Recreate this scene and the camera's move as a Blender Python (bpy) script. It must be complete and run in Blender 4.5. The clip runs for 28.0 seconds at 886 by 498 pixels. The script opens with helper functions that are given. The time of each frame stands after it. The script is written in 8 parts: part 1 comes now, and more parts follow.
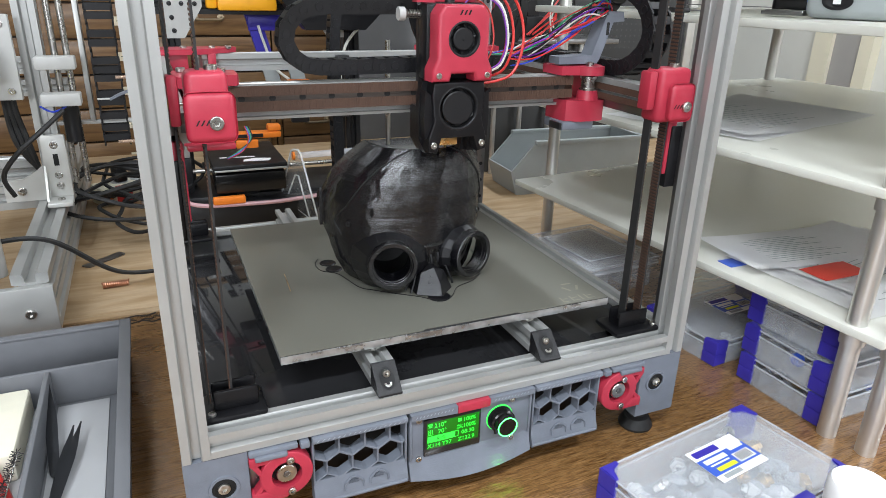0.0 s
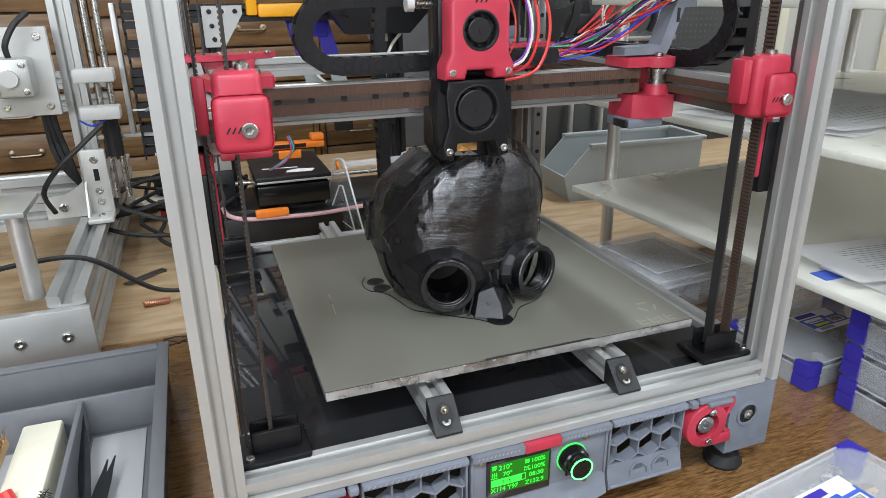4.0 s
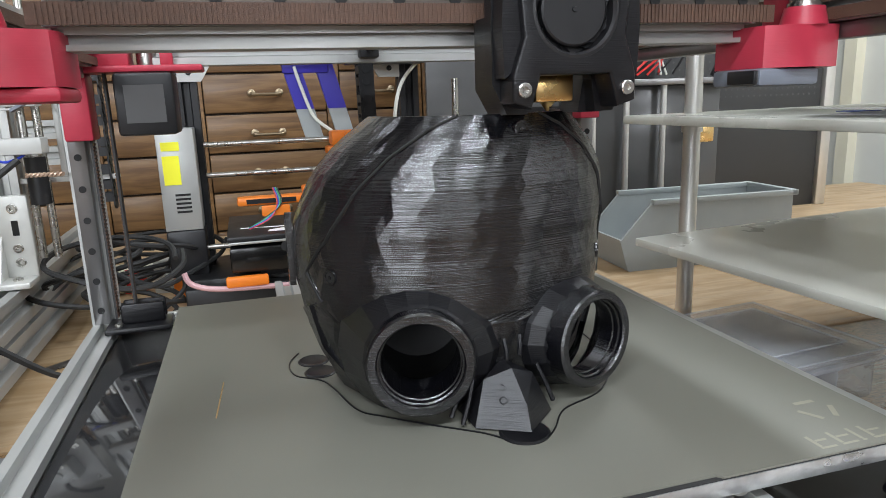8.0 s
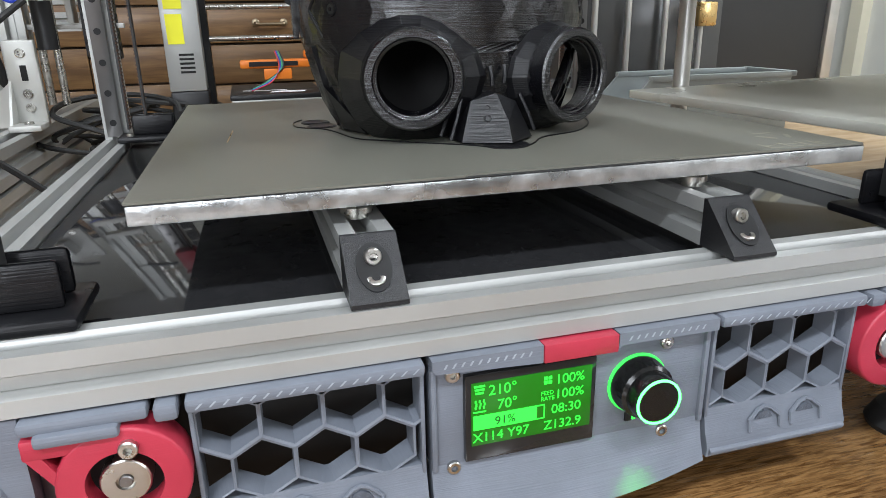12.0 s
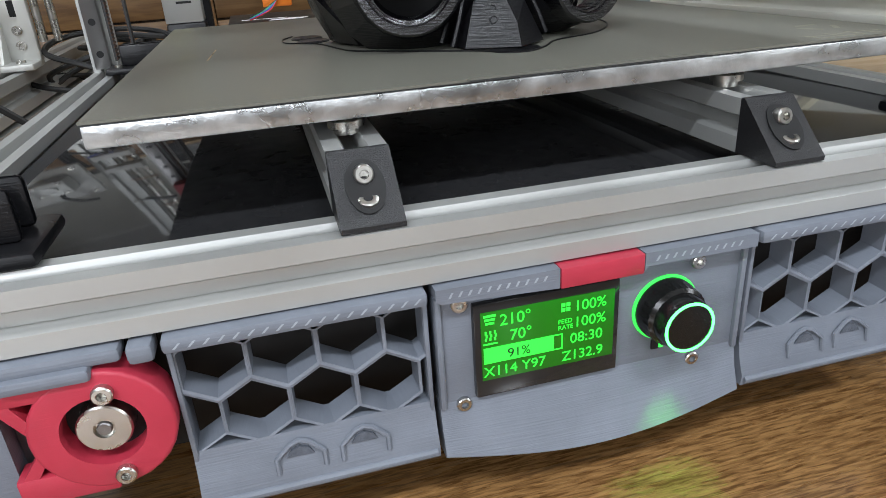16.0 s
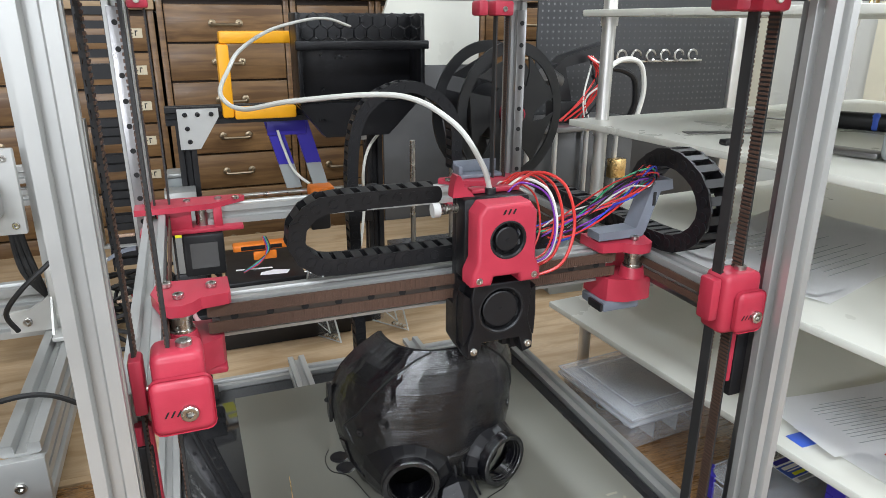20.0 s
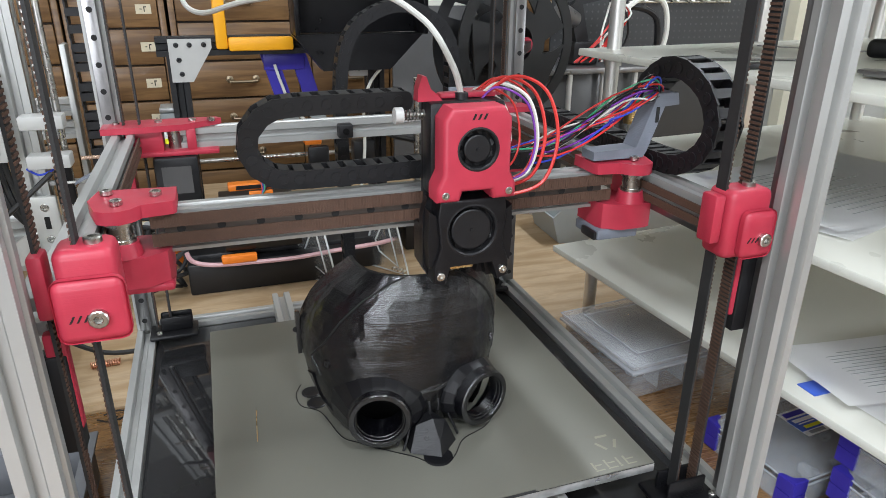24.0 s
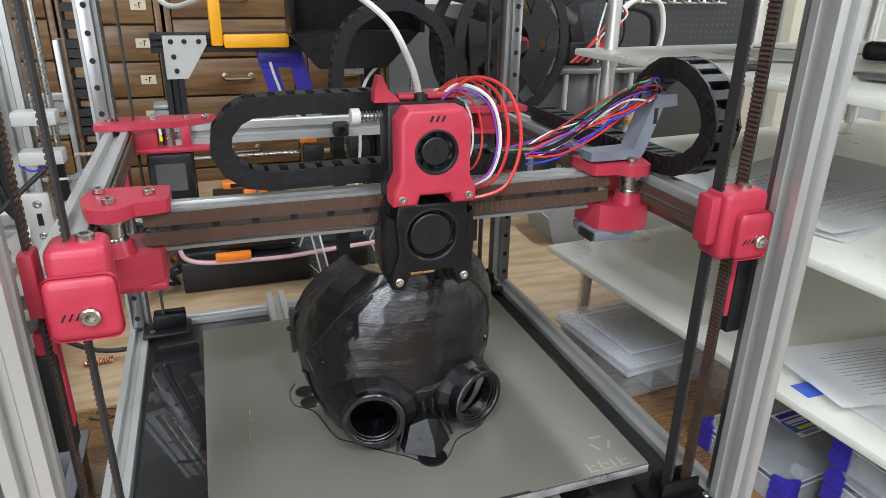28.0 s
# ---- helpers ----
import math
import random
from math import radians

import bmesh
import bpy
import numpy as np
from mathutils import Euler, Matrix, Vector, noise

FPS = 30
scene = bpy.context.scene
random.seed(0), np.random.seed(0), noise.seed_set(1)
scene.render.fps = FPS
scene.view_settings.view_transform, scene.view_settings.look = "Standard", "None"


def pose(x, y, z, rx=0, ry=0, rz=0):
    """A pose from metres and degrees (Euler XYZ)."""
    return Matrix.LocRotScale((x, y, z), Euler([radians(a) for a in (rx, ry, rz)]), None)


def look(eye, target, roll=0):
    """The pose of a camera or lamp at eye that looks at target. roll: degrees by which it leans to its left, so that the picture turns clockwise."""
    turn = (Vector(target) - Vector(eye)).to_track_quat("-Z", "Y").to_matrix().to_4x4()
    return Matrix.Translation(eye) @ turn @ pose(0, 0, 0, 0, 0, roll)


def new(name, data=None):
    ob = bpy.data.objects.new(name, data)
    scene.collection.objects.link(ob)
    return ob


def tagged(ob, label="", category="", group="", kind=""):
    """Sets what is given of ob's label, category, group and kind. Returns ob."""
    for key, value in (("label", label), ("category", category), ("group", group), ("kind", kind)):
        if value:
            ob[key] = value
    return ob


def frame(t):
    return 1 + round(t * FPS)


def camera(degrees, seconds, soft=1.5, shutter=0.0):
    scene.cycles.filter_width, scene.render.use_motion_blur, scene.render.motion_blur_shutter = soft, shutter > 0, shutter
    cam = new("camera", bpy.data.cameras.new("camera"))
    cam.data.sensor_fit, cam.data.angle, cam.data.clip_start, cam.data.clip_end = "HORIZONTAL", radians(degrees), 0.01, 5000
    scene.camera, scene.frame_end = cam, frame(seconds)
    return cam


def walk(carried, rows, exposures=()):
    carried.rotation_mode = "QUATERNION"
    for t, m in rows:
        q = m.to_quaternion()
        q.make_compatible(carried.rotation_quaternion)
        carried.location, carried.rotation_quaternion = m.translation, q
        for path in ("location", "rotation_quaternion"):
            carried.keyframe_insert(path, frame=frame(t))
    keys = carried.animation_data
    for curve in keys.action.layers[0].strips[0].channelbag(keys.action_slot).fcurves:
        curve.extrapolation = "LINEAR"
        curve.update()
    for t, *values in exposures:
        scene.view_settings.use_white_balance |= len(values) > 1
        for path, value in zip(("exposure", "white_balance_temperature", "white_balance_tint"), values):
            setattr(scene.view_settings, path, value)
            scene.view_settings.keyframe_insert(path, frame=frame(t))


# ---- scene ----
cam = camera(67.0, 28.0, 0.6)
PATH = [
    (0, (-0.22, -0.432, 0.423), (0.534, 1.269, -0.309), 1.5),
    (0.5, (-0.226, -0.432, 0.421), (0.483, 1.27, -0.356), 2.4),
    (1, (-0.228, -0.431, 0.422), (0.473, 1.27, -0.361), 2.5),
    (1.5, (-0.229, -0.432, 0.421), (0.471, 1.271, -0.36), 2.3),
    (2, (-0.231, -0.43, 0.419), (0.466, 1.27, -0.371), 2.2),
    (2.5, (-0.229, -0.431, 0.424), (0.477, 1.267, -0.363), 1.4),
    (3, (-0.233, -0.422, 0.426), (0.503, 1.268, -0.349), 1.4),
    (3.5, (-0.239, -0.413, 0.434), (0.516, 1.258, -0.365), 2.2),
    (4, (-0.208, -0.369, 0.408), (0.429, 1.387, -0.307), -0.7),
    (4.5, (-0.158, -0.296, 0.371), (0.414, 1.504, -0.286), -1.9),
    (6.5, (-0.092, -0.154, 0.292), (0.433, 1.723, -0.155), -1.7),
    (7, (-0.092, -0.157, 0.293), (0.434, 1.722, -0.146), -1.8),
    (7.5, (-0.094, -0.157, 0.29), (0.432, 1.72, -0.154), -2.1),
    (8, (-0.094, -0.152, 0.291), (0.443, 1.723, -0.15), -2.0),
    (8.5, (-0.095, -0.15, 0.29), (0.455, 1.723, -0.147), -1.9),
    (9, (-0.096, -0.149, 0.292), (0.462, 1.72, -0.148), -1.8),
    (9.5, (-0.097, -0.15, 0.293), (0.456, 1.72, -0.15), -1.8),
    (10, (-0.098, -0.15, 0.294), (0.455, 1.721, -0.144), -2.1),
    (10.5, (-0.101, -0.156, 0.3), (0.448, 1.718, -0.134), -2.4),
    (11, (-0.109, -0.171, 0.307), (0.425, 1.711, -0.111), -2.2),
    (11.5, (-0.114, -0.215, 0.265), (0.407, 1.686, -0.076), -3.2),
    (12, (-0.106, -0.205, 0.206), (0.405, 1.62, -0.434), -1.2),
    (12.5, (-0.094, -0.191, 0.196), (0.263, 1.632, -0.544), -4.0),
    (13, (-0.089, -0.183, 0.191), (0.28, 1.604, -0.629), -5.0),
    (13.5, (-0.089, -0.184, 0.19), (0.293, 1.595, -0.639), -4.8),
    (15.5, (-0.092, -0.184, 0.191), (0.309, 1.592, -0.637), -4.1),
    (16, (-0.095, -0.184, 0.191), (0.338, 1.59, -0.625), -3.8),
    (16.5, (-0.099, -0.212, 0.264), (0.453, 1.573, -0.451), -4.0),
    (17, (-0.109, -0.277, 0.351), (0.425, 1.559, -0.238), -3.7),
    (17.5, (-0.171, -0.366, 0.425), (0.436, 1.427, -0.218), -1.4),
    (18, (-0.208, -0.404, 0.486), (0.439, 1.377, -0.156), -1.6),
    (18.5, (-0.2, -0.377, 0.531), (0.477, 1.394, -0.104), 0.4),
    (19, (-0.193, -0.35, 0.551), (0.528, 1.404, -0.084), 1.7),
    (19.5, (-0.196, -0.336, 0.561), (0.543, 1.41, -0.074), 0.2),
    (20, (-0.168, -0.318, 0.531), (0.512, 1.45, -0.111), 0.2),
    (20.5, (-0.137, -0.297, 0.506), (0.48, 1.494, -0.135), 0.3),
    (21, (-0.13, -0.295, 0.497), (0.462, 1.5, -0.158), -0.1),
    (21.5, (-0.124, -0.298, 0.489), (0.466, 1.473, -0.229), -0.1),
    (22, (-0.122, -0.295, 0.488), (0.471, 1.465, -0.255), -0.1),
    (22.5, (-0.123, -0.296, 0.487), (0.476, 1.461, -0.256), 0.1),
    (24.5, (-0.122, -0.297, 0.483), (0.482, 1.456, -0.265), 0.5),
    (25, (-0.123, -0.297, 0.483), (0.483, 1.456, -0.264), 0.6),
    (25.5, (-0.123, -0.295, 0.483), (0.486, 1.456, -0.267), 0.9),
    (26, (-0.121, -0.296, 0.483), (0.492, 1.455, -0.265), 0.9),
    (26.5, (-0.122, -0.297, 0.484), (0.493, 1.454, -0.261), 0.9),
    (27, (-0.124, -0.296, 0.482), (0.495, 1.453, -0.264), 1.2),
    (27.5, (-0.124, -0.296, 0.481), (0.496, 1.453, -0.265), 1.2),
    (28, (-0.122, -0.295, 0.483), (0.497, 1.453, -0.267), 1.0),
]
EXPOSE = [(0.0, 0.0), (4.0, 0.02), (6.5, 0.22), (10.0, 0.24), (10.6, 0.38), (11.2, 0.49), (12.0, 0.06), (13.0, -0.11), (16.0, -0.11), (17.0, 0.21), (18.0, 0.14), (20.0, 0.02), (28.0, 0.02)]
walk(cam, [(t, look(eye, target, roll)) for t, eye, target, roll in PATH], EXPOSE)

# ---- light ----
world = bpy.data.worlds.new("room_air")
world.use_nodes = True
world.node_tree.nodes["Background"].inputs[0].default_value = (0.80, 0.85, 0.86, 1)
world.node_tree.nodes["Background"].inputs[1].default_value = 0.05
scene.world = world


def area_lamp(name, m, sx, sy, watts, colour):
    data = bpy.data.lights.new(name, "AREA")
    data.shape, data.size, data.size_y, data.energy, data.color = "RECTANGLE", sx, sy, watts, colour
    ob = new(name, data)
    ob.matrix_world = m
    return ob


# middle, length along x, length along y, watts
# all unseen: first two sized for the mask's strips, last added for the rack
LAMPS = [(-0.90, -1.05, 0.94, 0.14, 36), (0.16, -1.05, 0.30, 0.14, 19), (-0.75, 0.9, 0.10, 1.1, 6), (1.15, 0.75, 0.10, 1.1, 24), (1.62, -0.45, 0.10, 1.1, 16)]
for lx, ly, lw, ld, watts in LAMPS:
    area_lamp("unseen_ceiling_lamp", pose(lx, ly, 1.74), lw, ld, watts, (0.90, 0.97, 1.06))
# two unseen windows added in the south wall to make the mask's bright strips
ADDED_WINDOWS = [(-1.50, 1.72), (0.20, 0.32)]
WIN_Z = (0.50, 1.20)
for wx, ww in ADDED_WINDOWS:
    area_lamp("window_light", pose(wx, -2.06, (WIN_Z[0] + WIN_Z[1]) / 2, 90), ww, WIN_Z[1] - WIN_Z[0], 21 * ww, (0.93, 0.98, 1.06))

# unseen east window added to light the rack: middle and width along y
EAST_Y, EAST_W = -1.10, 0.80
area_lamp("window_light", Matrix.Translation((2.01, EAST_Y, (WIN_Z[0] + WIN_Z[1]) / 2)) @ pose(0, 0, 0, 0, 90), WIN_Z[1] - WIN_Z[0], EAST_W, 15, (0.93, 0.98, 1.06))

# ---- materials ----
def material(name, colour, rough=0.5, metal=0.0, vary=0.12, scale=40.0, bump=0.0, bump_scale=400.0, stretch=(1, 1, 1), rough_vary=0.15,
             spots=None, spot_amount=0.5, transmission=0.0, alpha=1.0, emit=0.0, per_object=0.0, coat=0.0, ior=1.45, aniso=0.0):
    m = bpy.data.materials.new(name)
    m.use_nodes = True
    nt = m.node_tree
    nodes, link = nt.nodes, nt.links.new
    b = nodes["Principled BSDF"]
    tc = nodes.new("ShaderNodeTexCoord")
    mp = nodes.new("ShaderNodeMapping")
    mp.inputs["Scale"].default_value = stretch
    link(tc.outputs["Object"], mp.inputs["Vector"])
    n1 = nodes.new("ShaderNodeTexNoise")
    n1.inputs["Scale"].default_value, n1.inputs["Detail"].default_value = scale, 6
    link(mp.outputs[0], n1.inputs["Vector"])
    n2 = nodes.new("ShaderNodeTexNoise")
    n2.inputs["Scale"].default_value, n2.inputs["Detail"].default_value = scale * 0.17, 3
    link(mp.outputs[0], n2.inputs["Vector"])
    add = nodes.new("ShaderNodeMath")
    add.operation = "ADD"
    link(n1.outputs[0], add.inputs[0])
    link(n2.outputs[0], add.inputs[1])
    fac = add.outputs[0]
    if per_object:
        info = nodes.new("ShaderNodeObjectInfo")
        mul = nodes.new("ShaderNodeMath")
        mul.operation = "MULTIPLY_ADD"
        mul.inputs[1].default_value, mul.inputs[2].default_value = per_object, -per_object / 2
        link(info.outputs["Random"], mul.inputs[0])
        a2 = nodes.new("ShaderNodeMath")
        a2.operation = "ADD"
        link(fac, a2.inputs[0])
        link(mul.outputs[0], a2.inputs[1])
        fac = a2.outputs[0]
    ramp = nodes.new("ShaderNodeMapRange")
    ramp.inputs["From Min"].default_value, ramp.inputs["From Max"].default_value = 0.6, 1.4
    link(fac, ramp.inputs["Value"])
    mix = nodes.new("ShaderNodeMix")
    mix.data_type = "RGBA"
    lo = [max(0, c * (1 - vary)) for c in colour[:3]]
    hi = [min(1, c * (1 + vary)) for c in colour[:3]]
    mix.inputs["A"].default_value, mix.inputs["B"].default_value = (*lo, 1), (*hi, 1)
    link(ramp.outputs[0], mix.inputs["Factor"])
    col = mix.outputs["Result"]
    if spots:
        n3 = nodes.new("ShaderNodeTexNoise")
        n3.inputs["Scale"].default_value, n3.inputs["Detail"].default_value = spots[1], 8
        link(mp.outputs[0], n3.inputs["Vector"])
        r3 = nodes.new("ShaderNodeMapRange")
        r3.inputs["From Min"].default_value, r3.inputs["From Max"].default_value = spots[2], spots[2] + 0.12
        r3.inputs["To Max"].default_value = spot_amount
        link(n3.outputs[0], r3.inputs["Value"])
        m3 = nodes.new("ShaderNodeMix")
        m3.data_type = "RGBA"
        m3.inputs["B"].default_value = (*spots[0], 1)
        link(col, m3.inputs["A"])
        link(r3.outputs[0], m3.inputs["Factor"])
        col = m3.outputs["Result"]
    link(col, b.inputs["Base Color"])
    rr = nodes.new("ShaderNodeMapRange")
    rr.inputs["From Min"].default_value, rr.inputs["From Max"].default_value = 0.6, 1.4
    rr.inputs["To Min"].default_value, rr.inputs["To Max"].default_value = max(0.02, rough * (1 - rough_vary)), min(1, rough * (1 + rough_vary))
    link(add.outputs[0], rr.inputs["Value"])
    link(rr.outputs[0], b.inputs["Roughness"])
    b.inputs["Metallic"].default_value = metal
    b.inputs["Transmission Weight"].default_value = transmission
    b.inputs["Alpha"].default_value = alpha
    b.inputs["IOR"].default_value = ior
    b.inputs["Coat Weight"].default_value = coat
    b.inputs["Coat Roughness"].default_value = 0.15
    b.inputs["Anisotropic"].default_value = aniso
    if emit:
        b.inputs["Emission Color"].default_value = (*colour[:3], 1)
        b.inputs["Emission Strength"].default_value = emit
    if bump:
        nb = nodes.new("ShaderNodeTexNoise")
        nb.inputs["Scale"].default_value, nb.inputs["Detail"].default_value = bump_scale, 4
        link(mp.outputs[0], nb.inputs["Vector"])
        bp = nodes.new("ShaderNodeBump")
        bp.inputs["Strength"].default_value, bp.inputs["Distance"].default_value = bump, 0.001
        link(nb.outputs[0], bp.inputs["Height"])
        link(bp.outputs[0], b.inputs["Normal"])
    return m


def layered(name, colour, rough, pitch=0.0006, depth=0.35, patch=0.0):
    """Printed plastic: fine horizontal layer lines, uneven gloss."""
    m = material(name, colour, rough, vary=0.18, scale=60, rough_vary=0.3)
    nt = m.node_tree
    nodes, link = nt.nodes, nt.links.new
    b = nodes["Principled BSDF"]
    tc = nodes.new("ShaderNodeTexCoord")
    mp = nodes.new("ShaderNodeMapping")
    mp.inputs["Scale"].default_value = (40, 40, 1 / pitch)
    link(tc.outputs["Object"], mp.inputs["Vector"])
    n = nodes.new("ShaderNodeTexNoise")
    n.inputs["Scale"].default_value, n.inputs["Detail"].default_value = 1.0, 3
    link(mp.outputs[0], n.inputs["Vector"])
    bp = nodes.new("ShaderNodeBump")
    bp.inputs["Strength"].default_value, bp.inputs["Distance"].default_value = depth, 0.0006
    link(n.outputs[0], bp.inputs["Height"])
    link(bp.outputs[0], b.inputs["Normal"])
    if patch:
        # the layers spread light up and down; patches of the print differ a little in gloss
        b.inputs["Anisotropic"].default_value, b.inputs["Anisotropic Rotation"].default_value = 1.0, 0.25
        tan = nodes.new("ShaderNodeTangent")
        tan.direction_type, tan.axis = "RADIAL", "Z"
        link(tan.outputs[0], b.inputs["Tangent"])
        mp.inputs["Scale"].default_value = (5, 5, 1 / pitch)
        n2 = nodes.new("ShaderNodeTexNoise")
        n2.inputs["Scale"].default_value, n2.inputs["Detail"].default_value = 110.0, 4
        link(tc.outputs["Object"], n2.inputs["Vector"])
        mr = nodes.new("ShaderNodeMapRange")
        mr.inputs["From Min"].default_value, mr.inputs["From Max"].default_value = 0.3, 0.7
        mr.inputs["To Min"].default_value, mr.inputs["To Max"].default_value = rough - patch, rough + patch
        link(n2.outputs[0], mr.inputs["Value"])
        link(mr.outputs[0], b.inputs["Roughness"])
    return m


def wood(name, c1, c2, rough, scale=6.0, stretch=(1, 12, 12), per_object=0.0, coat=0.0, stain=None):
    m = material(name, c1, rough, vary=0.15, scale=30, bump=0.15, bump_scale=60, stretch=stretch, per_object=per_object, coat=coat,
                 spots=stain, spot_amount=0.6)
    nt = m.node_tree
    nodes, link = nt.nodes, nt.links.new
    b = nodes["Principled BSDF"]
    tc = nodes.new("ShaderNodeTexCoord")
    mp = nodes.new("ShaderNodeMapping")
    mp.inputs["Scale"].default_value = stretch
    link(tc.outputs["Object"], mp.inputs["Vector"])
    w = nodes.new("ShaderNodeTexNoise")
    w.inputs["Scale"].default_value, w.inputs["Detail"].default_value, w.inputs["Distortion"].default_value = scale, 10, 0.6
    link(mp.outputs[0], w.inputs["Vector"])
    mr = nodes.new("ShaderNodeMapRange")
    mr.inputs["From Min"].default_value, mr.inputs["From Max"].default_value = 0.40, 0.64
    link(w.outputs[0], mr.inputs["Value"])
    mix = nodes.new("ShaderNodeMix")
    mix.data_type = "RGBA"
    old = b.inputs["Base Color"].links[0].from_socket
    link(old, mix.inputs["A"])
    mix.inputs["B"].default_value = (*c2, 1)
    link(mr.outputs[0], mix.inputs["Factor"])
    link(mix.outputs["Result"], b.inputs["Base Color"])
    return m


M = {}
M["alu"] = material("brushed_aluminium", (0.42, 0.425, 0.41), 0.40, 0.5, vary=0.06, scale=30, rough_vary=0.2)
M["alu_raw"] = material("sawn_aluminium_edge", (0.44, 0.45, 0.45), 0.32, 0.85, vary=0.6, scale=90, bump=0.3, bump_scale=300, rough_vary=0.5)
M["steel"] = material("bright_steel", (0.52, 0.51, 0.48), 0.28, 1.0, vary=0.08, scale=80)
M["dark_rail"] = material("oiled_dark_rail", (0.10, 0.085, 0.075), 0.4, 0.7, vary=0.15, scale=60)
M["rail"] = material("ground_steel_rail", (0.24, 0.235, 0.235), 0.30, 0.9, vary=0.1, scale=60)
M["red"] = layered("red_printed_plastic", (0.40, 0.030, 0.054), 0.40, 0.0005, 0.12)
M["grey_print"] = layered("grey_printed_plastic", (0.150, 0.166, 0.196), 0.5, 0.0006, 0.3)
M["black_print"] = layered("black_printed_plastic", (0.006, 0.006, 0.007), 0.34, 0.0005, 0.3)
M["black_print"].node_tree.nodes["Principled BSDF"].inputs["IOR"].default_value = 1.38
M["mask"] = layered("glossy_black_layered_plastic", (0.003, 0.003, 0.004), 0.185, 0.0005, 0.42, patch=0.03)
M["mask"].node_tree.nodes["Principled BSDF"].inputs["IOR"].default_value = 1.66
M["card_red"] = material("orange_red_card", (0.55, 0.055, 0.035), 0.6, vary=0.05, scale=40)
# darker copy of the grey print, with a hollow's shade in its colour
M["grey_shade"] = material("rough_grey_print_shade", (0.085, 0.095, 0.115), 0.7, vary=0.3, scale=400, bump=0.4, bump_scale=1500)
M["grey_pale"] = material("scuffed_grey_plastic", (0.30, 0.33, 0.37), 0.55, vary=0.1, scale=300)
M["black_coat"] = material("black_powder_coat", (0.011, 0.011, 0.012), 0.42, vary=0.15, scale=200, bump=0.35, bump_scale=2200)
M["black_shiny"] = material("shiny_black_plastic", (0.008, 0.008, 0.008), 0.16, vary=0.1, scale=60)
M["black"] = material("matt_black_plastic", (0.010, 0.010, 0.011), 0.42, vary=0.2, scale=60)
M["chain"] = material("black_nylon_chain", (0.006, 0.006, 0.007), 0.5, vary=0.25, scale=90, per_object=0.4)
M["black_gloss"] = material("glossy_black_sheet", (0.018, 0.018, 0.019), 0.05, vary=0.2, scale=20, spots=((0.25, 0.25, 0.25), 900, 0.71), spot_amount=0.35)
M["rubber"] = material("black_rubber", (0.02, 0.02, 0.02), 0.6, vary=0.2, scale=80)
M["belt"] = material("brown_belt_fabric", (0.080, 0.043, 0.028), 0.65, vary=0.2, scale=500, bump=0.3, bump_scale=1500)
M["sheet"] = material("olive_grey_spring_sheet", (0.160, 0.158, 0.131), 0.40, 0.22, vary=0.07, scale=14, bump=0.08, bump_scale=2500, spots=((0.16, 0.14, 0.09), 30, 0.66), spot_amount=0.35)
M["desk"] = wood("worn_brown_desk", (0.315, 0.168, 0.062), (0.110, 0.050, 0.016), 0.28, 95, (1, 9, 9), coat=0.7, stain=((0.42, 0.3, 0.18), 22, 0.70))
M["ply"] = wood("pale_plywood", (0.46, 0.335, 0.205), (0.34, 0.225, 0.115), 0.5, 4, (2, 10, 10), stain=((0.2, 0.12, 0.07), 9, 0.66))
M["drawer"] = wood("varnished_oak", (0.205, 0.112, 0.044), (0.115, 0.058, 0.022), 0.42, 4, (1.5, 9, 16), per_object=0.5, coat=0.15)
# drawer wood darkened to carry the shade of the gaps
M["drawer_dark"] = wood("cabinet_gap_shade", (0.035, 0.018, 0.008), (0.02, 0.01, 0.005), 0.6, 4, (1.5, 9, 16))
M["old_brass"] = material("tarnished_brass", (0.30, 0.24, 0.16), 0.34, 0.9, vary=0.25, scale=120)
M["white_board"] = material("white_laminate", (0.66, 0.66, 0.59), 0.32, vary=0.06, scale=10, rough_vary=0.4)
M["pipe"] = material("satin_aluminium_pipe", (0.68, 0.67, 0.64), 0.36, 0.8, vary=0.06, scale=40)
M["paper_grey"] = material("pale_grey_card", (0.44, 0.445, 0.45), 0.6, vary=0.06, scale=20)
M["foam_white"] = material("white_foam", (0.72, 0.69, 0.56), 0.85, vary=0.05, scale=80, bump=0.3, bump_scale=900)
M["dark_steel"] = material("blackened_steel", (0.055, 0.058, 0.065), 0.38, 0.6, vary=0.15, scale=60)
M["paper"] = material("white_paper", (0.92, 0.92, 0.92), 0.75, vary=0.04, scale=20)
M["wall"] = material("cream_wall_paint", (0.68, 0.68, 0.63), 0.7, vary=0.05, scale=8, bump=0.1, bump_scale=150)
# unseen walls behind the camera, darkened so black gloss reflects less light
M["wall_dim"] = material("unseen_darkened_wall", (0.16, 0.145, 0.13), 0.7, vary=0.15, scale=5, bump=0.1, bump_scale=150)
M["ceil"] = material("white_ceiling_paint", (0.75, 0.75, 0.73), 0.8, vary=0.04, scale=8)
M["floor"] = material("grey_floor_tile", (0.30, 0.29, 0.27), 0.5, vary=0.15, scale=12)
M["frost"] = material("frosted_clear_plastic", (0.84, 0.87, 0.92), 0.25, vary=0.05, scale=30, transmission=0.1, ior=1.3, alpha=0.33)
M["ink"] = material("faint_printed_mark", (0.235, 0.225, 0.170), 0.4, vary=0.1, scale=200)
M["thin_clear"] = material("thin_clear_plastic", (0.88, 0.91, 0.94), 0.15, vary=0.03, scale=30, transmission=0.1, ior=1.4, alpha=0.30)
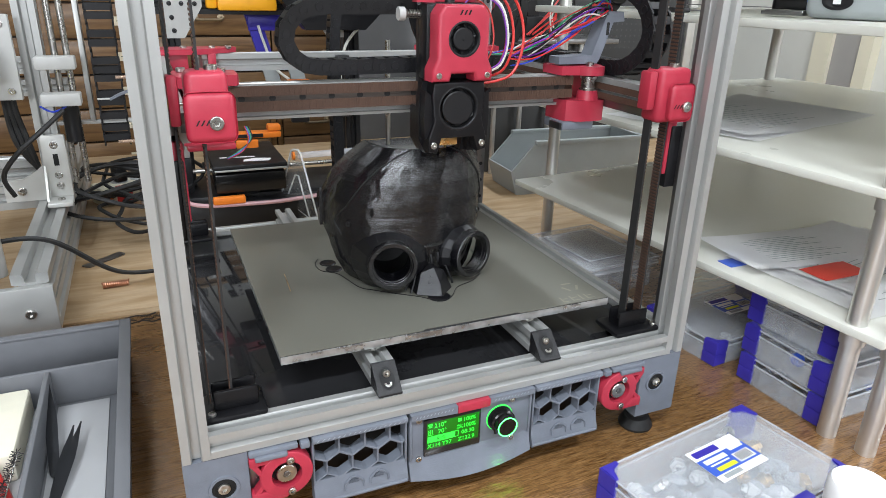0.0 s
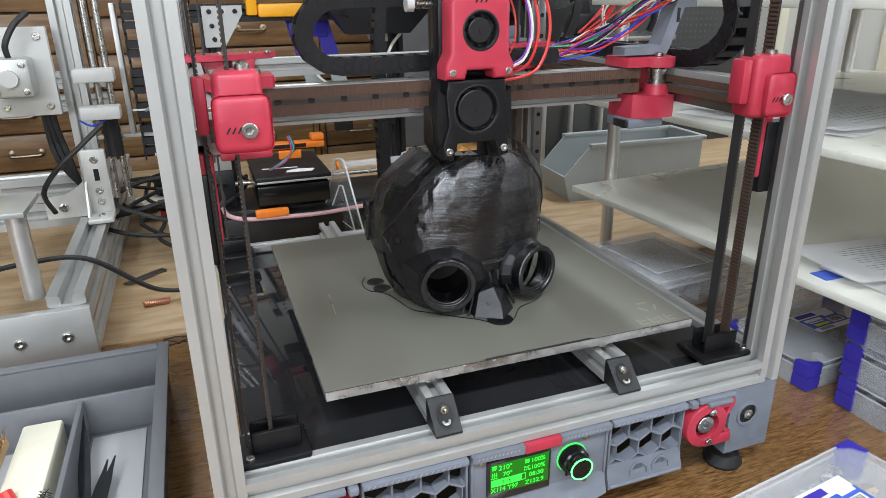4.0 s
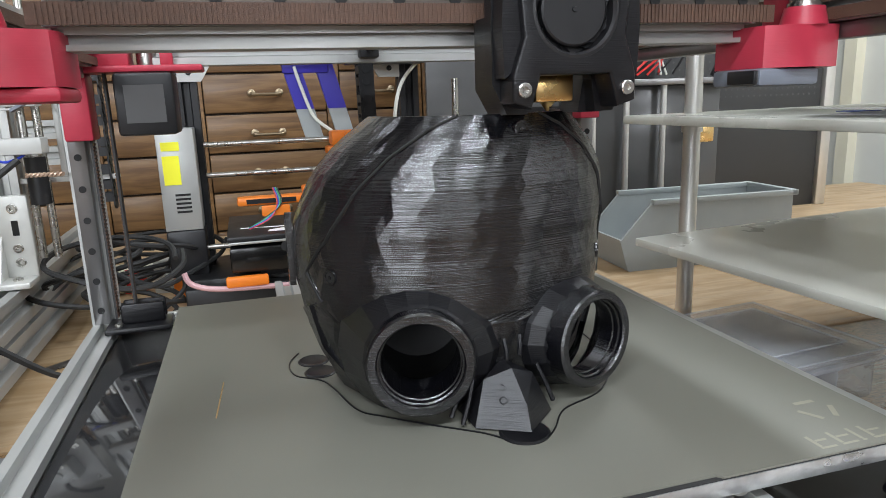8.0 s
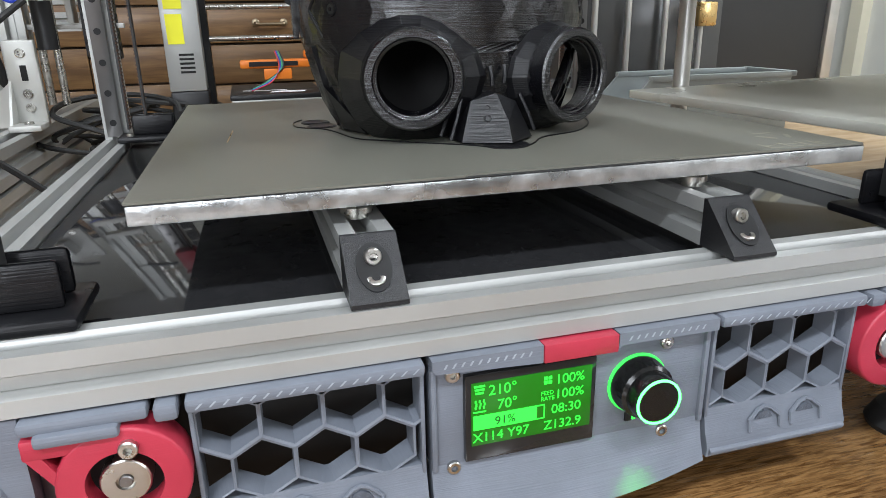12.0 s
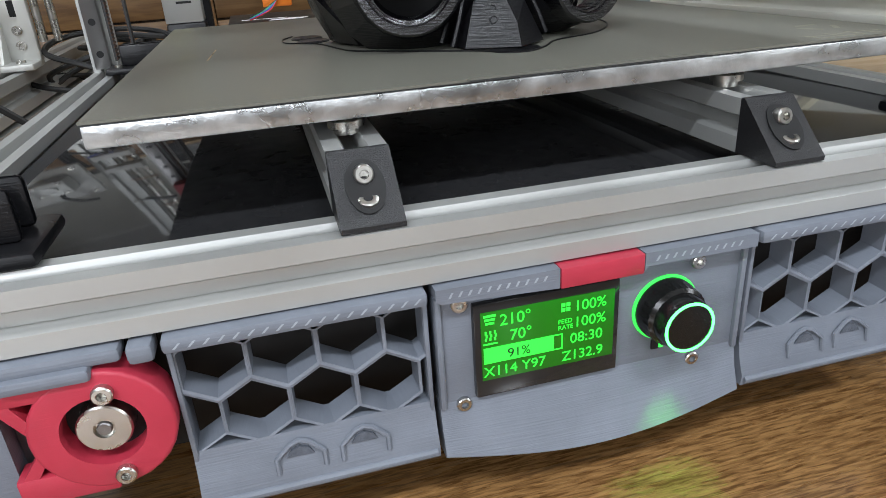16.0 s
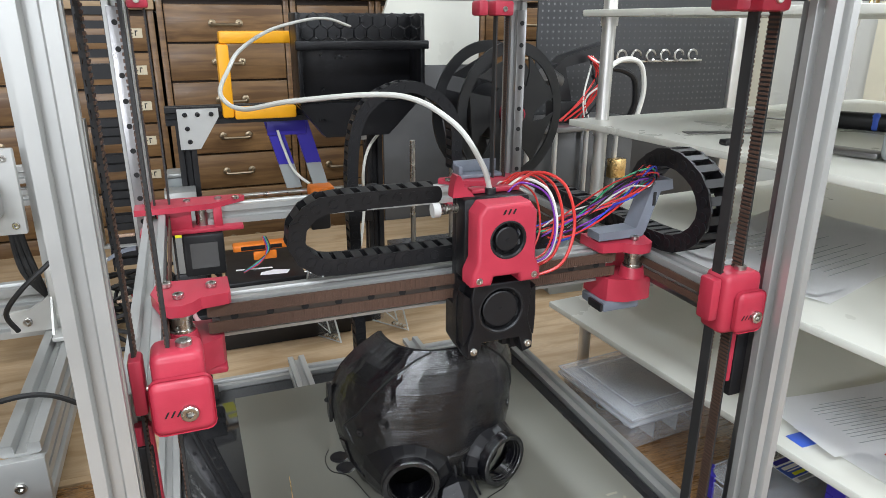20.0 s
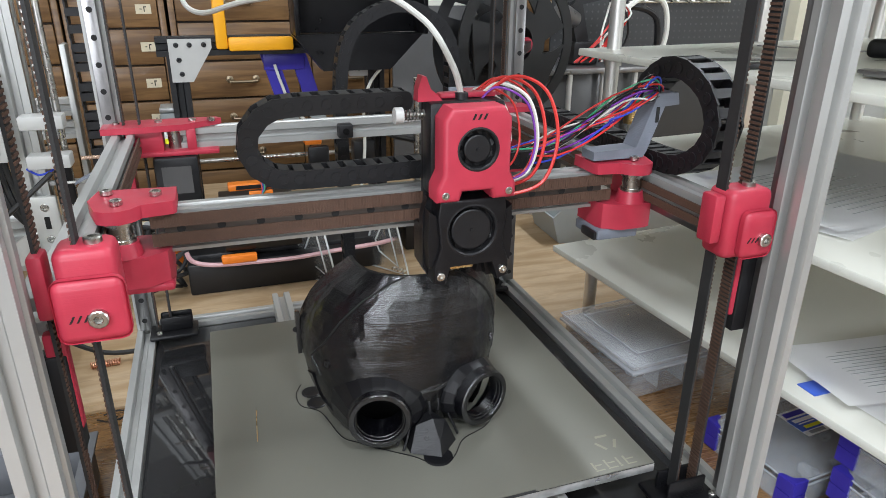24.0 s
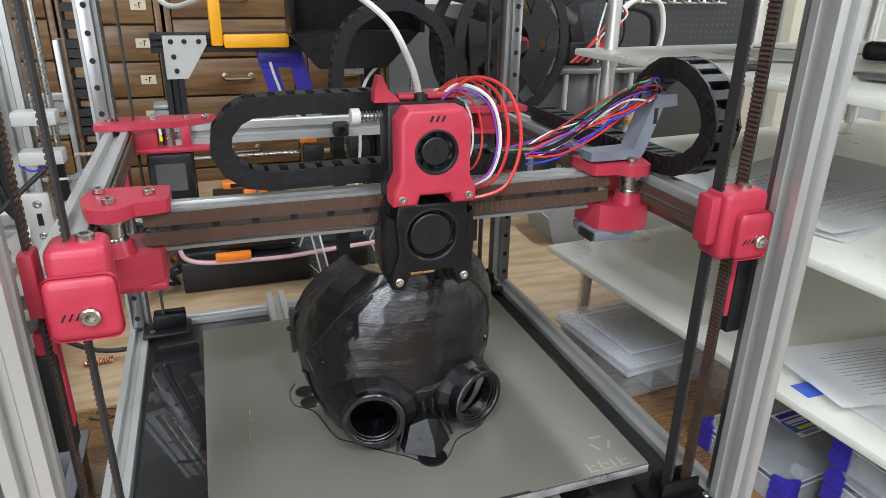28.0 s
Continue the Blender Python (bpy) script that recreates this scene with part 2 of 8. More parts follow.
M["tag_paper"] = material("yellowed_card", (0.62, 0.55, 0.40), 0.7, vary=0.12, scale=90)
M["case_clear"] = material("milky_clear_plastic", (0.80, 0.84, 0.88), 0.22, vary=0.04, scale=25, transmission=0.1, ior=1.4, alpha=0.24, spots=((0.9, 0.92, 0.94), 40, 0.62), spot_amount=0.3)
M["white_part"] = material("pale_plastic_fitting", (0.62, 0.63, 0.62), 0.4, vary=0.08, scale=80)
M["twist_wire"] = material("tarnished_copper_wire", (0.55, 0.40, 0.30), 0.35, 0.5, vary=0.15, scale=200)
# whitish, less clear: the glint of acrylic edges put into the colour
M["acrylic_edge"] = material("acrylic_edge_glint", (0.80, 0.84, 0.84), 0.2, vary=0.08, scale=60, transmission=0.1, ior=1.4, alpha=0.75)
M["clear"] = material("clear_acrylic", (0.92, 0.95, 0.95), 0.08, vary=0.02, scale=30, transmission=0.9, ior=1.2, alpha=0.45)
M["blue"] = material("dark_blue_plastic", (0.045, 0.035, 0.36), 0.35, vary=0.1, scale=50)
M["blue_label"] = material("blue_printed_label", (0.05, 0.12, 0.55), 0.4, vary=0.08, scale=50)
M["tray"] = material("grey_tray_plastic", (0.15, 0.155, 0.165), 0.5, vary=0.08, scale=60, bump=0.1, bump_scale=900)
M["bin"] = material("pale_grey_bin_plastic", (0.34, 0.37, 0.37), 0.5, vary=0.06, scale=40)
M["pink_hose"] = material("pale_pink_hose", (0.60, 0.36, 0.38), 0.35, vary=0.06, scale=60)
M["orange"] = material("orange_printed_plastic", (0.85, 0.22, 0.02), 0.45, vary=0.1, scale=60)
M["yellow"] = material("yellow_printed_plastic", (0.92, 0.42, 0.015), 0.4, vary=0.06, scale=60)
M["yellow_tag"] = material("yellow_sticker", (0.88, 0.85, 0.03), 0.5, vary=0.04, scale=60)
M["white"] = material("white_plastic", (0.46, 0.46, 0.44), 0.4, vary=0.05, scale=60)
M["brass"] = material("brass", (0.72, 0.50, 0.22), 0.28, 1.0, vary=0.1, scale=90)
M["cast_white"] = material("pale_cast_aluminium", (0.56, 0.56, 0.53), 0.42, 0.35, vary=0.06, scale=60)
M["copper"] = material("copper", (0.62, 0.30, 0.19), 0.35, 0.9, vary=0.15, scale=90)
# near black for marks and print, and for shade painted in as holes
M["dark"] = material("near_black_and_hole_shade", (0.006, 0.006, 0.006), 0.7, vary=0.1, scale=50)
M["purple_wire"] = material("purple_wire_insulation", (0.16, 0.03, 0.30), 0.35, vary=0.08, scale=80)
M["red_wire"] = material("red_wire_insulation", (0.58, 0.035, 0.03), 0.35, vary=0.08, scale=80)
M["white_wire"] = material("white_silicone_wire", (0.72, 0.72, 0.66), 0.4, vary=0.05, scale=80)
M["tube_white"] = material("translucent_white_tube", (0.50, 0.50, 0.46), 0.35, vary=0.05, scale=80)
M["blue_wire"] = material("blue_wire_insulation", (0.03, 0.06, 0.45), 0.35, vary=0.08, scale=80)
M["green_wire"] = material("green_wire_insulation", (0.03, 0.35, 0.16), 0.35, vary=0.08, scale=80)
M["lcd"] = material("lit_green_display", (0.010, 0.15, 0.006), 0.25, vary=0.15, scale=60, emit=0.10)
M["lcd_text"] = material("bright_green_glyphs", (0.03, 0.85, 0.05), 0.3, vary=0.02, scale=60, emit=0.95)
M["led"] = material("green_light_ring", (0.05, 1.0, 0.10), 0.3, vary=0.02, scale=60, emit=9.0)
M["led_soft"] = material("dim_green_light_ring", (0.05, 1.0, 0.10), 0.3, vary=0.02, scale=60, emit=0.8)
M["peg"] = material("dark_pegboard", (0.035, 0.036, 0.037), 0.5, vary=0.1, scale=40)
M["smoke"] = material("smoked_grey_panel", (0.09, 0.09, 0.09), 0.2, vary=0.1, scale=20)
M["door_frame"] = material("cream_gloss_paint", (0.74, 0.70, 0.55), 0.4, vary=0.04, scale=20)
M["grey_wall"] = material("grey_panel", (0.36, 0.35, 0.33), 0.5, vary=0.05, scale=12)

# ---- mesh helpers ----
def box(bm, x0, x1, y0, y1, z0, z1, bevel=0.0, seg=2):
    r = bmesh.ops.create_cube(bm, size=1.0, matrix=Matrix.LocRotScale(((x0 + x1) / 2, (y0 + y1) / 2, (z0 + z1) / 2), None, (abs(x1 - x0), abs(y1 - y0), abs(z1 - z0))))
    if bevel:
        es = {e for v in r["verts"] for e in v.link_edges}
        bmesh.ops.bevel(bm, geom=list(es), offset=bevel, segments=seg, profile=0.5, affect="EDGES")
    return bm


def cyl(bm, p0, p1, r0, r1=None, seg=16, caps=True):
    p0, p1 = Vector(p0), Vector(p1)
    d = p1 - p0
    q = d.to_track_quat("Z", "Y").to_matrix().to_4x4()
    bmesh.ops.create_cone(bm, cap_ends=caps, segments=seg, radius1=r0, radius2=r0 if r1 is None else r1, depth=d.length,
                          matrix=Matrix.Translation((p0 + p1) / 2) @ q)
    return bm


def tube(bm, pts, r, seg=6, closed=False):
    pts = [Vector(p) for p in pts]
    n = len(pts)
    rings = []
    side = None
    for i, p in enumerate(pts):
        a = pts[(i - 1) % n] if closed or i else p
        b = pts[(i + 1) % n] if closed or i < n - 1 else p
        d = (b - a).normalized()
        if side is None:
            side = d.orthogonal().normalized()
        side = (side - d * side.dot(d)).normalized()
        up = d.cross(side)
        rings.append([bm.verts.new(p + r * (math.cos(2 * math.pi * k / seg) * side + math.sin(2 * math.pi * k / seg) * up)) for k in range(seg)])
    for i in range(n if closed else n - 1):
        a, b = rings[i], rings[(i + 1) % n]
        for k in range(seg):
            bm.faces.new((a[k], a[(k + 1) % seg], b[(k + 1) % seg], b[k]))
    if not closed:
        bm.faces.new(rings[0][::-1])
        bm.faces.new(rings[-1])
    return bm


def spline(pts, n=8):
    """Points of a smooth curve through pts."""
    P = [Vector(p) for p in pts]
    out = []
    for i in range(len(P) - 1):
        a, b, c, d = P[max(i - 1, 0)], P[i], P[i + 1], P[min(i + 2, len(P) - 1)]
        for k in range(n):
            t = k / n
            out.append(0.5 * (2 * b + (c - a) * t + (2 * a - 5 * b + 4 * c - d) * t * t + (3 * b - a - 3 * c + d) * t ** 3))
    out.append(P[-1])
    return out


def prism(bm, outline, axis, lo, hi):
    """An outline of 2D points extruded along an axis from lo to hi."""
    def put(u, v, w):
        return {"x": (w, u, v), "y": (u, w, v), "z": (u, v, w)}[axis]
    a = [bm.verts.new(put(u, v, lo)) for u, v in outline]
    b = [bm.verts.new(put(u, v, hi)) for u, v in outline]
    n = len(a)
    bm.faces.new(a)
    bm.faces.new(b[::-1])
    for i in range(n):
        bm.faces.new((a[i], b[i], b[(i + 1) % n], a[(i + 1) % n]))
    return bm


def lathe(bm, profile, seg=24, m=None):
    """Profile of (radius, height) turned round z, then placed by m."""
    rings = []
    for r, z in profile:
        rings.append([bm.verts.new((r * math.cos(2 * math.pi * k / seg), r * math.sin(2 * math.pi * k / seg), z)) for k in range(seg)])
    for a, b in zip(rings, rings[1:]):
        for k in range(seg):
            bm.faces.new((a[k], a[(k + 1) % seg], b[(k + 1) % seg], b[k]))
    if m is not None:
        bmesh.ops.transform(bm, matrix=m, verts=[v for r in rings for v in r])
    return bm


def slot_profile(s=0.01, mouth=0.0041, neck=0.003, lip=0.0018, deep=0.0055):
    """Cross-section of a square slotted extrusion of half-width s."""
    quarter = [(-s, -s), (-mouth, -s), (-neck, -s + lip), (-neck, -s + deep), (neck, -s + deep), (neck, -s + lip), (mouth, -s)]
    out = []
    for k in range(4):
        c, d = [(1, 0), (0, 1), (-1, 0), (0, -1)][k]
        out += [(c * x - d * y, d * x + c * y) for x, y in quarter]
    return out


def extrusion(axis, a, b, lo, hi, s=0.01):
    bm = bmesh.new()
    return prism(bm, [(a + u, b + v) for u, v in slot_profile(s, 0.41 * s, 0.3 * s, 0.18 * s, 0.55 * s)], axis, lo, hi)


WORLD = {}


def thing(name, label, category, at=(0, 0, 0), group="", kind="", turn=0.0):
    ob = tagged(new(name), label, category, group, kind)
    ob.empty_display_size = 0.02
    ob.matrix_world = pose(*at, 0, 0, turn)
    WORLD[ob.name] = pose(*at, 0, 0, turn)
    return ob


def mesh_object(name, bm, mat, smooth=None):
    bmesh.ops.recalc_face_normals(bm, faces=bm.faces)
    me = bpy.data.meshes.new(name)
    bm.to_mesh(me)
    bm.free()
    me.materials.append(M[mat] if isinstance(mat, str) else mat)
    me.polygons.foreach_set("use_smooth", [True] * len(me.polygons))
    me.set_sharp_from_angle(angle=radians(35 if smooth is None else smooth))
    return me


def part(name, bm, mat, parent, label="", local=False, smooth=None):
    """One mesh part under a thing or under a part; the mesh is given in the room's space unless local."""
    base = WORLD[parent.name]
    if not local:
        bmesh.ops.transform(bm, matrix=base.inverted(), verts=bm.verts)
    ob = new(name, mesh_object(name, bm, mat, smooth))
    ob.parent = parent
    WORLD[ob.name] = base
    if label:
        ob["label"] = label
    return ob


def solid(name, bm, mat, label, category, group="", kind="", at=None, smooth=None):
    """A thing that is one mesh."""
    at = Vector(at) if at is not None else Vector((0, 0, 0))
    bmesh.ops.translate(bm, vec=-at, verts=bm.verts)
    ob = tagged(new(name, mesh_object(name, bm, mat, smooth)), label, category, group, kind)
    ob.location = at
    WORLD[ob.name] = Matrix.Translation(at)
    return ob


def bolt(bm, p, d, r=0.0028, h=0.0016):
    """A cap-screw head with a hex socket, at p, facing d."""
    d = Vector(d).normalized()
    p = Vector(p)
    m = Matrix.Translation(p) @ d.to_track_quat("Z", "Y").to_matrix().to_4x4()
    lathe(bm, [(r, -0.001), (r, h * 0.8), (r * 0.85, h), (r * 0.48, h)], 12, m)
    lathe(bm, [(r * 0.48, h), (r * 0.48, h * 0.2), (0.0001, h * 0.2)], 6, m)
    return bm

def holed_prism(outline, cx, cz, r, y0, y1, soft=0.0, n=36):
    """An outline with a round hole, extruded along y."""
    bm = bmesh.new()
    loops = []
    for pts in (outline, [(cx + r * math.cos(2 * math.pi * k / n), cz + r * math.sin(2 * math.pi * k / n)) for k in range(n)]):
        vs = [bm.verts.new((u, y0, v)) for u, v in pts]
        loops += [bm.edges.new((vs[i], vs[(i + 1) % len(vs)])) for i in range(len(vs))]
    bmesh.ops.triangle_fill(bm, use_beauty=True, use_dissolve=False, edges=loops)
    g = bmesh.ops.extrude_face_region(bm, geom=bm.faces[:])
    bmesh.ops.translate(bm, vec=(0, y1 - y0, 0), verts=[v for v in g["geom"] if isinstance(v, bmesh.types.BMVert)])
    if soft:
        lip = []
        for e in bm.edges:
            a, b = e.verts[0].co, e.verts[1].co
            flat = [abs(f.normal.y) > 0.9 for f in e.link_faces]
            if abs(a.y - y0) < 1e-6 and abs(b.y - y0) < 1e-6 and flat.count(True) == 1 and len(flat) == 2 and math.hypot(a.x - cx, a.z - cz) > r + 1e-4:
                lip.append(e)
        bmesh.ops.bevel(bm, geom=lip, offset=soft, segments=3, profile=0.5, affect="EDGES", clamp_overlap=True)
    return bm


# ---- room ----
def slab(name, dims, mat, kind="structure", label="", bevel=0.0):
    bm = box(bmesh.new(), *dims, bevel)
    ob = solid(name, bm, mat, label or name.replace("_", " "), name.split("_")[0], kind=kind)
    return ob


slab("floor", (-2.6, 2.15, -2.2, 2.75, -0.80, -0.75), "floor", label="grey tiled workshop floor")
slab("ceiling", (-2.6, 2.15, -2.2, 2.75, 1.80, 1.86), "ceil", label="white painted ceiling")
slab("wall_north", (-2.6, 2.15, 2.6, 2.75, -0.75, 1.8), "wall", label="cream painted wall behind the drawer cabinets")
edges = [-2.6]
for wx, ww in ADDED_WINDOWS:
    edges += [wx - ww / 2, wx + ww / 2]
edges.append(2.15)
for k in range(0, len(edges), 2):
    slab("wall_south", (edges[k], edges[k + 1], -2.2, -2.05, -0.75, 1.8), "wall_dim", label="unseen brown grey wall kept dark, between added windows")
for k, (wx, ww) in enumerate(ADDED_WINDOWS):
    slab("wall_south", (wx - ww / 2 + 0.0005, wx + ww / 2 - 0.0005, -2.2, -2.05, -0.75, WIN_Z[0]), "wall_dim", label="unseen brown grey wall kept dark, below an added window")
    slab("wall_south", (wx - ww / 2 + 0.0005, wx + ww / 2 - 0.0005, -2.2, -2.05, WIN_Z[1], 1.8), "wall_dim", label="unseen brown grey wall kept dark, above an added window")
    # frame and pane of an added window, out of view
    wn = thing("window_%d" % (k + 1), "unseen wide lit window added for the mask's highlights", "window", (wx, -2.12, WIN_Z[0]), kind="structure")
    for fx in (wx - ww / 2 + 0.011, wx + ww / 2 - 0.011):
        part("window_frame", box(bmesh.new(), fx - 0.010, fx + 0.010, -2.15, -2.10, WIN_Z[0] + 0.001, WIN_Z[1] - 0.001, 0.002), "white", wn)
    part("window_pane", box(bmesh.new(), wx - ww / 2 + 0.022, wx + ww / 2 - 0.022, -2.128, -2.122, WIN_Z[0] + 0.001, WIN_Z[1] - 0.001), "paper", wn)
slab("wall_west", (-2.6, -2.45, -2.05, 2.6, -0.75, 1.8), "wall_dim", label="unseen brown grey wall kept dark for reflections")
ya, yb = EAST_Y - EAST_W / 2, EAST_Y + EAST_W / 2
slab("wall_east", (2.0, 2.15, yb, 2.6, -0.75, 1.8), "wall", label="cream painted wall with door trims")
slab("wall_east", (2.0, 2.15, -2.05, ya, -0.75, 1.8), "wall", label="cream painted wall beside an added window")
slab("wall_east", (2.0, 2.15, ya + 0.0005, yb - 0.0005, -0.75, WIN_Z[0]), "wall", label="cream painted wall below an added window")
slab("wall_east", (2.0, 2.15, ya + 0.0005, yb - 0.0005, WIN_Z[1], 1.8), "wall", label="cream painted wall above an added window")
# this window is out of view, added only as a light for the shelves
wn = thing("window_3", "unseen lit window added to light the rack", "window", (2.07, EAST_Y, WIN_Z[0]), kind="structure")
for fy in (ya + 0.011, yb - 0.011):
    part("window_frame", box(bmesh.new(), 2.05, 2.10, fy - 0.010, fy + 0.010, WIN_Z[0] + 0.001, WIN_Z[1] - 0.001, 0.002), "white", wn)
part("window_pane", box(bmesh.new(), 2.072, 2.078, ya + 0.022, yb - 0.022, WIN_Z[0] + 0.001, WIN_Z[1] - 0.001), "paper", wn)
for lx, ly, lw, ld, watts in LAMPS:
    f = thing("unseen_ceiling_light", "long white fluorescent ceiling light out of view, switched on", "ceiling light", (lx, ly, 1.80), group="ceiling lights")
    part("housing", box(bmesh.new(), lx - lw / 2 - 0.05, lx + lw / 2 + 0.05, ly - ld / 2 - 0.05, ly + ld / 2 + 0.05, 1.745, 1.799, 0.004), "white", f)
for i, (yy, w, mt) in enumerate([(0.62, 0.05, "door_frame"), (1.09, 0.045, "door_frame"), (1.24, 0.07, "door_frame"), (1.75, 0.05, "door_frame")]):
    slab("trim", (1.96, 2.0, yy, yy + w, -0.75, 1.6), mt, label="cream painted vertical door trim")
slab("door_1", (1.975, 2.0, 1.136, 1.239, -0.75, 1.55), "grey_wall", label="grey door leaf in the cream wall")

# desks
DK = thing("desk", "worn dark brown wooden desk with a scratched top", "desk", (0.2, -0.1, -0.75))
part("desk_top", box(bmesh.new(), -1.3, 1.7, -0.75, 0.470, -0.04, 0.0, 0.003), "desk", DK)
part("cabinet_base", box(bmesh.new(), -1.25, 1.65, -0.6, 0.43, -0.75, -0.041, 0.005), "drawer", DK)
BM = thing("burn_mark", "burnt dark scribble on the corner of the desk", "mark", (-0.265, 0.455, 0.0))
for pts in ([(-0.292, 0.452), (-0.278, 0.444), (-0.262, 0.448), (-0.250, 0.441), (-0.238, 0.446)], [(-0.286, 0.460), (-0.272, 0.465), (-0.258, 0.461), (-0.246, 0.467)], [(-0.268, 0.444), (-0.260, 0.452), (-0.252, 0.449), (-0.247, 0.457), (-0.239, 0.454)], [(-0.280, 0.456), (-0.270, 0.451)]):
    part("stroke", tube(bmesh.new(), [(p.x, p.y, -0.0002) for p in spline([(x, y, 0) for x, y in pts], 6)], 0.0014, 6), "dark", BM)
WB = thing("workbench", "pale plywood workbench with dark stains", "workbench", (0.2, 0.9, -0.75))
part("bench_top", box(bmesh.new(), -1.3, 1.7, 0.486, 1.45, -0.045, -0.004, 0.002), "ply", WB)
part("edge_strip", box(bmesh.new(), -1.3, 1.7, 0.472, 0.4855, -0.045, 0.001, 0.003), "ply", WB, "pale wooden edge strip")
part("cabinet_base", box(bmesh.new(), -1.25, 1.65, 0.52, 1.4, -0.75, -0.046, 0.005), "drawer", WB)

# ---- the printer ----
PR = thing("printer_frame", "tall open cube frame of slotted aluminium extrusion, standing on rubber feet", "printer frame", (0, 0.23, 0.0))
FX, FY, Z0, Z1 = 0.22, (0.01, 0.45), 0.095, 0.575
for sx in (-1, 1):
    for yy in FY:
        part("upright", extrusion("z", sx * FX, yy, Z0, Z1), "alu", PR)
for zz, nm in ((Z0 + 0.0101, "base_beam"), (Z1 - 0.0101, "top_beam")):
    for yy in FY:
        part(nm, extrusion("x", yy, zz, -FX + 0.0101, FX - 0.0101), "alu", PR)
    for sx in (-1, 1):
        part(nm, extrusion("y", sx * FX, zz, FY[0] + 0.0101, FY[1] - 0.0101), "alu", PR)
part("deck_panel", box(bmesh.new(), -0.2088, 0.2088, 0.0212, 0.4388, 0.104, 0.109, 0.0005), "black_gloss", PR, "glossy black deck sheet")
for bx in (-0.0705, 0.0795):
    part("bed_rail", extrusion("y", bx, 0.1255, 0.0225, 0.447), "alu", PR)
    bm = prism(bmesh.new(), [(0.0008, 0.1156), (0.0222, 0.1156), (0.0222, 0.1358), (0.0203, 0.1358), (0.0008, 0.1172)], "x", bx - 0.0100, bx + 0.0100)
    br = part("rail_bracket", bm, "black_coat", PR, "black powder-coated wedge bracket")
    d = Vector((0, -0.69, 0.724)).normalized()
    flat = Matrix.Translation(Vector((bx, 0.0106, 0.1264)) + d * 0.0004) @ d.to_track_quat("Z", "Y").to_matrix().to_4x4()
    # flat near-black oval paints the shade of a deep screw recess
    part("bracket_recess_shade", lathe(bmesh.new(), [(0.0062, 0.0), (0.0062, 0.0003), (0.0001, 0.0003)], 28, flat @ Matrix.Diagonal((1.0, 1.55, 1, 1))), "dark", br)
    part("bracket_screw", bolt(bmesh.new(), (bx, 0.0132, 0.1298), (0, -0.98, 0.19), 0.0031, 0.0028), "steel", br)
    part("bracket_screw", bolt(bmesh.new(), (bx, 0.0074, 0.1230), (0, -0.42, 0.90), 0.0033, 0.0012), "steel", br)
    for ty in (0.045, 0.325):
        bm = bmesh.new()
        lathe(bm, [(0.0001, 0.1355), (0.0045, 0.1355), (0.0045, 0.1375), (0.0063, 0.1378), (0.0063, 0.1402), (0.0055, 0.1408), (0.0035, 0.141), (0.0035, 0.1425)], 28, Matrix.Translation((bx, ty, 0)))
        part("thumb_nut", bm, "steel", PR, "knurled steel levelling nut")
for sx in (-1, 1):
    for yy in (0.035, 0.425):
        bm = bmesh.new()
        lathe(bm, [(0.0001, 0.0), (0.0165, 0.0), (0.0175, 0.003), (0.013, 0.012), (0.009, 0.014), (0.009, 0.03), (0.0001, 0.03)], 24, Matrix.Translation((sx * 0.207, yy - 0.012 if yy < 0.1 else yy, 0)))
        part("foot", bm, "rubber", PR, "round black rubber foot")

# bed
BED = thing("heated_bed", "thick sawn aluminium heated bed plate on levelling nuts", "print bed", (0.004, 0.188, 0.1415))
part("plate", box(bmesh.new(), -0.150, 0.160, 0.033, 0.343, 0.1425, 0.1496, 0.0006), "alu_raw", BED)
part("magnet_sheet", box(bmesh.new(), -0.1502, 0.1597, 0.0332, 0.343, 0.1497, 0.14995), "rubber", BED, "thin black magnet sheet")
bm = bmesh.new()
prism(bm, [(-0.1505, 0.0335), (-0.03, 0.0335), (-0.028, 0.0355), (0.062, 0.0355), (0.064, 0.0335), (0.1595, 0.0335), (0.1595, 0.343), (-0.1505, 0.343)], "z", 0.1500, 0.1509)
solid("spring_sheet", bm, "sheet", "olive grey textured spring steel sheet on the bed", "build sheet", at=(0.004, 0.188, 0.1500))

SC = thing("scratch_mark", "thin yellowish scratch mark on the build sheet", "scratch", (-0.118, 0.17, 0.1509))
part("streak", prism(bmesh.new(), [(-0.1190, 0.150), (-0.1183, 0.150), (-0.1160, 0.192), (-0.1166, 0.192)], "z", 0.15092, 0.15097), "brass", SC)
# faint mark printed in a corner of the sheet
MK = thing("sheet_mark", "faint pale mark printed on the build sheet", "printed mark", (0.13, 0.045, 0.1509))
for mx, mw in ((0.1130, 0.0075), (0.1235, 0.0080), (0.1335, 0.0022), (0.1395, 0.0080)):
    part("bar", box(bmesh.new(), mx, mx + mw, 0.0370, 0.0382, 0.15092, 0.15098), "ink", MK)
    part("bar", box(bmesh.new(), mx, mx + 0.0016, 0.0386, 0.0470, 0.15092, 0.15098), "ink", MK)
    if mw > 0.004:
        part("bar", box(bmesh.new(), mx + 0.002, mx + mw, 0.0424, 0.0436, 0.15092, 0.15098), "ink", MK)
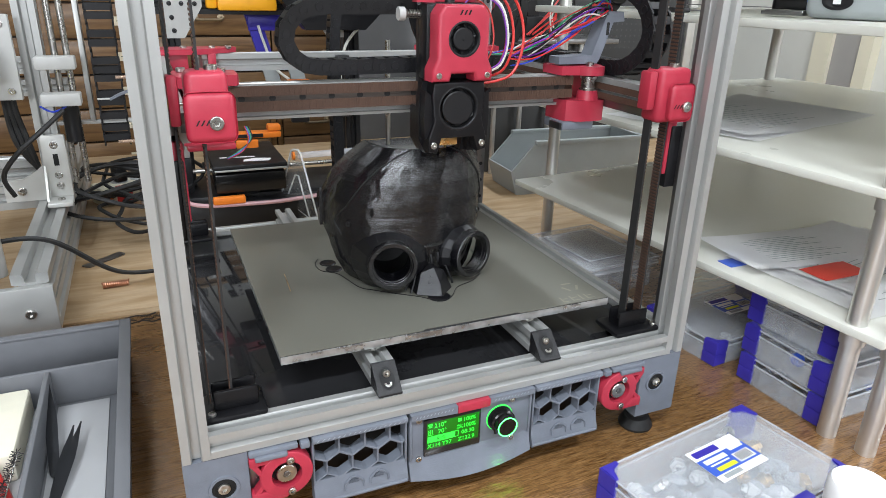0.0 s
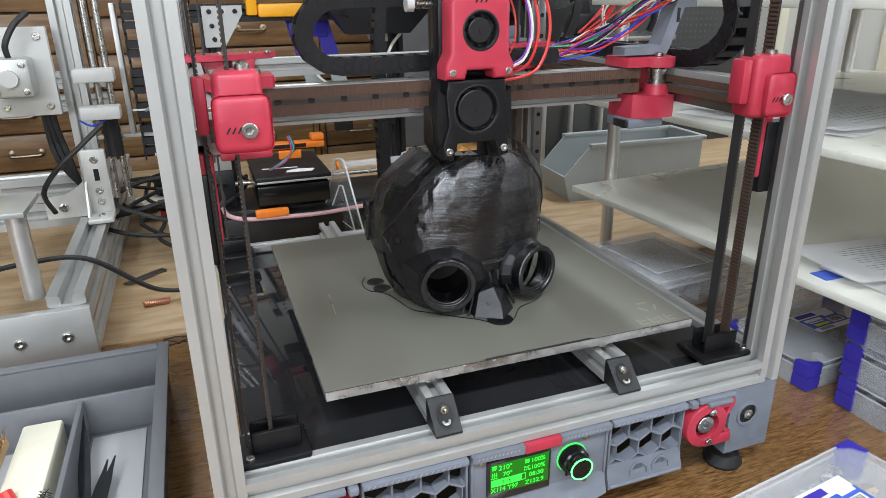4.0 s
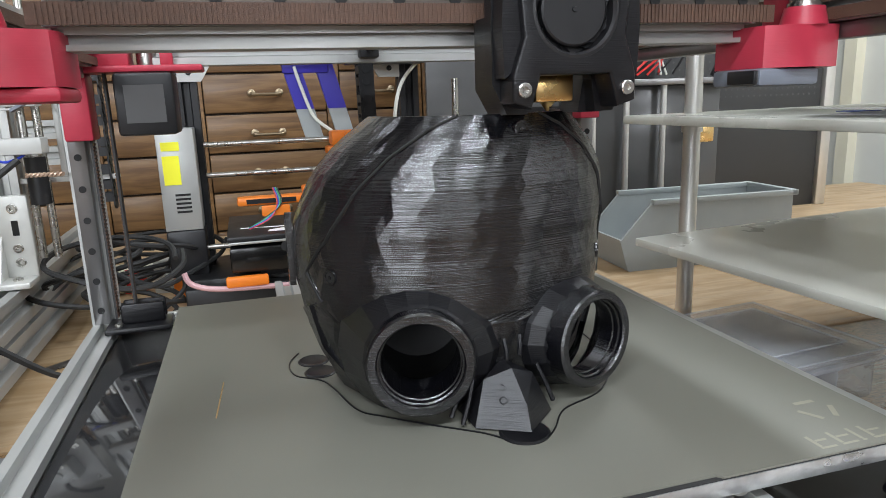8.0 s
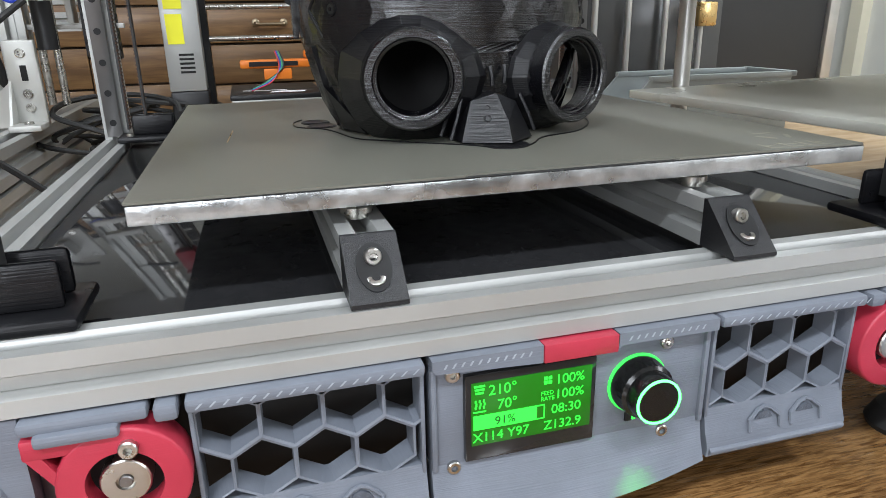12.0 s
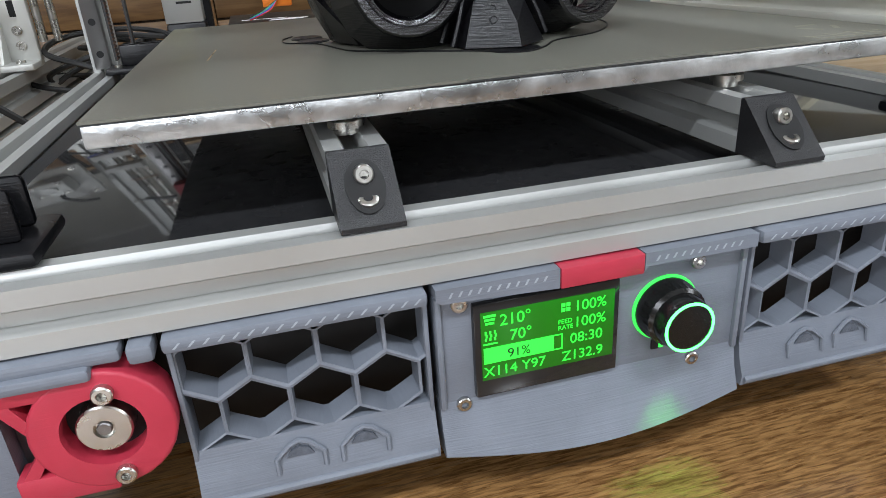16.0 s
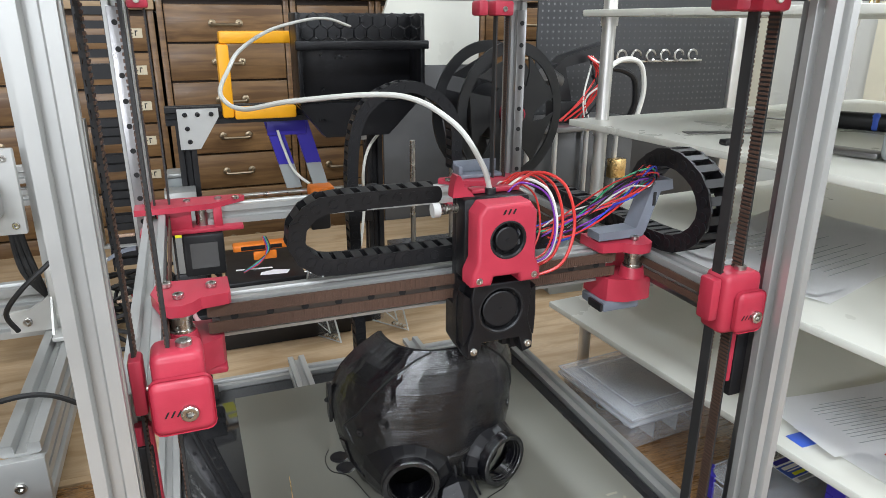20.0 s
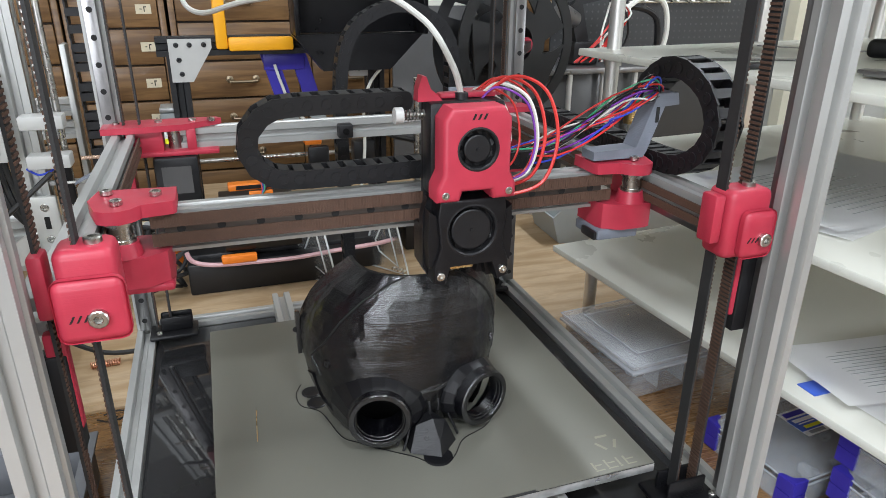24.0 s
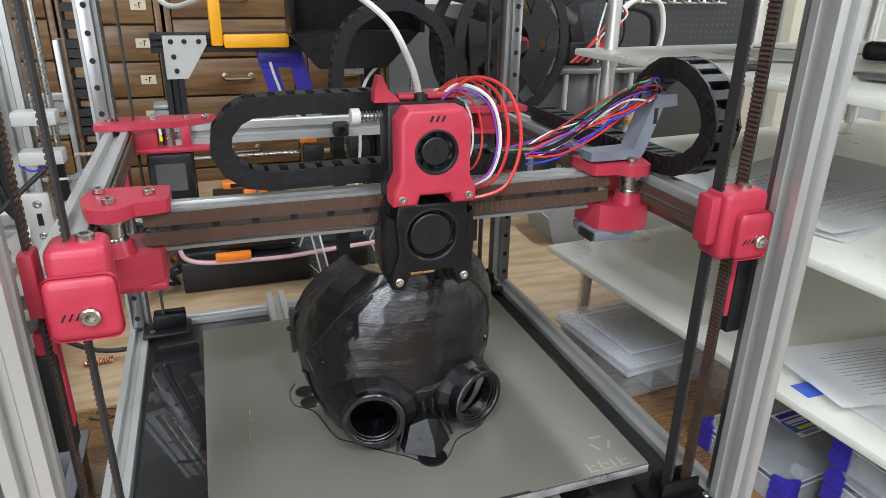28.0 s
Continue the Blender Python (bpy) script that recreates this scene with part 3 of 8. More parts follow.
for k in range(3):
    a = math.radians(90 + 120 * k)
    c = Vector((0.137 + 0.007 * math.cos(a), 0.065 + 0.007 * math.sin(a), 0.15092))
    d = Vector((-math.sin(a), math.cos(a), 0)) * 0.0052
    n = Vector((math.cos(a), math.sin(a), 0)) * 0.0012
    bm = bmesh.new()
    lo4 = [bm.verts.new(p) for p in (c - d - n, c + d - n, c + d + n, c - d + n)]
    g = bmesh.ops.extrude_face_region(bm, geom=[bm.faces.new(lo4)])
    bmesh.ops.translate(bm, vec=(0, 0, 0.00006), verts=[v for v in g["geom"] if isinstance(v, bmesh.types.BMVert)])
    part("arrow", bm, "ink", MK)

# skirts
def hexagon(cx, cz, r, turn=0.0):
    return [(cx + r * math.sin(turn + k * math.pi / 3), cz + r * math.cos(turn + k * math.pi / 3)) for k in range(6)]


def clip_poly(poly, x0, x1, z0, z1):
    """The part of an outline inside a rectangle."""
    for axis, lim, keep in ((0, x0, 1), (0, x1, -1), (1, z0, 1), (1, z1, -1)):
        out = []
        for p, q in zip(poly, poly[1:] + poly[:1]):
            a, b = keep * (p[axis] - lim), keep * (q[axis] - lim)
            if a >= 0:
                out.append(p)
            if a * b < 0:
                f = a / (a - b)
                out.append((p[0] + (q[0] - p[0]) * f, p[1] + (q[1] - p[1]) * f))
        poly = out
        if len(poly) < 3:
            return []
    return poly


def honeycomb_cell(outer, cx, cz, k, face, back):
    """A ring between an outline and the same outline drawn in towards its middle, with a sloping inner wall."""
    ring = bmesh.new()
    mid = (sum(u for u, v in outer) / len(outer), sum(v for u, v in outer) / len(outer))
    inner = [(mid[0] + (u - mid[0]) * k, mid[1] + (v - mid[1]) * k) for u, v in outer]
    deep = [(mid[0] + (u - mid[0]) * (k - 0.03), mid[1] + (v - mid[1]) * (k - 0.03) + 0.0005) for u, v in outer]
    A = [ring.verts.new((u, face, v)) for u, v in outer]
    B = [ring.verts.new((u, face + 0.0004, v)) for u, v in inner]
    C = [ring.verts.new((u, back, v)) for u, v in deep]
    D = [ring.verts.new((u, back, v)) for u, v in outer]
    n = len(A)
    for q in range(n):
        w = (q + 1) % n
        for f in ((A[q], A[w], B[w], B[q]), (B[q], B[w], C[w], C[q]), (C[q], C[w], D[w], D[q])):
            ring.faces.new(f)
    return ring


SKY = 0.0012


def skirt(x0, x1, first):
    """A front skirt with honeycomb openings; first: the middle of one cell of the lower row."""
    s = thing("skirt_panel", "grey printed skirt panel with honeycomb openings under the front beam", "skirt panel", ((x0 + x1) / 2, 0, 0.03), group="skirt panels")
    pitch = 0.0215
    part("top_lip", box(bmesh.new(), x0, x1 - 0.0004, -0.0042, 0.006, 0.0893, 0.0944, 0.0014), "grey_print", s, "grey clip strip with a stippled top skin")
    bm = bmesh.new()
    for k in range(int((x1 - x0) / 0.0042)):
        prism(bm, [(x0 + 0.003 + k * 0.0042, 0.0909), (x0 + 0.0038 + k * 0.0042, 0.0909), (x0 + 0.0056 + k * 0.0042, 0.0927), (x0 + 0.0048 + k * 0.0042, 0.0927)], "y", -0.00425, -0.0041)
    tagged(part("lip_scuff", bm, "grey_pale", s), kind="stuff")
    part("bottom_rail", prism(bmesh.new(), [(-0.0030, 0.0290), (0.010, 0.0290), (0.010, 0.0500), (SKY + 0.0002, 0.0498), (-0.0008, 0.0400), (-0.0034, 0.0335)], "x", x0, x1), "grey_print", s)
    part("edge_bead", cyl(bmesh.new(), (x0 + 0.001, -0.0030, 0.0316), (x1 - 0.001, -0.0030, 0.0316), 0.0017, seg=10), "grey_print", s)
    for e0, e1 in ((x0, x0 + 0.0016), (x1 - 0.0016, x1)):
        part("end_wall", box(bmesh.new(), e0, e1, SKY - 0.0006, 0.0118, 0.045, 0.0891, 0.0004), "grey_print", s)
    for cz, off in ((0.0605, 0.0), (0.0795, pitch / 2)):
        k0 = int((x0 - first - off) / pitch) - 1
        for k in range(k0, k0 + 9):
            cx = first + off + k * pitch
            o = clip_poly(hexagon(cx, cz, pitch / math.sqrt(3) + 0.0002), x0 + 0.0012, x1 - 0.0012, 0.0485, 0.0892)
            if len(o) < 4 or max(u for u, v in o) - min(u for u, v in o) < 0.004:
                continue
            part("honeycomb_cell", honeycomb_cell(o, cx, cz, 0.915, SKY, 0.0116), "grey_print", s)
    k0 = int((x0 - first - pitch / 2) / pitch)
    for k in range(k0, k0 + 7):
        cx = first + pitch / 2 + k * pitch
        if not x0 + 0.012 < cx < x1 - 0.012:
            continue
        pts = [(cx - 0.0078, -0.0024, 0.0365), (cx - 0.0078, -0.0014, 0.0418), (cx - 0.0030, -0.0004, 0.0458), (cx, -0.0001, 0.0468), (cx + 0.0030, -0.0004, 0.0458), (cx + 0.0078, -0.0014, 0.0418), (cx + 0.0078, -0.0024, 0.0365)]
        part("chevron", tube(bmesh.new(), pts, 0.0009, 6), "grey_print", s)
        # raised darker patch stands for a shaded notch
        part("notch_shade", prism(bmesh.new(), [(cx - 0.0045, 0.0412), (cx + 0.0045, 0.0412), (cx + 0.0030, 0.0436), (cx, 0.0448), (cx - 0.0030, 0.0436)], "y", -0.0010, 0.0004), "grey_shade", s)
    return s


skirt(-0.1360, -0.0565, -0.1140)
skirt(0.0645, 0.1360, 0.0830)
part_back = solid("electronics_cover", box(bmesh.new(), -0.2, 0.2, 0.03, 0.43, 0.032, 0.09, 0.002), "dark", "black electronics enclosure under the printer deck", "enclosure")


def drive_corner(sx):
    """A red motor cover with its pulley, and the grey corner skirt beside it."""
    g = thing("corner_skirt", "grey printed corner skirt with a round bearing hole", "corner skirt", (sx * 0.207, 0.0, 0.03), group="corner skirts")
    cx = sx * 0.2035
    bm = prism(bmesh.new(), [(sx * 0.1845, 0.029), (sx * 0.2295, 0.029), (sx * 0.2305, 0.031), (sx * 0.2305, 0.0942), (sx * 0.1845, 0.0942)], "y", 0.0008, 0.022)
    part("block", bm, "grey_print", g)
    bm = bmesh.new()
    m = Matrix.Translation((cx, 0.0008, 0.066)) @ pose(0, 0, 0, 90)
    lathe(bm, [(0.0118, -0.0005), (0.0112, 0.0014), (0.0092, 0.0014), (0.0088, -0.0005)], 32, m)
    part("rim", bm, "grey_print", g)
    part("bearing", lathe(bmesh.new(), [(0.0088, 0.0003), (0.0068, 0.0007), (0.0068, 0.0002), (0.0001, 0.0002)], 24, m), "dark", g)
    part("bearing_screw", bolt(bmesh.new(), (cx, 0.0006, 0.066), (0, -1, 0), 0.0046, 0.002), "steel", g, "steel screw")
    r = thing("drive_cover", "red printed drive cover with a steel pulley", "drive cover", (sx * 0.157, 0.0, 0.04), group="drive covers")
    px, pz, n = sx * 0.1570, 0.0680, 28
    ring = [(px + 0.0205 * math.cos(2 * math.pi * k / n), pz + 0.0205 * math.sin(2 * math.pi * k / n)) for k in range(n)]
    part("ring", holed_prism(ring, px, pz, 0.0118, -0.0040, 0.0080, 0.0012), "red", r)
    lo, hi = min(px, sx * 0.1843), max(px, sx * 0.1843)
    part("upper_arm", box(bmesh.new(), lo, hi, -0.0036, 0.006, 0.0812, 0.0884, 0.001), "red", r)
    part("lower_arm", box(bmesh.new(), lo, hi, -0.0038, 0.006, 0.0462, 0.0560, 0.001), "red", r)
    bm = prism(bmesh.new(), [(sx * 0.1842, 0.053), (sx * 0.1740, 0.0665), (sx * 0.1842, 0.083), (sx * 0.1795, 0.083), (sx * 0.1705, 0.0665), (sx * 0.1795, 0.053)], "y", -0.0034, 0.005)
    part("brace", bm, "red", r)
    part("backing", box(bmesh.new(), min(sx * 0.1695, sx * 0.1842), max(sx * 0.1695, sx * 0.1842), 0.0072, 0.0090, 0.046, 0.0865, 0.0005), "rail", r, "motor face seen through the cover")
    # flat near-black disc stands for the shade behind the pulley
    part("hollow_shade", lathe(bmesh.new(), [(0.0119, -0.001), (0.0001, -0.001)], 20, Matrix.Translation((px, 0.0035, pz)) @ pose(0, 0, 0, 90)), "dark", r)
    m = Matrix.Translation((px, 0.0015, pz)) @ pose(0, 0, 0, 90)
    part("pulley", lathe(bmesh.new(), [(0.0001, 0.0034), (0.0021, 0.0034), (0.0021, 0.0030), (0.0031, 0.0030), (0.0031, 0.0044), (0.0074, 0.0044), (0.0079, 0.0038), (0.0079, -0.003)], 32, m), "steel", r, "turned steel pulley")
    part("shaft_end", lathe(bmesh.new(), [(0.0001, 0.0046), (0.0019, 0.0046), (0.0022, 0.0042), (0.0022, 0.0030)], 16, m), "rail", r)
    for sz, ox in ((0.0522, 0.0028), (0.0812, 0.0030)):
        part("screw", bolt(bmesh.new(), (px + ox, -0.0040, sz), (0, -1, 0), 0.0031, 0.0024), "steel", r)
    c0, c1 = sx * 0.1380, sx * 0.1455
    part("clip", box(bmesh.new(), min(c0, c1), max(c0, c1), -0.0045, 0.006, 0.0880, 0.0942, 0.0016), "grey_print", g)
    c0, c1 = sx * 0.1470, sx * 0.1842
    part("clip", box(bmesh.new(), min(c0, c1), max(c0, c1), -0.0035, 0.006, 0.0895, 0.0942, 0.0014), "grey_print", g)
    c0, c1 = sx * 0.1555, sx * 0.1800
    part("clip", box(bmesh.new(), min(c0, c1), max(c0, c1), -0.0058, 0.004, 0.0860, 0.0904, 0.0014), "grey_print", g)


drive_corner(-1)
drive_corner(1)


def text_part(body, size, at, mat, parent, label=""):
    """Letters facing -y."""
    cu = bpy.data.curves.new("letters", "FONT")
    cu.body, cu.size, cu.extrude, cu.align_x = body, size, 0.00005, "LEFT"
    tmp = bpy.data.objects.new("letters", cu)
    me = bpy.data.meshes.new_from_object(tmp)
    bpy.data.objects.remove(tmp)
    me.materials.clear()
    me.materials.append(M[mat])
    ob = new("lettering", me)
    ob.parent = parent
    ob.matrix_basis = WORLD[parent.name].inverted() @ at
    WORLD[ob.name] = WORLD[parent.name]
    if label:
        ob["label"] = label
    return ob


# display
DS = thing("display_unit", "grey printed control panel with a lit green display and knob", "control panel", (0.004, 0.0, 0.03))
DX0, DX1 = -0.0545, 0.0625
part("housing", box(bmesh.new(), DX0 + 0.0006, DX1 - 0.0006, 0.0012, 0.020, 0.0370, 0.0893, 0.0008), "grey_print", DS)
# the chin bows forwards and down in the middle
bm = bmesh.new()
rows = []
for k in range(25):
    f = k / 24
    x = DX0 + (DX1 - DX0) * f
    bow = math.sin(math.pi * f)
    rows.append([bm.verts.new((x, y, z)) for y, z in ((0.0012, 0.0475), (-0.0010 - 0.0030 * bow, 0.0370), (-0.0034 - 0.0058 * bow, 0.0305 - 0.0035 * bow), (-0.0040 - 0.0062 * bow, 0.0285 - 0.0040 * bow), (-0.0025 - 0.0062 * bow, 0.0270 - 0.0040 * bow), (0.016, 0.0270 - 0.0030 * bow), (0.016, 0.0475))])
for a, b in zip(rows, rows[1:]):
    for q in range(7):
        bm.faces.new((a[q], a[(q + 1) % 7], b[(q + 1) % 7], b[q]))
bm.faces.new(rows[0])
bm.faces.new(rows[-1][::-1])
part("chin", bm, "grey_print", DS)
for sx0, z1 in ((DX0, 0.0893), (DX1 - 0.0024, 0.0893)):
    part("side_rib", box(bmesh.new(), sx0, sx0 + 0.0024, -0.0006, 0.004, 0.0455, z1, 0.0010), "grey_print", DS)
for x0, x1 in ((DX0, -0.0125), (0.0185, DX1)):
    part("top_lip", prism(bmesh.new(), [(x0 + 0.0015, 0.0893), (x1, 0.0873 if x1 < 0 else 0.0893), (x1, 0.0944), (x0, 0.0944), (x0, 0.0905 if x0 < 0 else 0.0878)], "y", -0.0042, 0.006), "grey_print", DS)
    bm = bmesh.new()
    for k in range(int((x1 - x0) / 0.0032) - 2):
        prism(bm, [(x0 + 0.004 + k * 0.0032, 0.0909), (x0 + 0.0048 + k * 0.0032, 0.0909), (x0 + 0.0058 + k * 0.0032, 0.0927), (x0 + 0.0050 + k * 0.0032, 0.0927)], "y", -0.00425, -0.0041)
    tagged(part("lip_scuff", bm, "grey_pale", DS), kind="stuff")
part("red_tab", box(bmesh.new(), -0.0122, 0.0182, -0.0046, 0.004, 0.0870, 0.0944, 0.0005), "red", DS, "small red printed tab")
part("bezel", box(bmesh.new(), -0.0418, 0.0112, -0.0012, 0.004, 0.0485, 0.0850, 0.0006), "black_gloss", DS, "glossy black display bezel")
part("screen", box(bmesh.new(), -0.0395, 0.0092, -0.0016, -0.0010, 0.0553, 0.0818, 0.0002), "lcd", DS, "green backlit screen")
TY = -0.00175
for txt, tx, tz, sz in (("210°", -0.0330, 0.0761, 0.0060), ("100%", -0.0062, 0.0761, 0.0056), ("70°", -0.0295, 0.0698, 0.0058), ("100%", -0.0062, 0.0698, 0.0056),
                        ("08:30", -0.0075, 0.0636, 0.0056), ("X114 Y97", -0.0390, 0.0569, 0.0055), ("Z132.9", -0.0105, 0.0569, 0.0055), ("FEED", -0.0120, 0.0721, 0.0024), ("RATE", -0.0120, 0.0697, 0.0024)):
    text_part(txt, sz, pose(tx, TY, tz, 90), "lcd_text", DS)
part("progress_bar", box(bmesh.new(), -0.0388, -0.0135, -0.0018, -0.0015, 0.0621, 0.0682), "lcd_text", DS)
bm = bmesh.new()
for b in ((-0.0133, -0.0104, 0.0621, 0.0625), (-0.0133, -0.0104, 0.0678, 0.0682), (-0.0106, -0.0102, 0.0621, 0.0682)):
    box(bm, b[0], b[1], -0.0018, -0.0015, b[2], b[3])
part("bar_end", bm, "lcd_text", DS)
text_part("91%", 0.0050, pose(-0.0305, -0.00195, 0.0633, 90), "dark", DS)
for k in range(3):
    part("pictogram", box(bmesh.new(), -0.0385 + 0.0003 * k, -0.0342 - 0.0003 * k, -0.0018, -0.0015, 0.0800 - k * 0.0014, 0.0808 - k * 0.0014), "lcd_text", DS)
    for j in range(3):
        part("pictogram", box(bmesh.new(), -0.0382 + k * 0.0016 + 0.0003 * (j % 2), -0.0376 + k * 0.0016 + 0.0003 * (j % 2), -0.0018, -0.0015, 0.0710 + j * 0.0013, 0.0721 + j * 0.0013), "lcd_text", DS)
for a in range(4):
    u, v = math.cos(a * math.pi / 2 + 0.8) * 0.0013, math.sin(a * math.pi / 2 + 0.8) * 0.0013
    part("pictogram", box(bmesh.new(), -0.0092 + u - 0.0007, -0.0092 + u + 0.0007, -0.0018, -0.0015, 0.0783 + v - 0.0007, 0.0783 + v + 0.0007), "lcd_text", DS)
part("pictogram", box(bmesh.new(), -0.0388, -0.0338, -0.0018, -0.0015, 0.0695, 0.0700), "lcd_text", DS)
kc = (0.0305, 0.0012, 0.0690)
km = Matrix.Translation(kc) @ pose(0, 0, 0, 90)
kb = bmesh.new()
kr = []
for r, z in ((0.0120, 0.0010), (0.0120, 0.0030), (0.0114, 0.0040), (0.0112, 0.0085), (0.0100, 0.0096), (0.0096, 0.0150), (0.0090, 0.0160), (0.0001, 0.0160)):
    kr.append([kb.verts.new(km @ Vector(((r + (0.0003 if q % 2 and 0.0101 < r < 0.0116 else 0)) * math.cos(2 * math.pi * q / 64), (r + (0.0003 if q % 2 and 0.0101 < r < 0.0116 else 0)) * math.sin(2 * math.pi * q / 64), z))) for q in range(64)])
for a, b in zip(kr, kr[1:]):
    for q in range(64):
        kb.faces.new((a[q], a[(q + 1) % 64], b[(q + 1) % 64], b[q]))
knob = part("knob", kb, "black_shiny", DS, "round black control knob")
part("glow_ring", lathe(bmesh.new(), [(0.0128, 0.0001), (0.0128, 0.0009), (0.0116, 0.0009)], 40, km), "led_soft", knob)
part("glow_ring", lathe(bmesh.new(), [(0.0094, 0.0158), (0.0094, 0.0163), (0.0085, 0.0163), (0.0085, 0.0158)], 40, km), "led", knob)
part("switch_slot", box(bmesh.new(), 0.0262, 0.0290, 0.0002, 0.0016, 0.0520, 0.0560, 0.0003), "dark", DS)
part("switch_glow", box(bmesh.new(), 0.0294, 0.0310, 0.0004, 0.0014, 0.0522, 0.0545, 0.0002), "led_soft", DS)
for qx, qz in ((-0.0460, 0.0855), (-0.0460, 0.0462), (0.0425, 0.0850), (0.0435, 0.0445)):
    part("screw", bolt(bmesh.new(), (qx, 0.0012, qz), (0, -1, 0), 0.0028, 0.0018), "steel", DS)

ld = bpy.data.lights.new("knob_light", "SPOT")
ld.energy, ld.color, ld.spot_size, ld.spot_blend, ld.shadow_soft_size = 0.10, (0.10, 1.0, 0.06), radians(52), 0.6, 0.004
lamp = new("knob_light", ld)
lamp.matrix_world = look((0.0300, -0.0150, 0.0540), (0.0270, -0.0150, 0.0))

# ---- the printed mask ----
MX, MY = 0.004, 0.188
MASK_TOP = 0.2832
PROF = [(0.1512, 0.062, 0.066), (0.165, 0.070, 0.072), (0.185, 0.0765, 0.074), (0.21, 0.080, 0.074), (0.235, 0.0795, 0.072), (0.255, 0.074, 0.067), (0.27, 0.064, 0.060), (0.2835, 0.049, 0.050)]


def mask_at(ang, z, inset=0.0):
    """A point of the shell: angle from straight ahead (-y), height z."""
    for (z0, a0, b0), (z1, a1, b1) in zip(PROF, PROF[1:]):
        if z <= z1 + 1e-9:
            break
    f = (z - z0) / (z1 - z0)
    a, b = a0 + (a1 - a0) * f - inset, b0 + (b1 - b0) * f - inset
    s, c = math.sin(ang), math.cos(ang)
    e = 2 / 2.25
    x = a * math.copysign(abs(s) ** e, s)
    y = -b * math.copysign(abs(c) ** e, c)
    # a shallow fold down the brow
    y += 0.004 * math.exp(-((ang - 0.35) / 0.16) ** 2) * max(0, min(1, (0.275 - z) / 0.06))
    up = max(0.0, (z - 0.225) / 0.06)
    return Vector((MX + 0.011 * up + x, MY - 0.010 * up + y, z))


def toward(deg, dip=0.0):
    return Vector((math.sin(radians(deg)), -math.cos(radians(deg)), dip)).normalized()


EYES = [(Vector((-0.0300, 0.1130, 0.1812)), toward(-13), 1), (Vector((0.0505, 0.1185, 0.1795)), toward(20), -1)]
MASK = thing("printed_mask", "half-finished black printed mask with round goggle rims, open behind", "mask", (MX, MY, 0.1512))


def back_edge(z, side):
    """How far round the shell reaches at height z."""
    if z < 0.196:
        return radians((84 if side < 0 else 66) + 60 * max(0.0, 0.17 - z))
    if z < 0.244:
        return radians(98)
    return radians(98 - 130 * (z - 0.244))


def shell(inset):
    """The shell as it was modelled: flat triangles, each cut finer only so that openings can be cut out of it."""
    bm = bmesh.new()
    rj = random.Random(21)
    NA, NZ, FINE = 50, 26, 4
    jit = [[rj.uniform(-0.00028, 0.00028) for _ in range(NA + 1)] for _ in range(NZ + 1)]
    grid = []
    for j in range(NZ + 1):
        z = 0.1512 + (MASK_TOP - 0.1512) * j / NZ
        lo, hi = -back_edge(z, -1), back_edge(z, 1)
        shift = 0.5 * (j % 2) / NA
        grid.append([mask_at(lo + (hi - lo) * min(1, max(0, i / NA + (shift if 0 < i < NA else 0))), z, inset + (jit[j][i] if 0 < i < NA else 0)) for i in range(NA + 1)])

    def emit(a, b, c):
        pts = {}
        for u in range(FINE + 1):
            for v in range(FINE + 1 - u):
                pts[u, v] = a + (b - a) * (u / FINE) + (c - a) * (v / FINE)
        for u in range(FINE):
            for v in range(FINE - u):
                tris = [((u, v), (u + 1, v), (u, v + 1))]
                if u + v < FINE - 1:
                    tris.append(((u + 1, v), (u + 1, v + 1), (u, v + 1)))
                for t in tris:
                    q = [pts[k] for k in t]
                    m = (q[0] + q[1] + q[2]) / 3
                    if any(((m - e) - d * (m - e).dot(d)).length < 0.0225 and m.y < 0.165 for e, d, s in EYES):
                        continue
                    # arches above the sheet on both sides of the nose
                    if m.y < 0.16 and (m.z < 0.170 - 240 * (m.x - 0.033) ** 2 or m.z < 0.160 - 240 * (m.x + 0.014) ** 2):
                        continue
                    bm.faces.new([bm.verts.new(p) for p in q])

    for j in range(NZ):
        for i in range(NA):
            a, b, c, d = grid[j][i], grid[j][i + 1], grid[j + 1][i + 1], grid[j + 1][i]
            if j % 2:
                emit(a, b, c)
                emit(a, c, d)
            else:
                emit(a, b, d)
                emit(b, c, d)
    bmesh.ops.remove_doubles(bm, verts=bm.verts, dist=2e-6)
    return bm


bm = shell(0.0)
part("shell", bm, "mask", MASK, smooth=0.4)
bm = shell(0.0026)
part("inner_skin", bm, "black_print", MASK, smooth=0.4)
# the edge joins both skins: along the top and up each open side
bm = bmesh.new()
hi = back_edge(MASK_TOP, 1)
line = [(-back_edge(0.1512 + (MASK_TOP - 0.1512) * k / 17, -1), 0.1512 + (MASK_TOP - 0.1512) * k / 17) for k in range(18)]
line += [(-hi + 2 * hi * k / 40, MASK_TOP) for k in range(1, 40)]
line += [(back_edge(z, 1), z) for a, z in reversed(line[:18])]
ra = [bm.verts.new(mask_at(a, z, -0.0001)) for a, z in line]
rb = [bm.verts.new(mask_at(a, z, 0.0028)) for a, z in line]
for i in range(len(line) - 1):
    bm.faces.new((ra[i], ra[i + 1], rb[i + 1], rb[i]))
part("wall_edge", bm, "black_print", MASK)

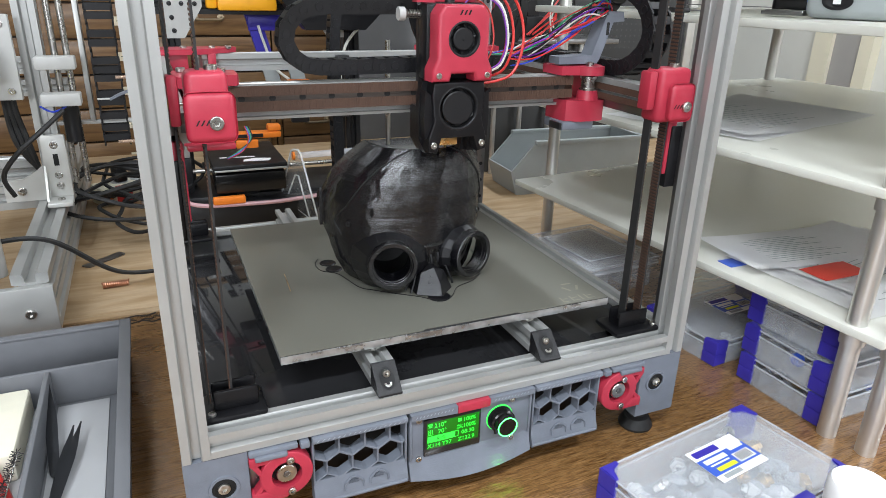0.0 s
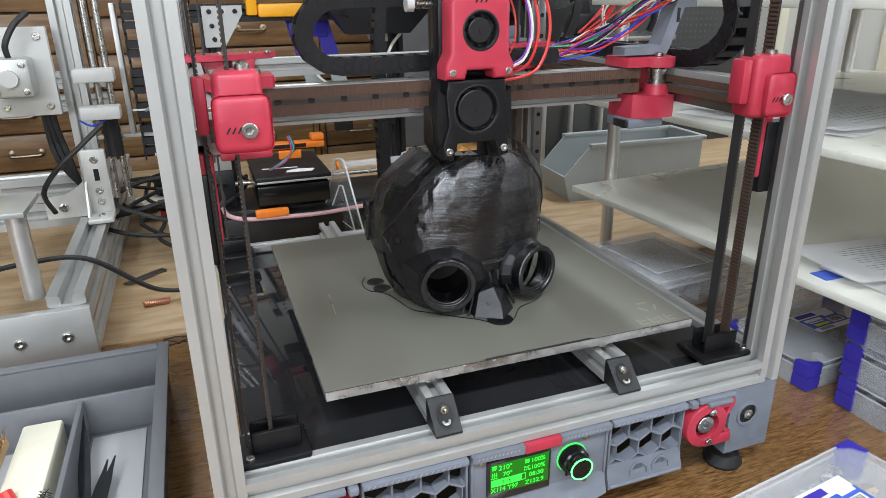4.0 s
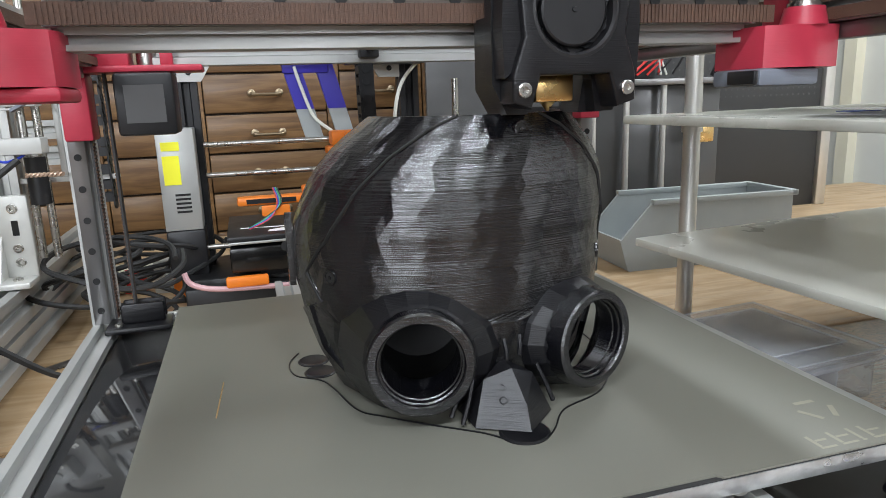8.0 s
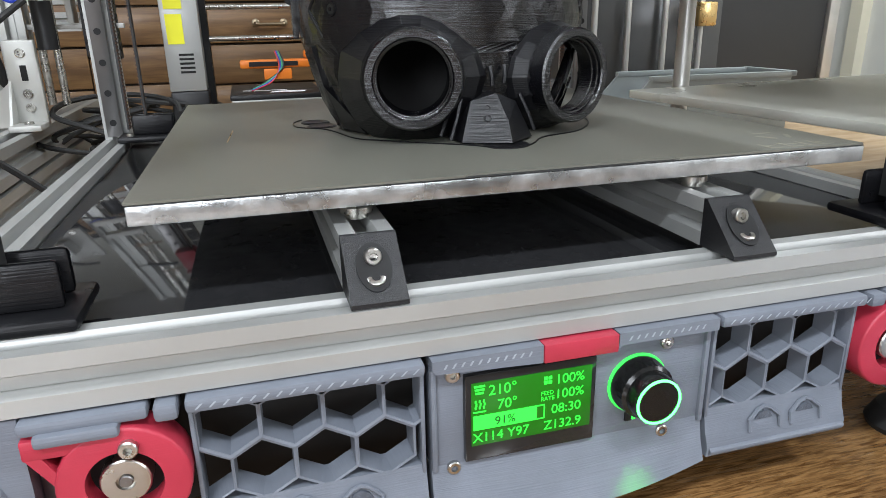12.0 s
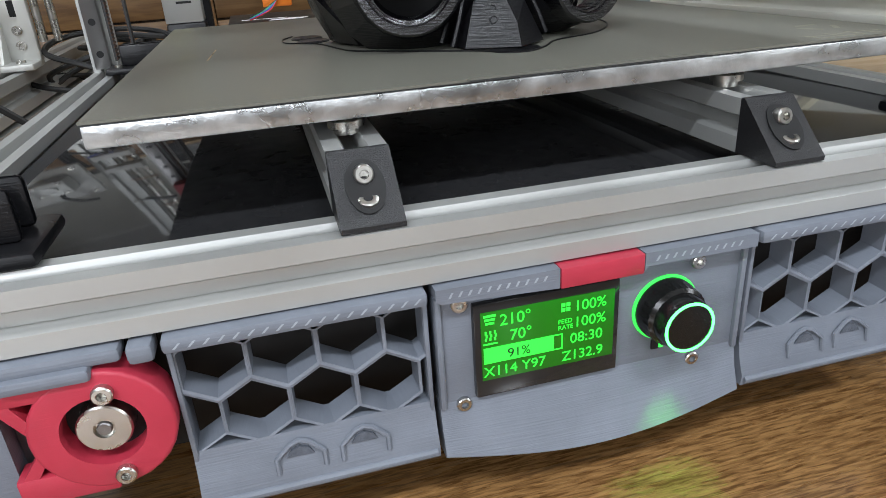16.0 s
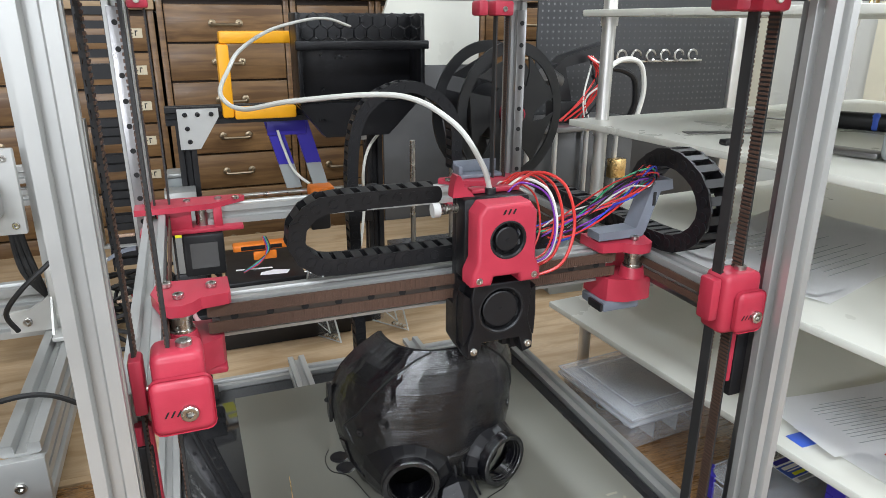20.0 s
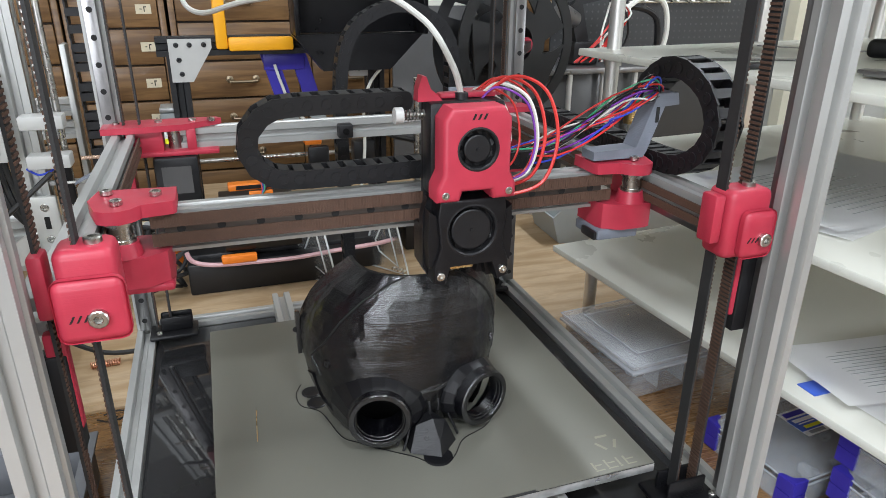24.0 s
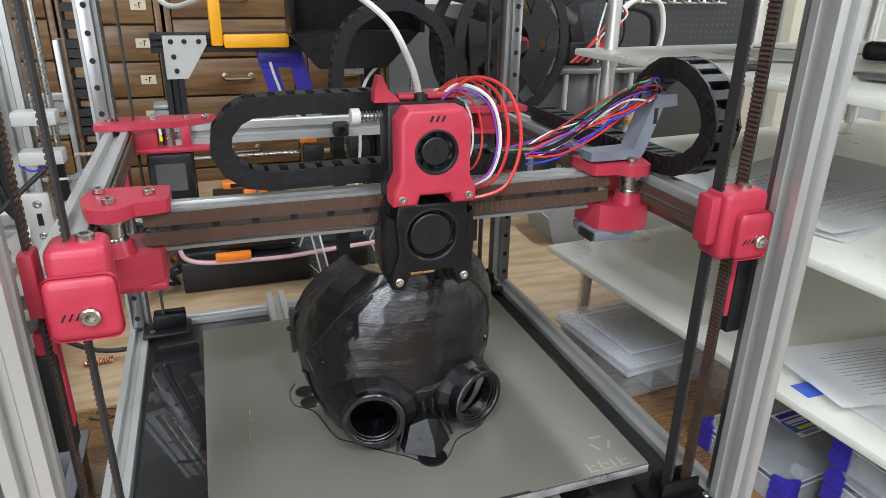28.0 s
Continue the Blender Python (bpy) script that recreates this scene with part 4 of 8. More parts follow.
for e, d, s in EYES:
    m = Matrix.Translation(e) @ d.to_track_quat("Z", "Y").to_matrix().to_4x4()
    rim = bmesh.new()
    lathe(rim, [(0.0262, -0.014), (0.0246, -0.004), (0.0236, 0.004), (0.0233, 0.0086), (0.0224, 0.0096), (0.0192, 0.0096), (0.0186, 0.0088), (0.0186, 0.0070), (0.0178, 0.0066), (0.0178, 0.0040), (0.0172, 0.0036), (0.0172, -0.018 if s > 0 else -0.004), (0.0215, -0.020 if s > 0 else -0.006), (0.0262, -0.014)], 48, m)
    bmesh.ops.recalc_face_normals(rim, faces=rim.faces)
    part("goggle_rim", rim, "mask", MASK)
    if s > 0:
        # near-black cup added so the left eye opening stays in shade
        part("dark_eye_cup", lathe(bmesh.new(), [(0.0215, -0.020), (0.0225, -0.060), (0.0001, -0.068)], 32, m), "dark", MASK)
    # faceted socket that runs out to a point towards the nose
    sock = bmesh.new()
    rings = []
    for r, h in ((0.0375, -0.021), (0.0325, -0.0125), (0.0280, -0.0040), (0.0250, 0.0016), (0.0236, 0.0034)) if s > 0 else ((0.0315, -0.019), (0.0285, -0.0125), (0.0262, -0.0060), (0.0246, -0.0004), (0.0236, 0.0024)):
        ring = []
        for k in range(18):
            a = 2 * math.pi * k / 18
            v = m.to_3x3() @ Vector((math.cos(a), math.sin(a), 0))
            lobe = max(0.0, v.x * s) ** 5 * (0.9 if v.z < 0.45 else 0.25)
            q = r * (1 + (0.20 if r < 0.033 and r > 0.026 else 0.0) * lobe)
            ring.append(sock.verts.new(m @ Vector((q * math.cos(a), q * math.sin(a), h))))
        rings.append(ring)
    for a, b in zip(rings, rings[1:]):
        for k in range(18):
            sock.faces.new((a[k], a[(k + 1) % 18], b[(k + 1) % 18], b[k]))
    part("goggle_socket", sock, "black_print", MASK, smooth=8)


# plates on the cheeks
def plate(angs_z, lift):
    bm = bmesh.new()
    vs = [bm.verts.new(mask_at(a, z, -lift)) for a, z in angs_z]
    ws = [bm.verts.new(mask_at(a, z, 0.001)) for a, z in angs_z]
    n = len(vs)
    bm.faces.new(vs)
    for i in range(n):
        bm.faces.new((vs[i], ws[i], ws[(i + 1) % n], vs[(i + 1) % n]))
    return bm


for sgn in (-1, 1):
    part("cheek_plate", plate([(sgn * 1.24, 0.1525), (sgn * 0.93, 0.1520), (sgn * 0.98, 0.160), (sgn * 1.20, 0.175)], 0.0022), "mask", MASK, smooth=5)
    part("jaw_plate", plate([(sgn * 1.40, 0.1525), (sgn * 1.27, 0.1525), (sgn * 1.23, 0.1765), (sgn * 1.25, 0.196), (sgn * 1.42, 0.192)], 0.0016), "mask", MASK, smooth=5)
    # lug with a hole where the strap goes
    p = mask_at(sgn * 1.62, 0.2195, -0.0012)
    lug = [(0.0, -0.020), (0.0085, -0.016), (0.0095, 0.010), (0.0050, 0.0165), (0.0, 0.018)]
    bm = prism(bmesh.new(), [(p.y - 0.004 + u, p.z + v) for u, v in lug], "x", p.x - 0.0016, p.x + 0.0016)
    part("strap_lug", bm, "mask", MASK, smooth=5)
    # flat near-black discs paint the shade of the strap hole
    for dx in (-0.0018, 0.0018):
        part("strap_hole", cyl(bmesh.new(), (p.x + dx, p.y + 0.0005, p.z), (p.x + dx * 1.02, p.y + 0.0005, p.z), 0.0026, seg=14), "dark", MASK)
    pts = [(sgn * 0.36, MASK_TOP - 0.0004), (sgn * 0.55, 0.2775), (sgn * 0.74, 0.266), (sgn * 0.88, 0.250), (sgn * 0.97, 0.2345), (sgn * 1.00, 0.2300), (sgn * 1.22, 0.2135), (sgn * 1.09, 0.2005)]
    fine = []
    for (a0, z0), (a1, z1) in zip(pts, pts[1:]):
        fine += [(a0 + (a1 - a0) * k / 8, z0 + (z1 - z0) * k / 8) for k in range(8)]
    fine.append(pts[-1])
    part("panel_seam", tube(bmesh.new(), [mask_at(a, z, -0.0002) for a, z in fine], 0.00075, 6), "dark", MASK)
    part("panel_edge", tube(bmesh.new(), [mask_at(a - sgn * 0.014, z + 0.0005, 0.0002) for a, z in fine], 0.00055, 6), "mask", MASK)
for a, z in ((-0.96, 0.2135), (0.13, 0.2765), (0.96, 0.2135)):
    p, q = mask_at(a, z, -0.0002), mask_at(a, z, 0.01)
    d = (p - q).normalized()
    m = Matrix.Translation(p) @ d.to_track_quat("Z", "Y").to_matrix().to_4x4()
    part("rivet_hole", lathe(bmesh.new(), [(0.0040, -0.001), (0.0036, 0.0005), (0.0026, 0.0004), (0.0022, -0.0006)], 18, m), "mask", MASK)
    # flat near-black disc paints the shade inside the rivet ring
    part("rivet_recess", lathe(bmesh.new(), [(0.0026, 0.0001), (0.0001, 0.0001)], 16, m), "dark", MASK)
    part("rivet_core", lathe(bmesh.new(), [(0.0010, 0.0002), (0.0009, 0.0006), (0.0001, 0.0006)], 10, m), "mask", MASK)
# faceted nose
NOSE = {"top": (0.0095, 0.1060, 0.1735), "tip": (0.0105, 0.0865, 0.1522), "lt": (-0.0035, 0.1065, 0.1700), "lb": (-0.0105, 0.0985, 0.1518), "rt": (0.0205, 0.1085, 0.1690),
        "rb": (0.0275, 0.1035, 0.1518), "ridge": (0.0112, 0.0930, 0.1610), "bl": (-0.012, 0.118, 0.1518), "br": (0.028, 0.118, 0.1518), "bt": (0.0095, 0.118, 0.174)}
bm = bmesh.new()
nv = {k: bm.verts.new(p) for k, p in NOSE.items()}
for f in (("lt", "top", "ridge", "lb"), ("lb", "ridge", "tip"), ("top", "rt", "ridge"), ("rt", "rb", "ridge"), ("ridge", "rb", "tip"), ("lt", "lb", "bl"), ("rt", "br", "rb"), ("lt", "bl", "bt"), ("lt", "bt", "top"), ("top", "bt", "rt"), ("rt", "bt", "br")):
    bm.faces.new([nv[k] for k in f])
part("nose_plate", bm, "black_print", MASK, smooth=2)
n = (Vector(NOSE["ridge"]) - Vector(NOSE["top"])).cross(Vector(NOSE["lb"]) - Vector(NOSE["top"])).normalized()
n = n if n.y < 0 else -n
for f, g in ((0.42, 0.38), (0.42, 0.66)):
    p = (Vector(NOSE["top"]) * (1 - g) + Vector(NOSE["ridge"]) * g) * (1 - f) + (Vector(NOSE["lt"]) * (1 - g) + Vector(NOSE["lb"]) * g) * f
    m = Matrix.Translation(p + n * 0.0008) @ n.to_track_quat("Z", "Y").to_matrix().to_4x4()
    part("nose_dimple", lathe(bmesh.new(), [(0.0018, -0.0012), (0.0018, 0.0), (0.0012, 0.0002), (0.0011, -0.0004), (0.0001, -0.0004)], 14, m), "black_print", MASK)
# ridges beside the nose
for p, q in (((-0.0070, 0.1090, 0.1730), (-0.0150, 0.1020, 0.1525)), ((-0.0130, 0.1120, 0.1660), (-0.0185, 0.1075, 0.1540)), ((0.0235, 0.1110, 0.1720), (0.0300, 0.1070, 0.1545)), ((0.0080, 0.1115, 0.1855), (0.0085, 0.1090, 0.1765)), ((0.0160, 0.1130, 0.1860), (0.0150, 0.1105, 0.1775))):
    p, q = Vector(p), Vector(q)
    part("ridge", tube(bmesh.new(), [p, (p + q) / 2 + Vector((0, -0.0012, 0)), q], 0.0011, 6), "black_print", MASK)
bm = lathe(bmesh.new(), [(0.0001, 0.1522), (0.95, 0.1522), (1.0, 0.1514)], 40, Matrix.Translation((MX + 0.002, MY - 0.020, 0)) @ Matrix.Diagonal((0.010, 0.012, 1, 1)))
part("support_raft", bm, "black_print", MASK, "black support raft inside the mask")
# brim pads and skirt line on the sheet
for cx, cy, r in ((-0.069, 0.204, 0.0085), (-0.067, 0.187, 0.0085), (0.076, 0.205, 0.0085), (0.0085, 0.0895, 0.011)):
    part("brim", lathe(bmesh.new(), [(0.0001, 0.1516), (r - 0.002, 0.1515), (r - 0.001, 0.1518), (r, 0.1513), (r, 0.1509)], 28, Matrix.Translation((cx, cy, 0))), "black_print", MASK)
ring = [(-0.076, 0.218), (-0.082, 0.204), (-0.080, 0.186), (-0.066, 0.172), (-0.056, 0.136), (-0.045, 0.124), (-0.026, 0.108), (-0.008, 0.094), (0.003, 0.0815), (0.013, 0.080), (0.022, 0.088), (0.034, 0.103), (0.060, 0.116), (0.082, 0.150), (0.090, 0.205)]
tube(bm := bmesh.new(), [(p.x, p.y, 0.1513) for p in spline([(x, y, 0) for x, y in ring], 6)], 0.0004, 4)
part("skirt_line", bm, "black_print", MASK)

# ---- gantry ----
GZ = 0.332
GA = thing("gantry_frame", "square aluminium gantry frame with red printed corner joints", "gantry", (0, 0.23, GZ))
for sx in (-1, 1):
    part("side_beam", extrusion("y", sx * 0.207, GZ, 0.035, 0.425), "alu", GA)
    part("side_rail", box(bmesh.new(), sx * 0.207 - 0.006, sx * 0.207 + 0.006, 0.05, 0.40, GZ - 0.0185, GZ - 0.0105, 0.0008), "rail", GA)
    part("side_belt", box(bmesh.new(), sx * 0.1935 - 0.0007, sx * 0.1935 + 0.0007, 0.04, 0.43, GZ - 0.0005, GZ + 0.0055), "belt", GA)
    part("side_belt", box(bmesh.new(), sx * 0.1935 - 0.0007, sx * 0.1935 + 0.0007, 0.04, 0.43, GZ - 0.0095, GZ - 0.0035), "belt", GA)
part("rear_beam", extrusion("x", 0.43, GZ, -0.165, 0.165), "alu", GA)
bm = box(bmesh.new(), 0.138, 0.196, 0.424, 0.446, 0.3490, 0.3535, 0.001)
box(bm, 0.138, 0.196, 0.442, 0.446, 0.3536, 0.3680, 0.001)
box(bm, 0.138, 0.143, 0.424, 0.4418, 0.3536, 0.3640, 0.001)
part("chain_seat", bm, "grey_print", GA, "grey printed chain seat")
part("camera_block", box(bmesh.new(), 0.002, 0.018, 0.407, 0.4195, 0.3245, 0.3395, 0.002), "black", GA, "small black block on the rear beam")
part("block_lens", cyl(bmesh.new(), (0.010, 0.4072, 0.332), (0.010, 0.4055, 0.332), 0.0034, seg=14), "black_shiny", GA)


def z_joint(sx):
    """Red cover of a front corner with its clamp tab and screw."""
    if sx > 0:
        b0, b1, p0, p1, t0, t1, cx, zo, arm = 0.1735, 0.2065, 0.1815, 0.2070, 0.1645, 0.1725, 0.1975, -0.0020, 0.2050
    else:
        b0, b1, p0, p1, t0, t1, cx, zo, arm = -0.1985, -0.1720, -0.2005, -0.1690, -0.2090, -0.2020, -0.1820, 0.0045, -0.2075
    c = thing("corner_cover", "rounded red printed belt cover at the front corner of the gantry", "belt cover", ((b0 + b1) / 2, 0.02, 0.320 + zo), group="corner covers")
    part("body", box(bmesh.new(), b0, b1, 0.0165, 0.040, 0.3200 + zo, 0.3655 + zo, 0.005, 3), "red", c)
    part("front_plate", box(bmesh.new(), p0, p1, 0.0105, 0.0172, 0.3215 + zo, 0.3535 + zo, 0.0050, 3), "red", c)
    part("clamp_tab", box(bmesh.new(), t0, t1, 0.020, 0.034, 0.331 + zo, 0.3630 + zo, 0.002), "red", c)
    part("clamp_screw", cyl(bmesh.new(), (t1 - 0.001, 0.024, 0.345 + zo), (b0 + 0.002, 0.024, 0.345 + zo), 0.0013, seg=10), "steel", c)
    part("screw", bolt(bmesh.new(), (cx, 0.0105, 0.3345 + zo), (0, -1, 0), 0.0045, 0.003), "steel", c)
    part("top_screw", bolt(bmesh.new(), ((b0 + b1) / 2 + 0.004, 0.027, 0.3660 + zo), (0, 0, 1), 0.0042, 0.0025), "steel", c)
    for k in range(3):
        u = cx - 0.0125 + k * 0.0030
        part("stripe_mark", prism(bmesh.new(), [(u, 0.3330 + zo), (u + 0.0010, 0.3330 + zo), (u + 0.0030, 0.3365 + zo), (u + 0.0020, 0.3365 + zo)], "y", 0.0103, 0.0106), "dark", c)
    part("carriage_arm", box(bmesh.new(), arm - 0.005, arm + 0.005, 0.030, 0.038, 0.268, 0.3196 + zo, 0.002), "red", c)
    part("rail_block", box(bmesh.new(), sx * 0.216 - 0.0125, sx * 0.216 + 0.0125, 0.0286, 0.040, 0.256, 0.312, 0.001), "black", c)


z_joint(-1)
z_joint(1)


def rear_joint(sx):
    r = thing("rear_joint", "red printed rear motor mount with a black stepper motor", "motor mount", (sx * 0.18, 0.43, 0.31), group="rear joints")
    part("lower_plate", box(bmesh.new(), min(sx * 0.224, sx * 0.120), max(sx * 0.224, sx * 0.120), 0.408, 0.445, 0.3175, 0.3225, 0.0015), "red", r)
    part("upper_plate", prism(bmesh.new(), [(sx * 0.226, 0.405), (sx * 0.226, 0.447), (sx * 0.12, 0.444), (sx * 0.115, 0.436), (sx * 0.15, 0.41), (sx * 0.19, 0.405)], "z", 0.3425, 0.3485), "red", r)
    part("web", box(bmesh.new(), min(sx * 0.206, sx * 0.172), max(sx * 0.206, sx * 0.172), 0.412, 0.44, 0.322, 0.343, 0.001), "red", r)
    part("web", box(bmesh.new(), min(sx * 0.15, sx * 0.141), max(sx * 0.15, sx * 0.141), 0.412, 0.42, 0.322, 0.343, 0.001), "red", r)
    part("pulley", cyl(bmesh.new(), (sx * 0.161, 0.425, 0.3225), (sx * 0.161, 0.425, 0.3425), 0.007), "steel", r)
    m = part("motor", box(bmesh.new(), sx * 0.163 - 0.021, sx * 0.163 + 0.021, 0.404, 0.446, 0.2705, 0.3172, 0.003), "black", r, "black square stepper motor")
    part("motor_label", box(bmesh.new(), sx * 0.163 - 0.014, sx * 0.163 + 0.014, 0.4034, 0.4042, 0.28, 0.308), "smoke", m)
    for bx in (0.125, 0.143, 0.175, 0.214):
        part("screw", bolt(bmesh.new(), (sx * bx, 0.428, 0.3485), (0, 0, 1), 0.0038, 0.0022), "steel", r)
    part("arm", box(bmesh.new(), sx * 0.213 - 0.010, sx * 0.213 + 0.010, 0.412, 0.438, 0.268, 0.3175, 0.002), "red", r)


rear_joint(-1)
rear_joint(1)

# upright linear rails, belts and idlers
ZR = thing("lift_rails", "four linear rails and toothed lift belts on the uprights", "linear rail", (0, 0.23, 0.115))
for sx in (-1, 1):
    for yy, face in ((0.0205, 1), (0.4395, -1)):
        y0, y1 = (yy, yy + 0.008) if face > 0 else (yy - 0.008, yy)
        rl = part("rail", box(bmesh.new(), sx * 0.22 - 0.0062, sx * 0.22 + 0.0062, y0, y1, 0.118, 0.545, 0.0008), "rail", ZR)
        # flat near-black discs stand for the shade in the rail's screw holes
        for k in range(17):
            yf = y0 - 0.0002 if face < 0 else y1 + 0.0002
            part("rail_hole", cyl(bmesh.new(), (sx * 0.22, yf, 0.13 + 0.025 * k), (sx * 0.22, yf + 0.0004 * face, 0.13 + 0.025 * k), 0.0028, seg=10), "dark", rl)
for sx in (-1, 1):
    for yy, x_in, x_out in ((0.030, 0.176 if sx > 0 else 0.189, 0.194 if sx > 0 else 0.206), (0.425, 0.182 if sx > 0 else 0.192, 0.198 if sx > 0 else 0.207)):
        for bx, in_side in ((x_in, False), (x_out, True)):
            part("lift_belt", box(bmesh.new(), sx * bx - 0.0008, sx * bx + 0.0008, yy - 0.0045, yy + 0.0045, 0.125, 0.548), "rubber", ZR, "black toothed belt")
            bm = bmesh.new()
            tx = sx * bx + (-sx * 0.0011 if in_side else sx * 0.0011)
            for k in range(141):
                z = 0.126 + 0.003 * k
                box(bm, tx - 0.0004, tx + 0.0004, yy - 0.0045, yy + 0.0045, z, z + 0.0016)
            part("belt_teeth", bm, "belt", ZR)
        idl = thing("belt_idler", "black printed belt idler base on the deck", "idler", (sx * 0.185, yy, 0.109), group="belt idlers")
        part("base", box(bmesh.new(), sx * 0.187 - 0.028, sx * 0.187 + 0.022, min(yy - 0.018, 0.43) if yy < 0.2 else yy - 0.02, yy + 0.018 if yy < 0.2 else yy + 0.012, 0.1155, 0.1205, 0.002), "black_print", idl)
        part("cheek", box(bmesh.new(), sx * 0.185 - 0.018, sx * 0.185 + 0.015, yy - 0.0085, yy - 0.0055, 0.1205, 0.137, 0.002), "black_print", idl)
        part("cheek", box(bmesh.new(), sx * 0.185 - 0.018, sx * 0.185 + 0.015, yy + 0.0055, yy + 0.0085, 0.1205, 0.137, 0.002), "black_print", idl)
        part("screw", bolt(bmesh.new(), (sx * 0.205, yy - 0.012, 0.1205), (0, 0, 1), 0.003, 0.002), "steel", idl)
        top = thing("belt_hanger", "small red printed belt hanger under the top beam", "belt hanger", (sx * 0.185, yy, 0.55), group="belt hangers")
        hz = 0.538 if sx > 0 else 0.5425
        for h0, h1 in (((x_in - 0.026, x_in - 0.014), (x_in - 0.006, x_in + 0.018)) if sx > 0 else ((x_in - 0.004, x_in + 0.015),)):
            part("cheek", box(bmesh.new(), min(sx * h0, sx * h1), max(sx * h0, sx * h1), yy - 0.012, yy + 0.012, hz, 0.5545, 0.003), "red", top)
        part("screw", bolt(bmesh.new(), (sx * (h0 + h1) / 2, yy - 0.012, hz + 0.0075), (0, -1, 0), 0.003, 0.002), "steel", top)

# corner bracket at the rear right top
bm = box(bmesh.new(), 0.188, 0.212, 0.4365, 0.4395, 0.5555, 0.575, 0.001)
solid("corner_bracket", bm, "alu", "small flat aluminium corner bracket on the frame", "bracket")

# ---- moving axis: x beam ----
XB = thing("cross_beam", "moving aluminium cross beam with brown belts and red end joints", "cross beam", (0, 0, 0))
BY, BZ = 0.046, 0.3375
part("beam", extrusion("x", BY + 0.011, BZ, -0.165, 0.165), "alu", XB)
part("lower_channel", prism(bmesh.new(), [(BY + 0.003, BZ - 0.0102), (BY + 0.003, BZ - 0.0131), (BY + 0.009, BZ - 0.0131), (BY + 0.009, BZ - 0.0168), (BY + 0.003, BZ - 0.0168), (BY + 0.003, BZ - 0.0192), (BY + 0.019, BZ - 0.0192), (BY + 0.019, BZ - 0.0102)], "x", -0.16, 0.16), "alu", XB)
rl = part("rail", box(bmesh.new(), -0.16, 0.16, BY - 0.0065, BY + 0.001, BZ - 0.005, BZ + 0.005, 0.0006), "dark_rail", XB)
# screw holes drawn as near-black discs, their shade in the colour
for k in range(13):
    part("rail_hole", cyl(bmesh.new(), (-0.15 + 0.025 * k, BY - 0.007, BZ), (-0.15 + 0.025 * k, BY - 0.0064, BZ), 0.0028, seg=10), "dark", rl)
BH = 0.0083
for zz in (BZ + 0.0020, BZ - 0.0105):
    part("belt", box(bmesh.new(), -0.168, 0.168, BY - 0.0085, BY - 0.0072, zz, zz + BH), "belt", XB)
    bm = bmesh.new()
    for k in range(165):
        box(bm, -0.165 + 0.002 * k, -0.1639 + 0.002 * k, BY - 0.0090, BY - 0.0085, zz, zz + BH)
    part("belt_teeth", bm, "belt", XB)
for sx in (-1, 1):
    J = sx * 0.185
    part("joint_top", prism(bmesh.new(), [(J - sx * 0.032, 0.035), (J - sx * 0.034, 0.038), (J - sx * 0.034, 0.068), (J + sx * 0.014, 0.072), (J + sx * 0.018, 0.05), (J + sx * 0.0115, 0.027), (J + sx * 0.006, 0.0225), (J - sx * 0.002, 0.0215), (J - sx * 0.009, 0.025), (J - sx * 0.014, 0.032)], "z", 0.3490, 0.3575), "red", XB, "red printed end joint")
    part("joint_body", prism(bmesh.new(), [(J - sx * 0.025, 0.034), (J - sx * 0.027, 0.040), (J - sx * 0.027, 0.068), (J + sx * 0.024, 0.070), (J + sx * 0.026, 0.045), (J + sx * 0.015, 0.028), (J + sx * 0.010, 0.026), (J - sx * 0.012, 0.026)], "z", 0.3045, 0.3250), "red", XB, "red printed end joint")
    part("joint_neck", cyl(bmesh.new(), (J, 0.036, 0.3248), (J, 0.036, 0.3340), 0.0115, 0.0095, 24), "red", XB)
    part("joint_web", box(bmesh.new(), J - 0.004 + sx * 0.006, J + 0.004 + sx * 0.006, 0.05, 0.068, 0.325, 0.3495, 0.001), "red", XB)
    bm = lathe(bmesh.new(), [(0.0001, 0.3340), (0.0085, 0.3340), (0.0085, 0.336), (0.0072, 0.3363), (0.0072, 0.3450), (0.0085, 0.3453), (0.0085, 0.3475), (0.0001, 0.3475)], 24, Matrix.Translation((J, 0.036, 0)))
    part("idler_pulley", bm, "steel", XB, "steel idler pulley")
    bm = bmesh.new()
    for ox, oy in ((-0.022, 0.05), (0.0, 0.036), (0.008, 0.06)):
        bolt(bm, (J + sx * ox, oy, 0.3590), (0, 0, 1), 0.0038, 0.0022)
    part("joint_screw", bm, "steel", XB)
part("sensor_mount", box(bmesh.new(), 0.155, 0.192, 0.03, 0.066, 0.2955, 0.3043, 0.002), "grey_print", XB, "grey printed sensor mount")
part("sensor", box(bmesh.new(), 0.1515, 0.1545, 0.030, 0.05, 0.2965, 0.3035, 0.001), "black", XB)
part("joint_cap", box(bmesh.new(), -0.196, -0.158, 0.03, 0.066, 0.2985, 0.3043, 0.002), "red", XB)
br = part("chain_bracket", prism(bmesh.new(), [(0.150, 0.3592), (0.194, 0.3592), (0.197, 0.364), (0.209, 0.398), (0.222, 0.399), (0.220, 0.408), (0.202, 0.408), (0.187, 0.367), (0.150, 0.366)], "y", 0.038, 0.056), "grey_print", XB, "grey printed chain bracket")
part("bracket_slot", box(bmesh.new(), 0.2015, 0.2045, 0.0376, 0.0380, 0.386, 0.398), "dark", br)

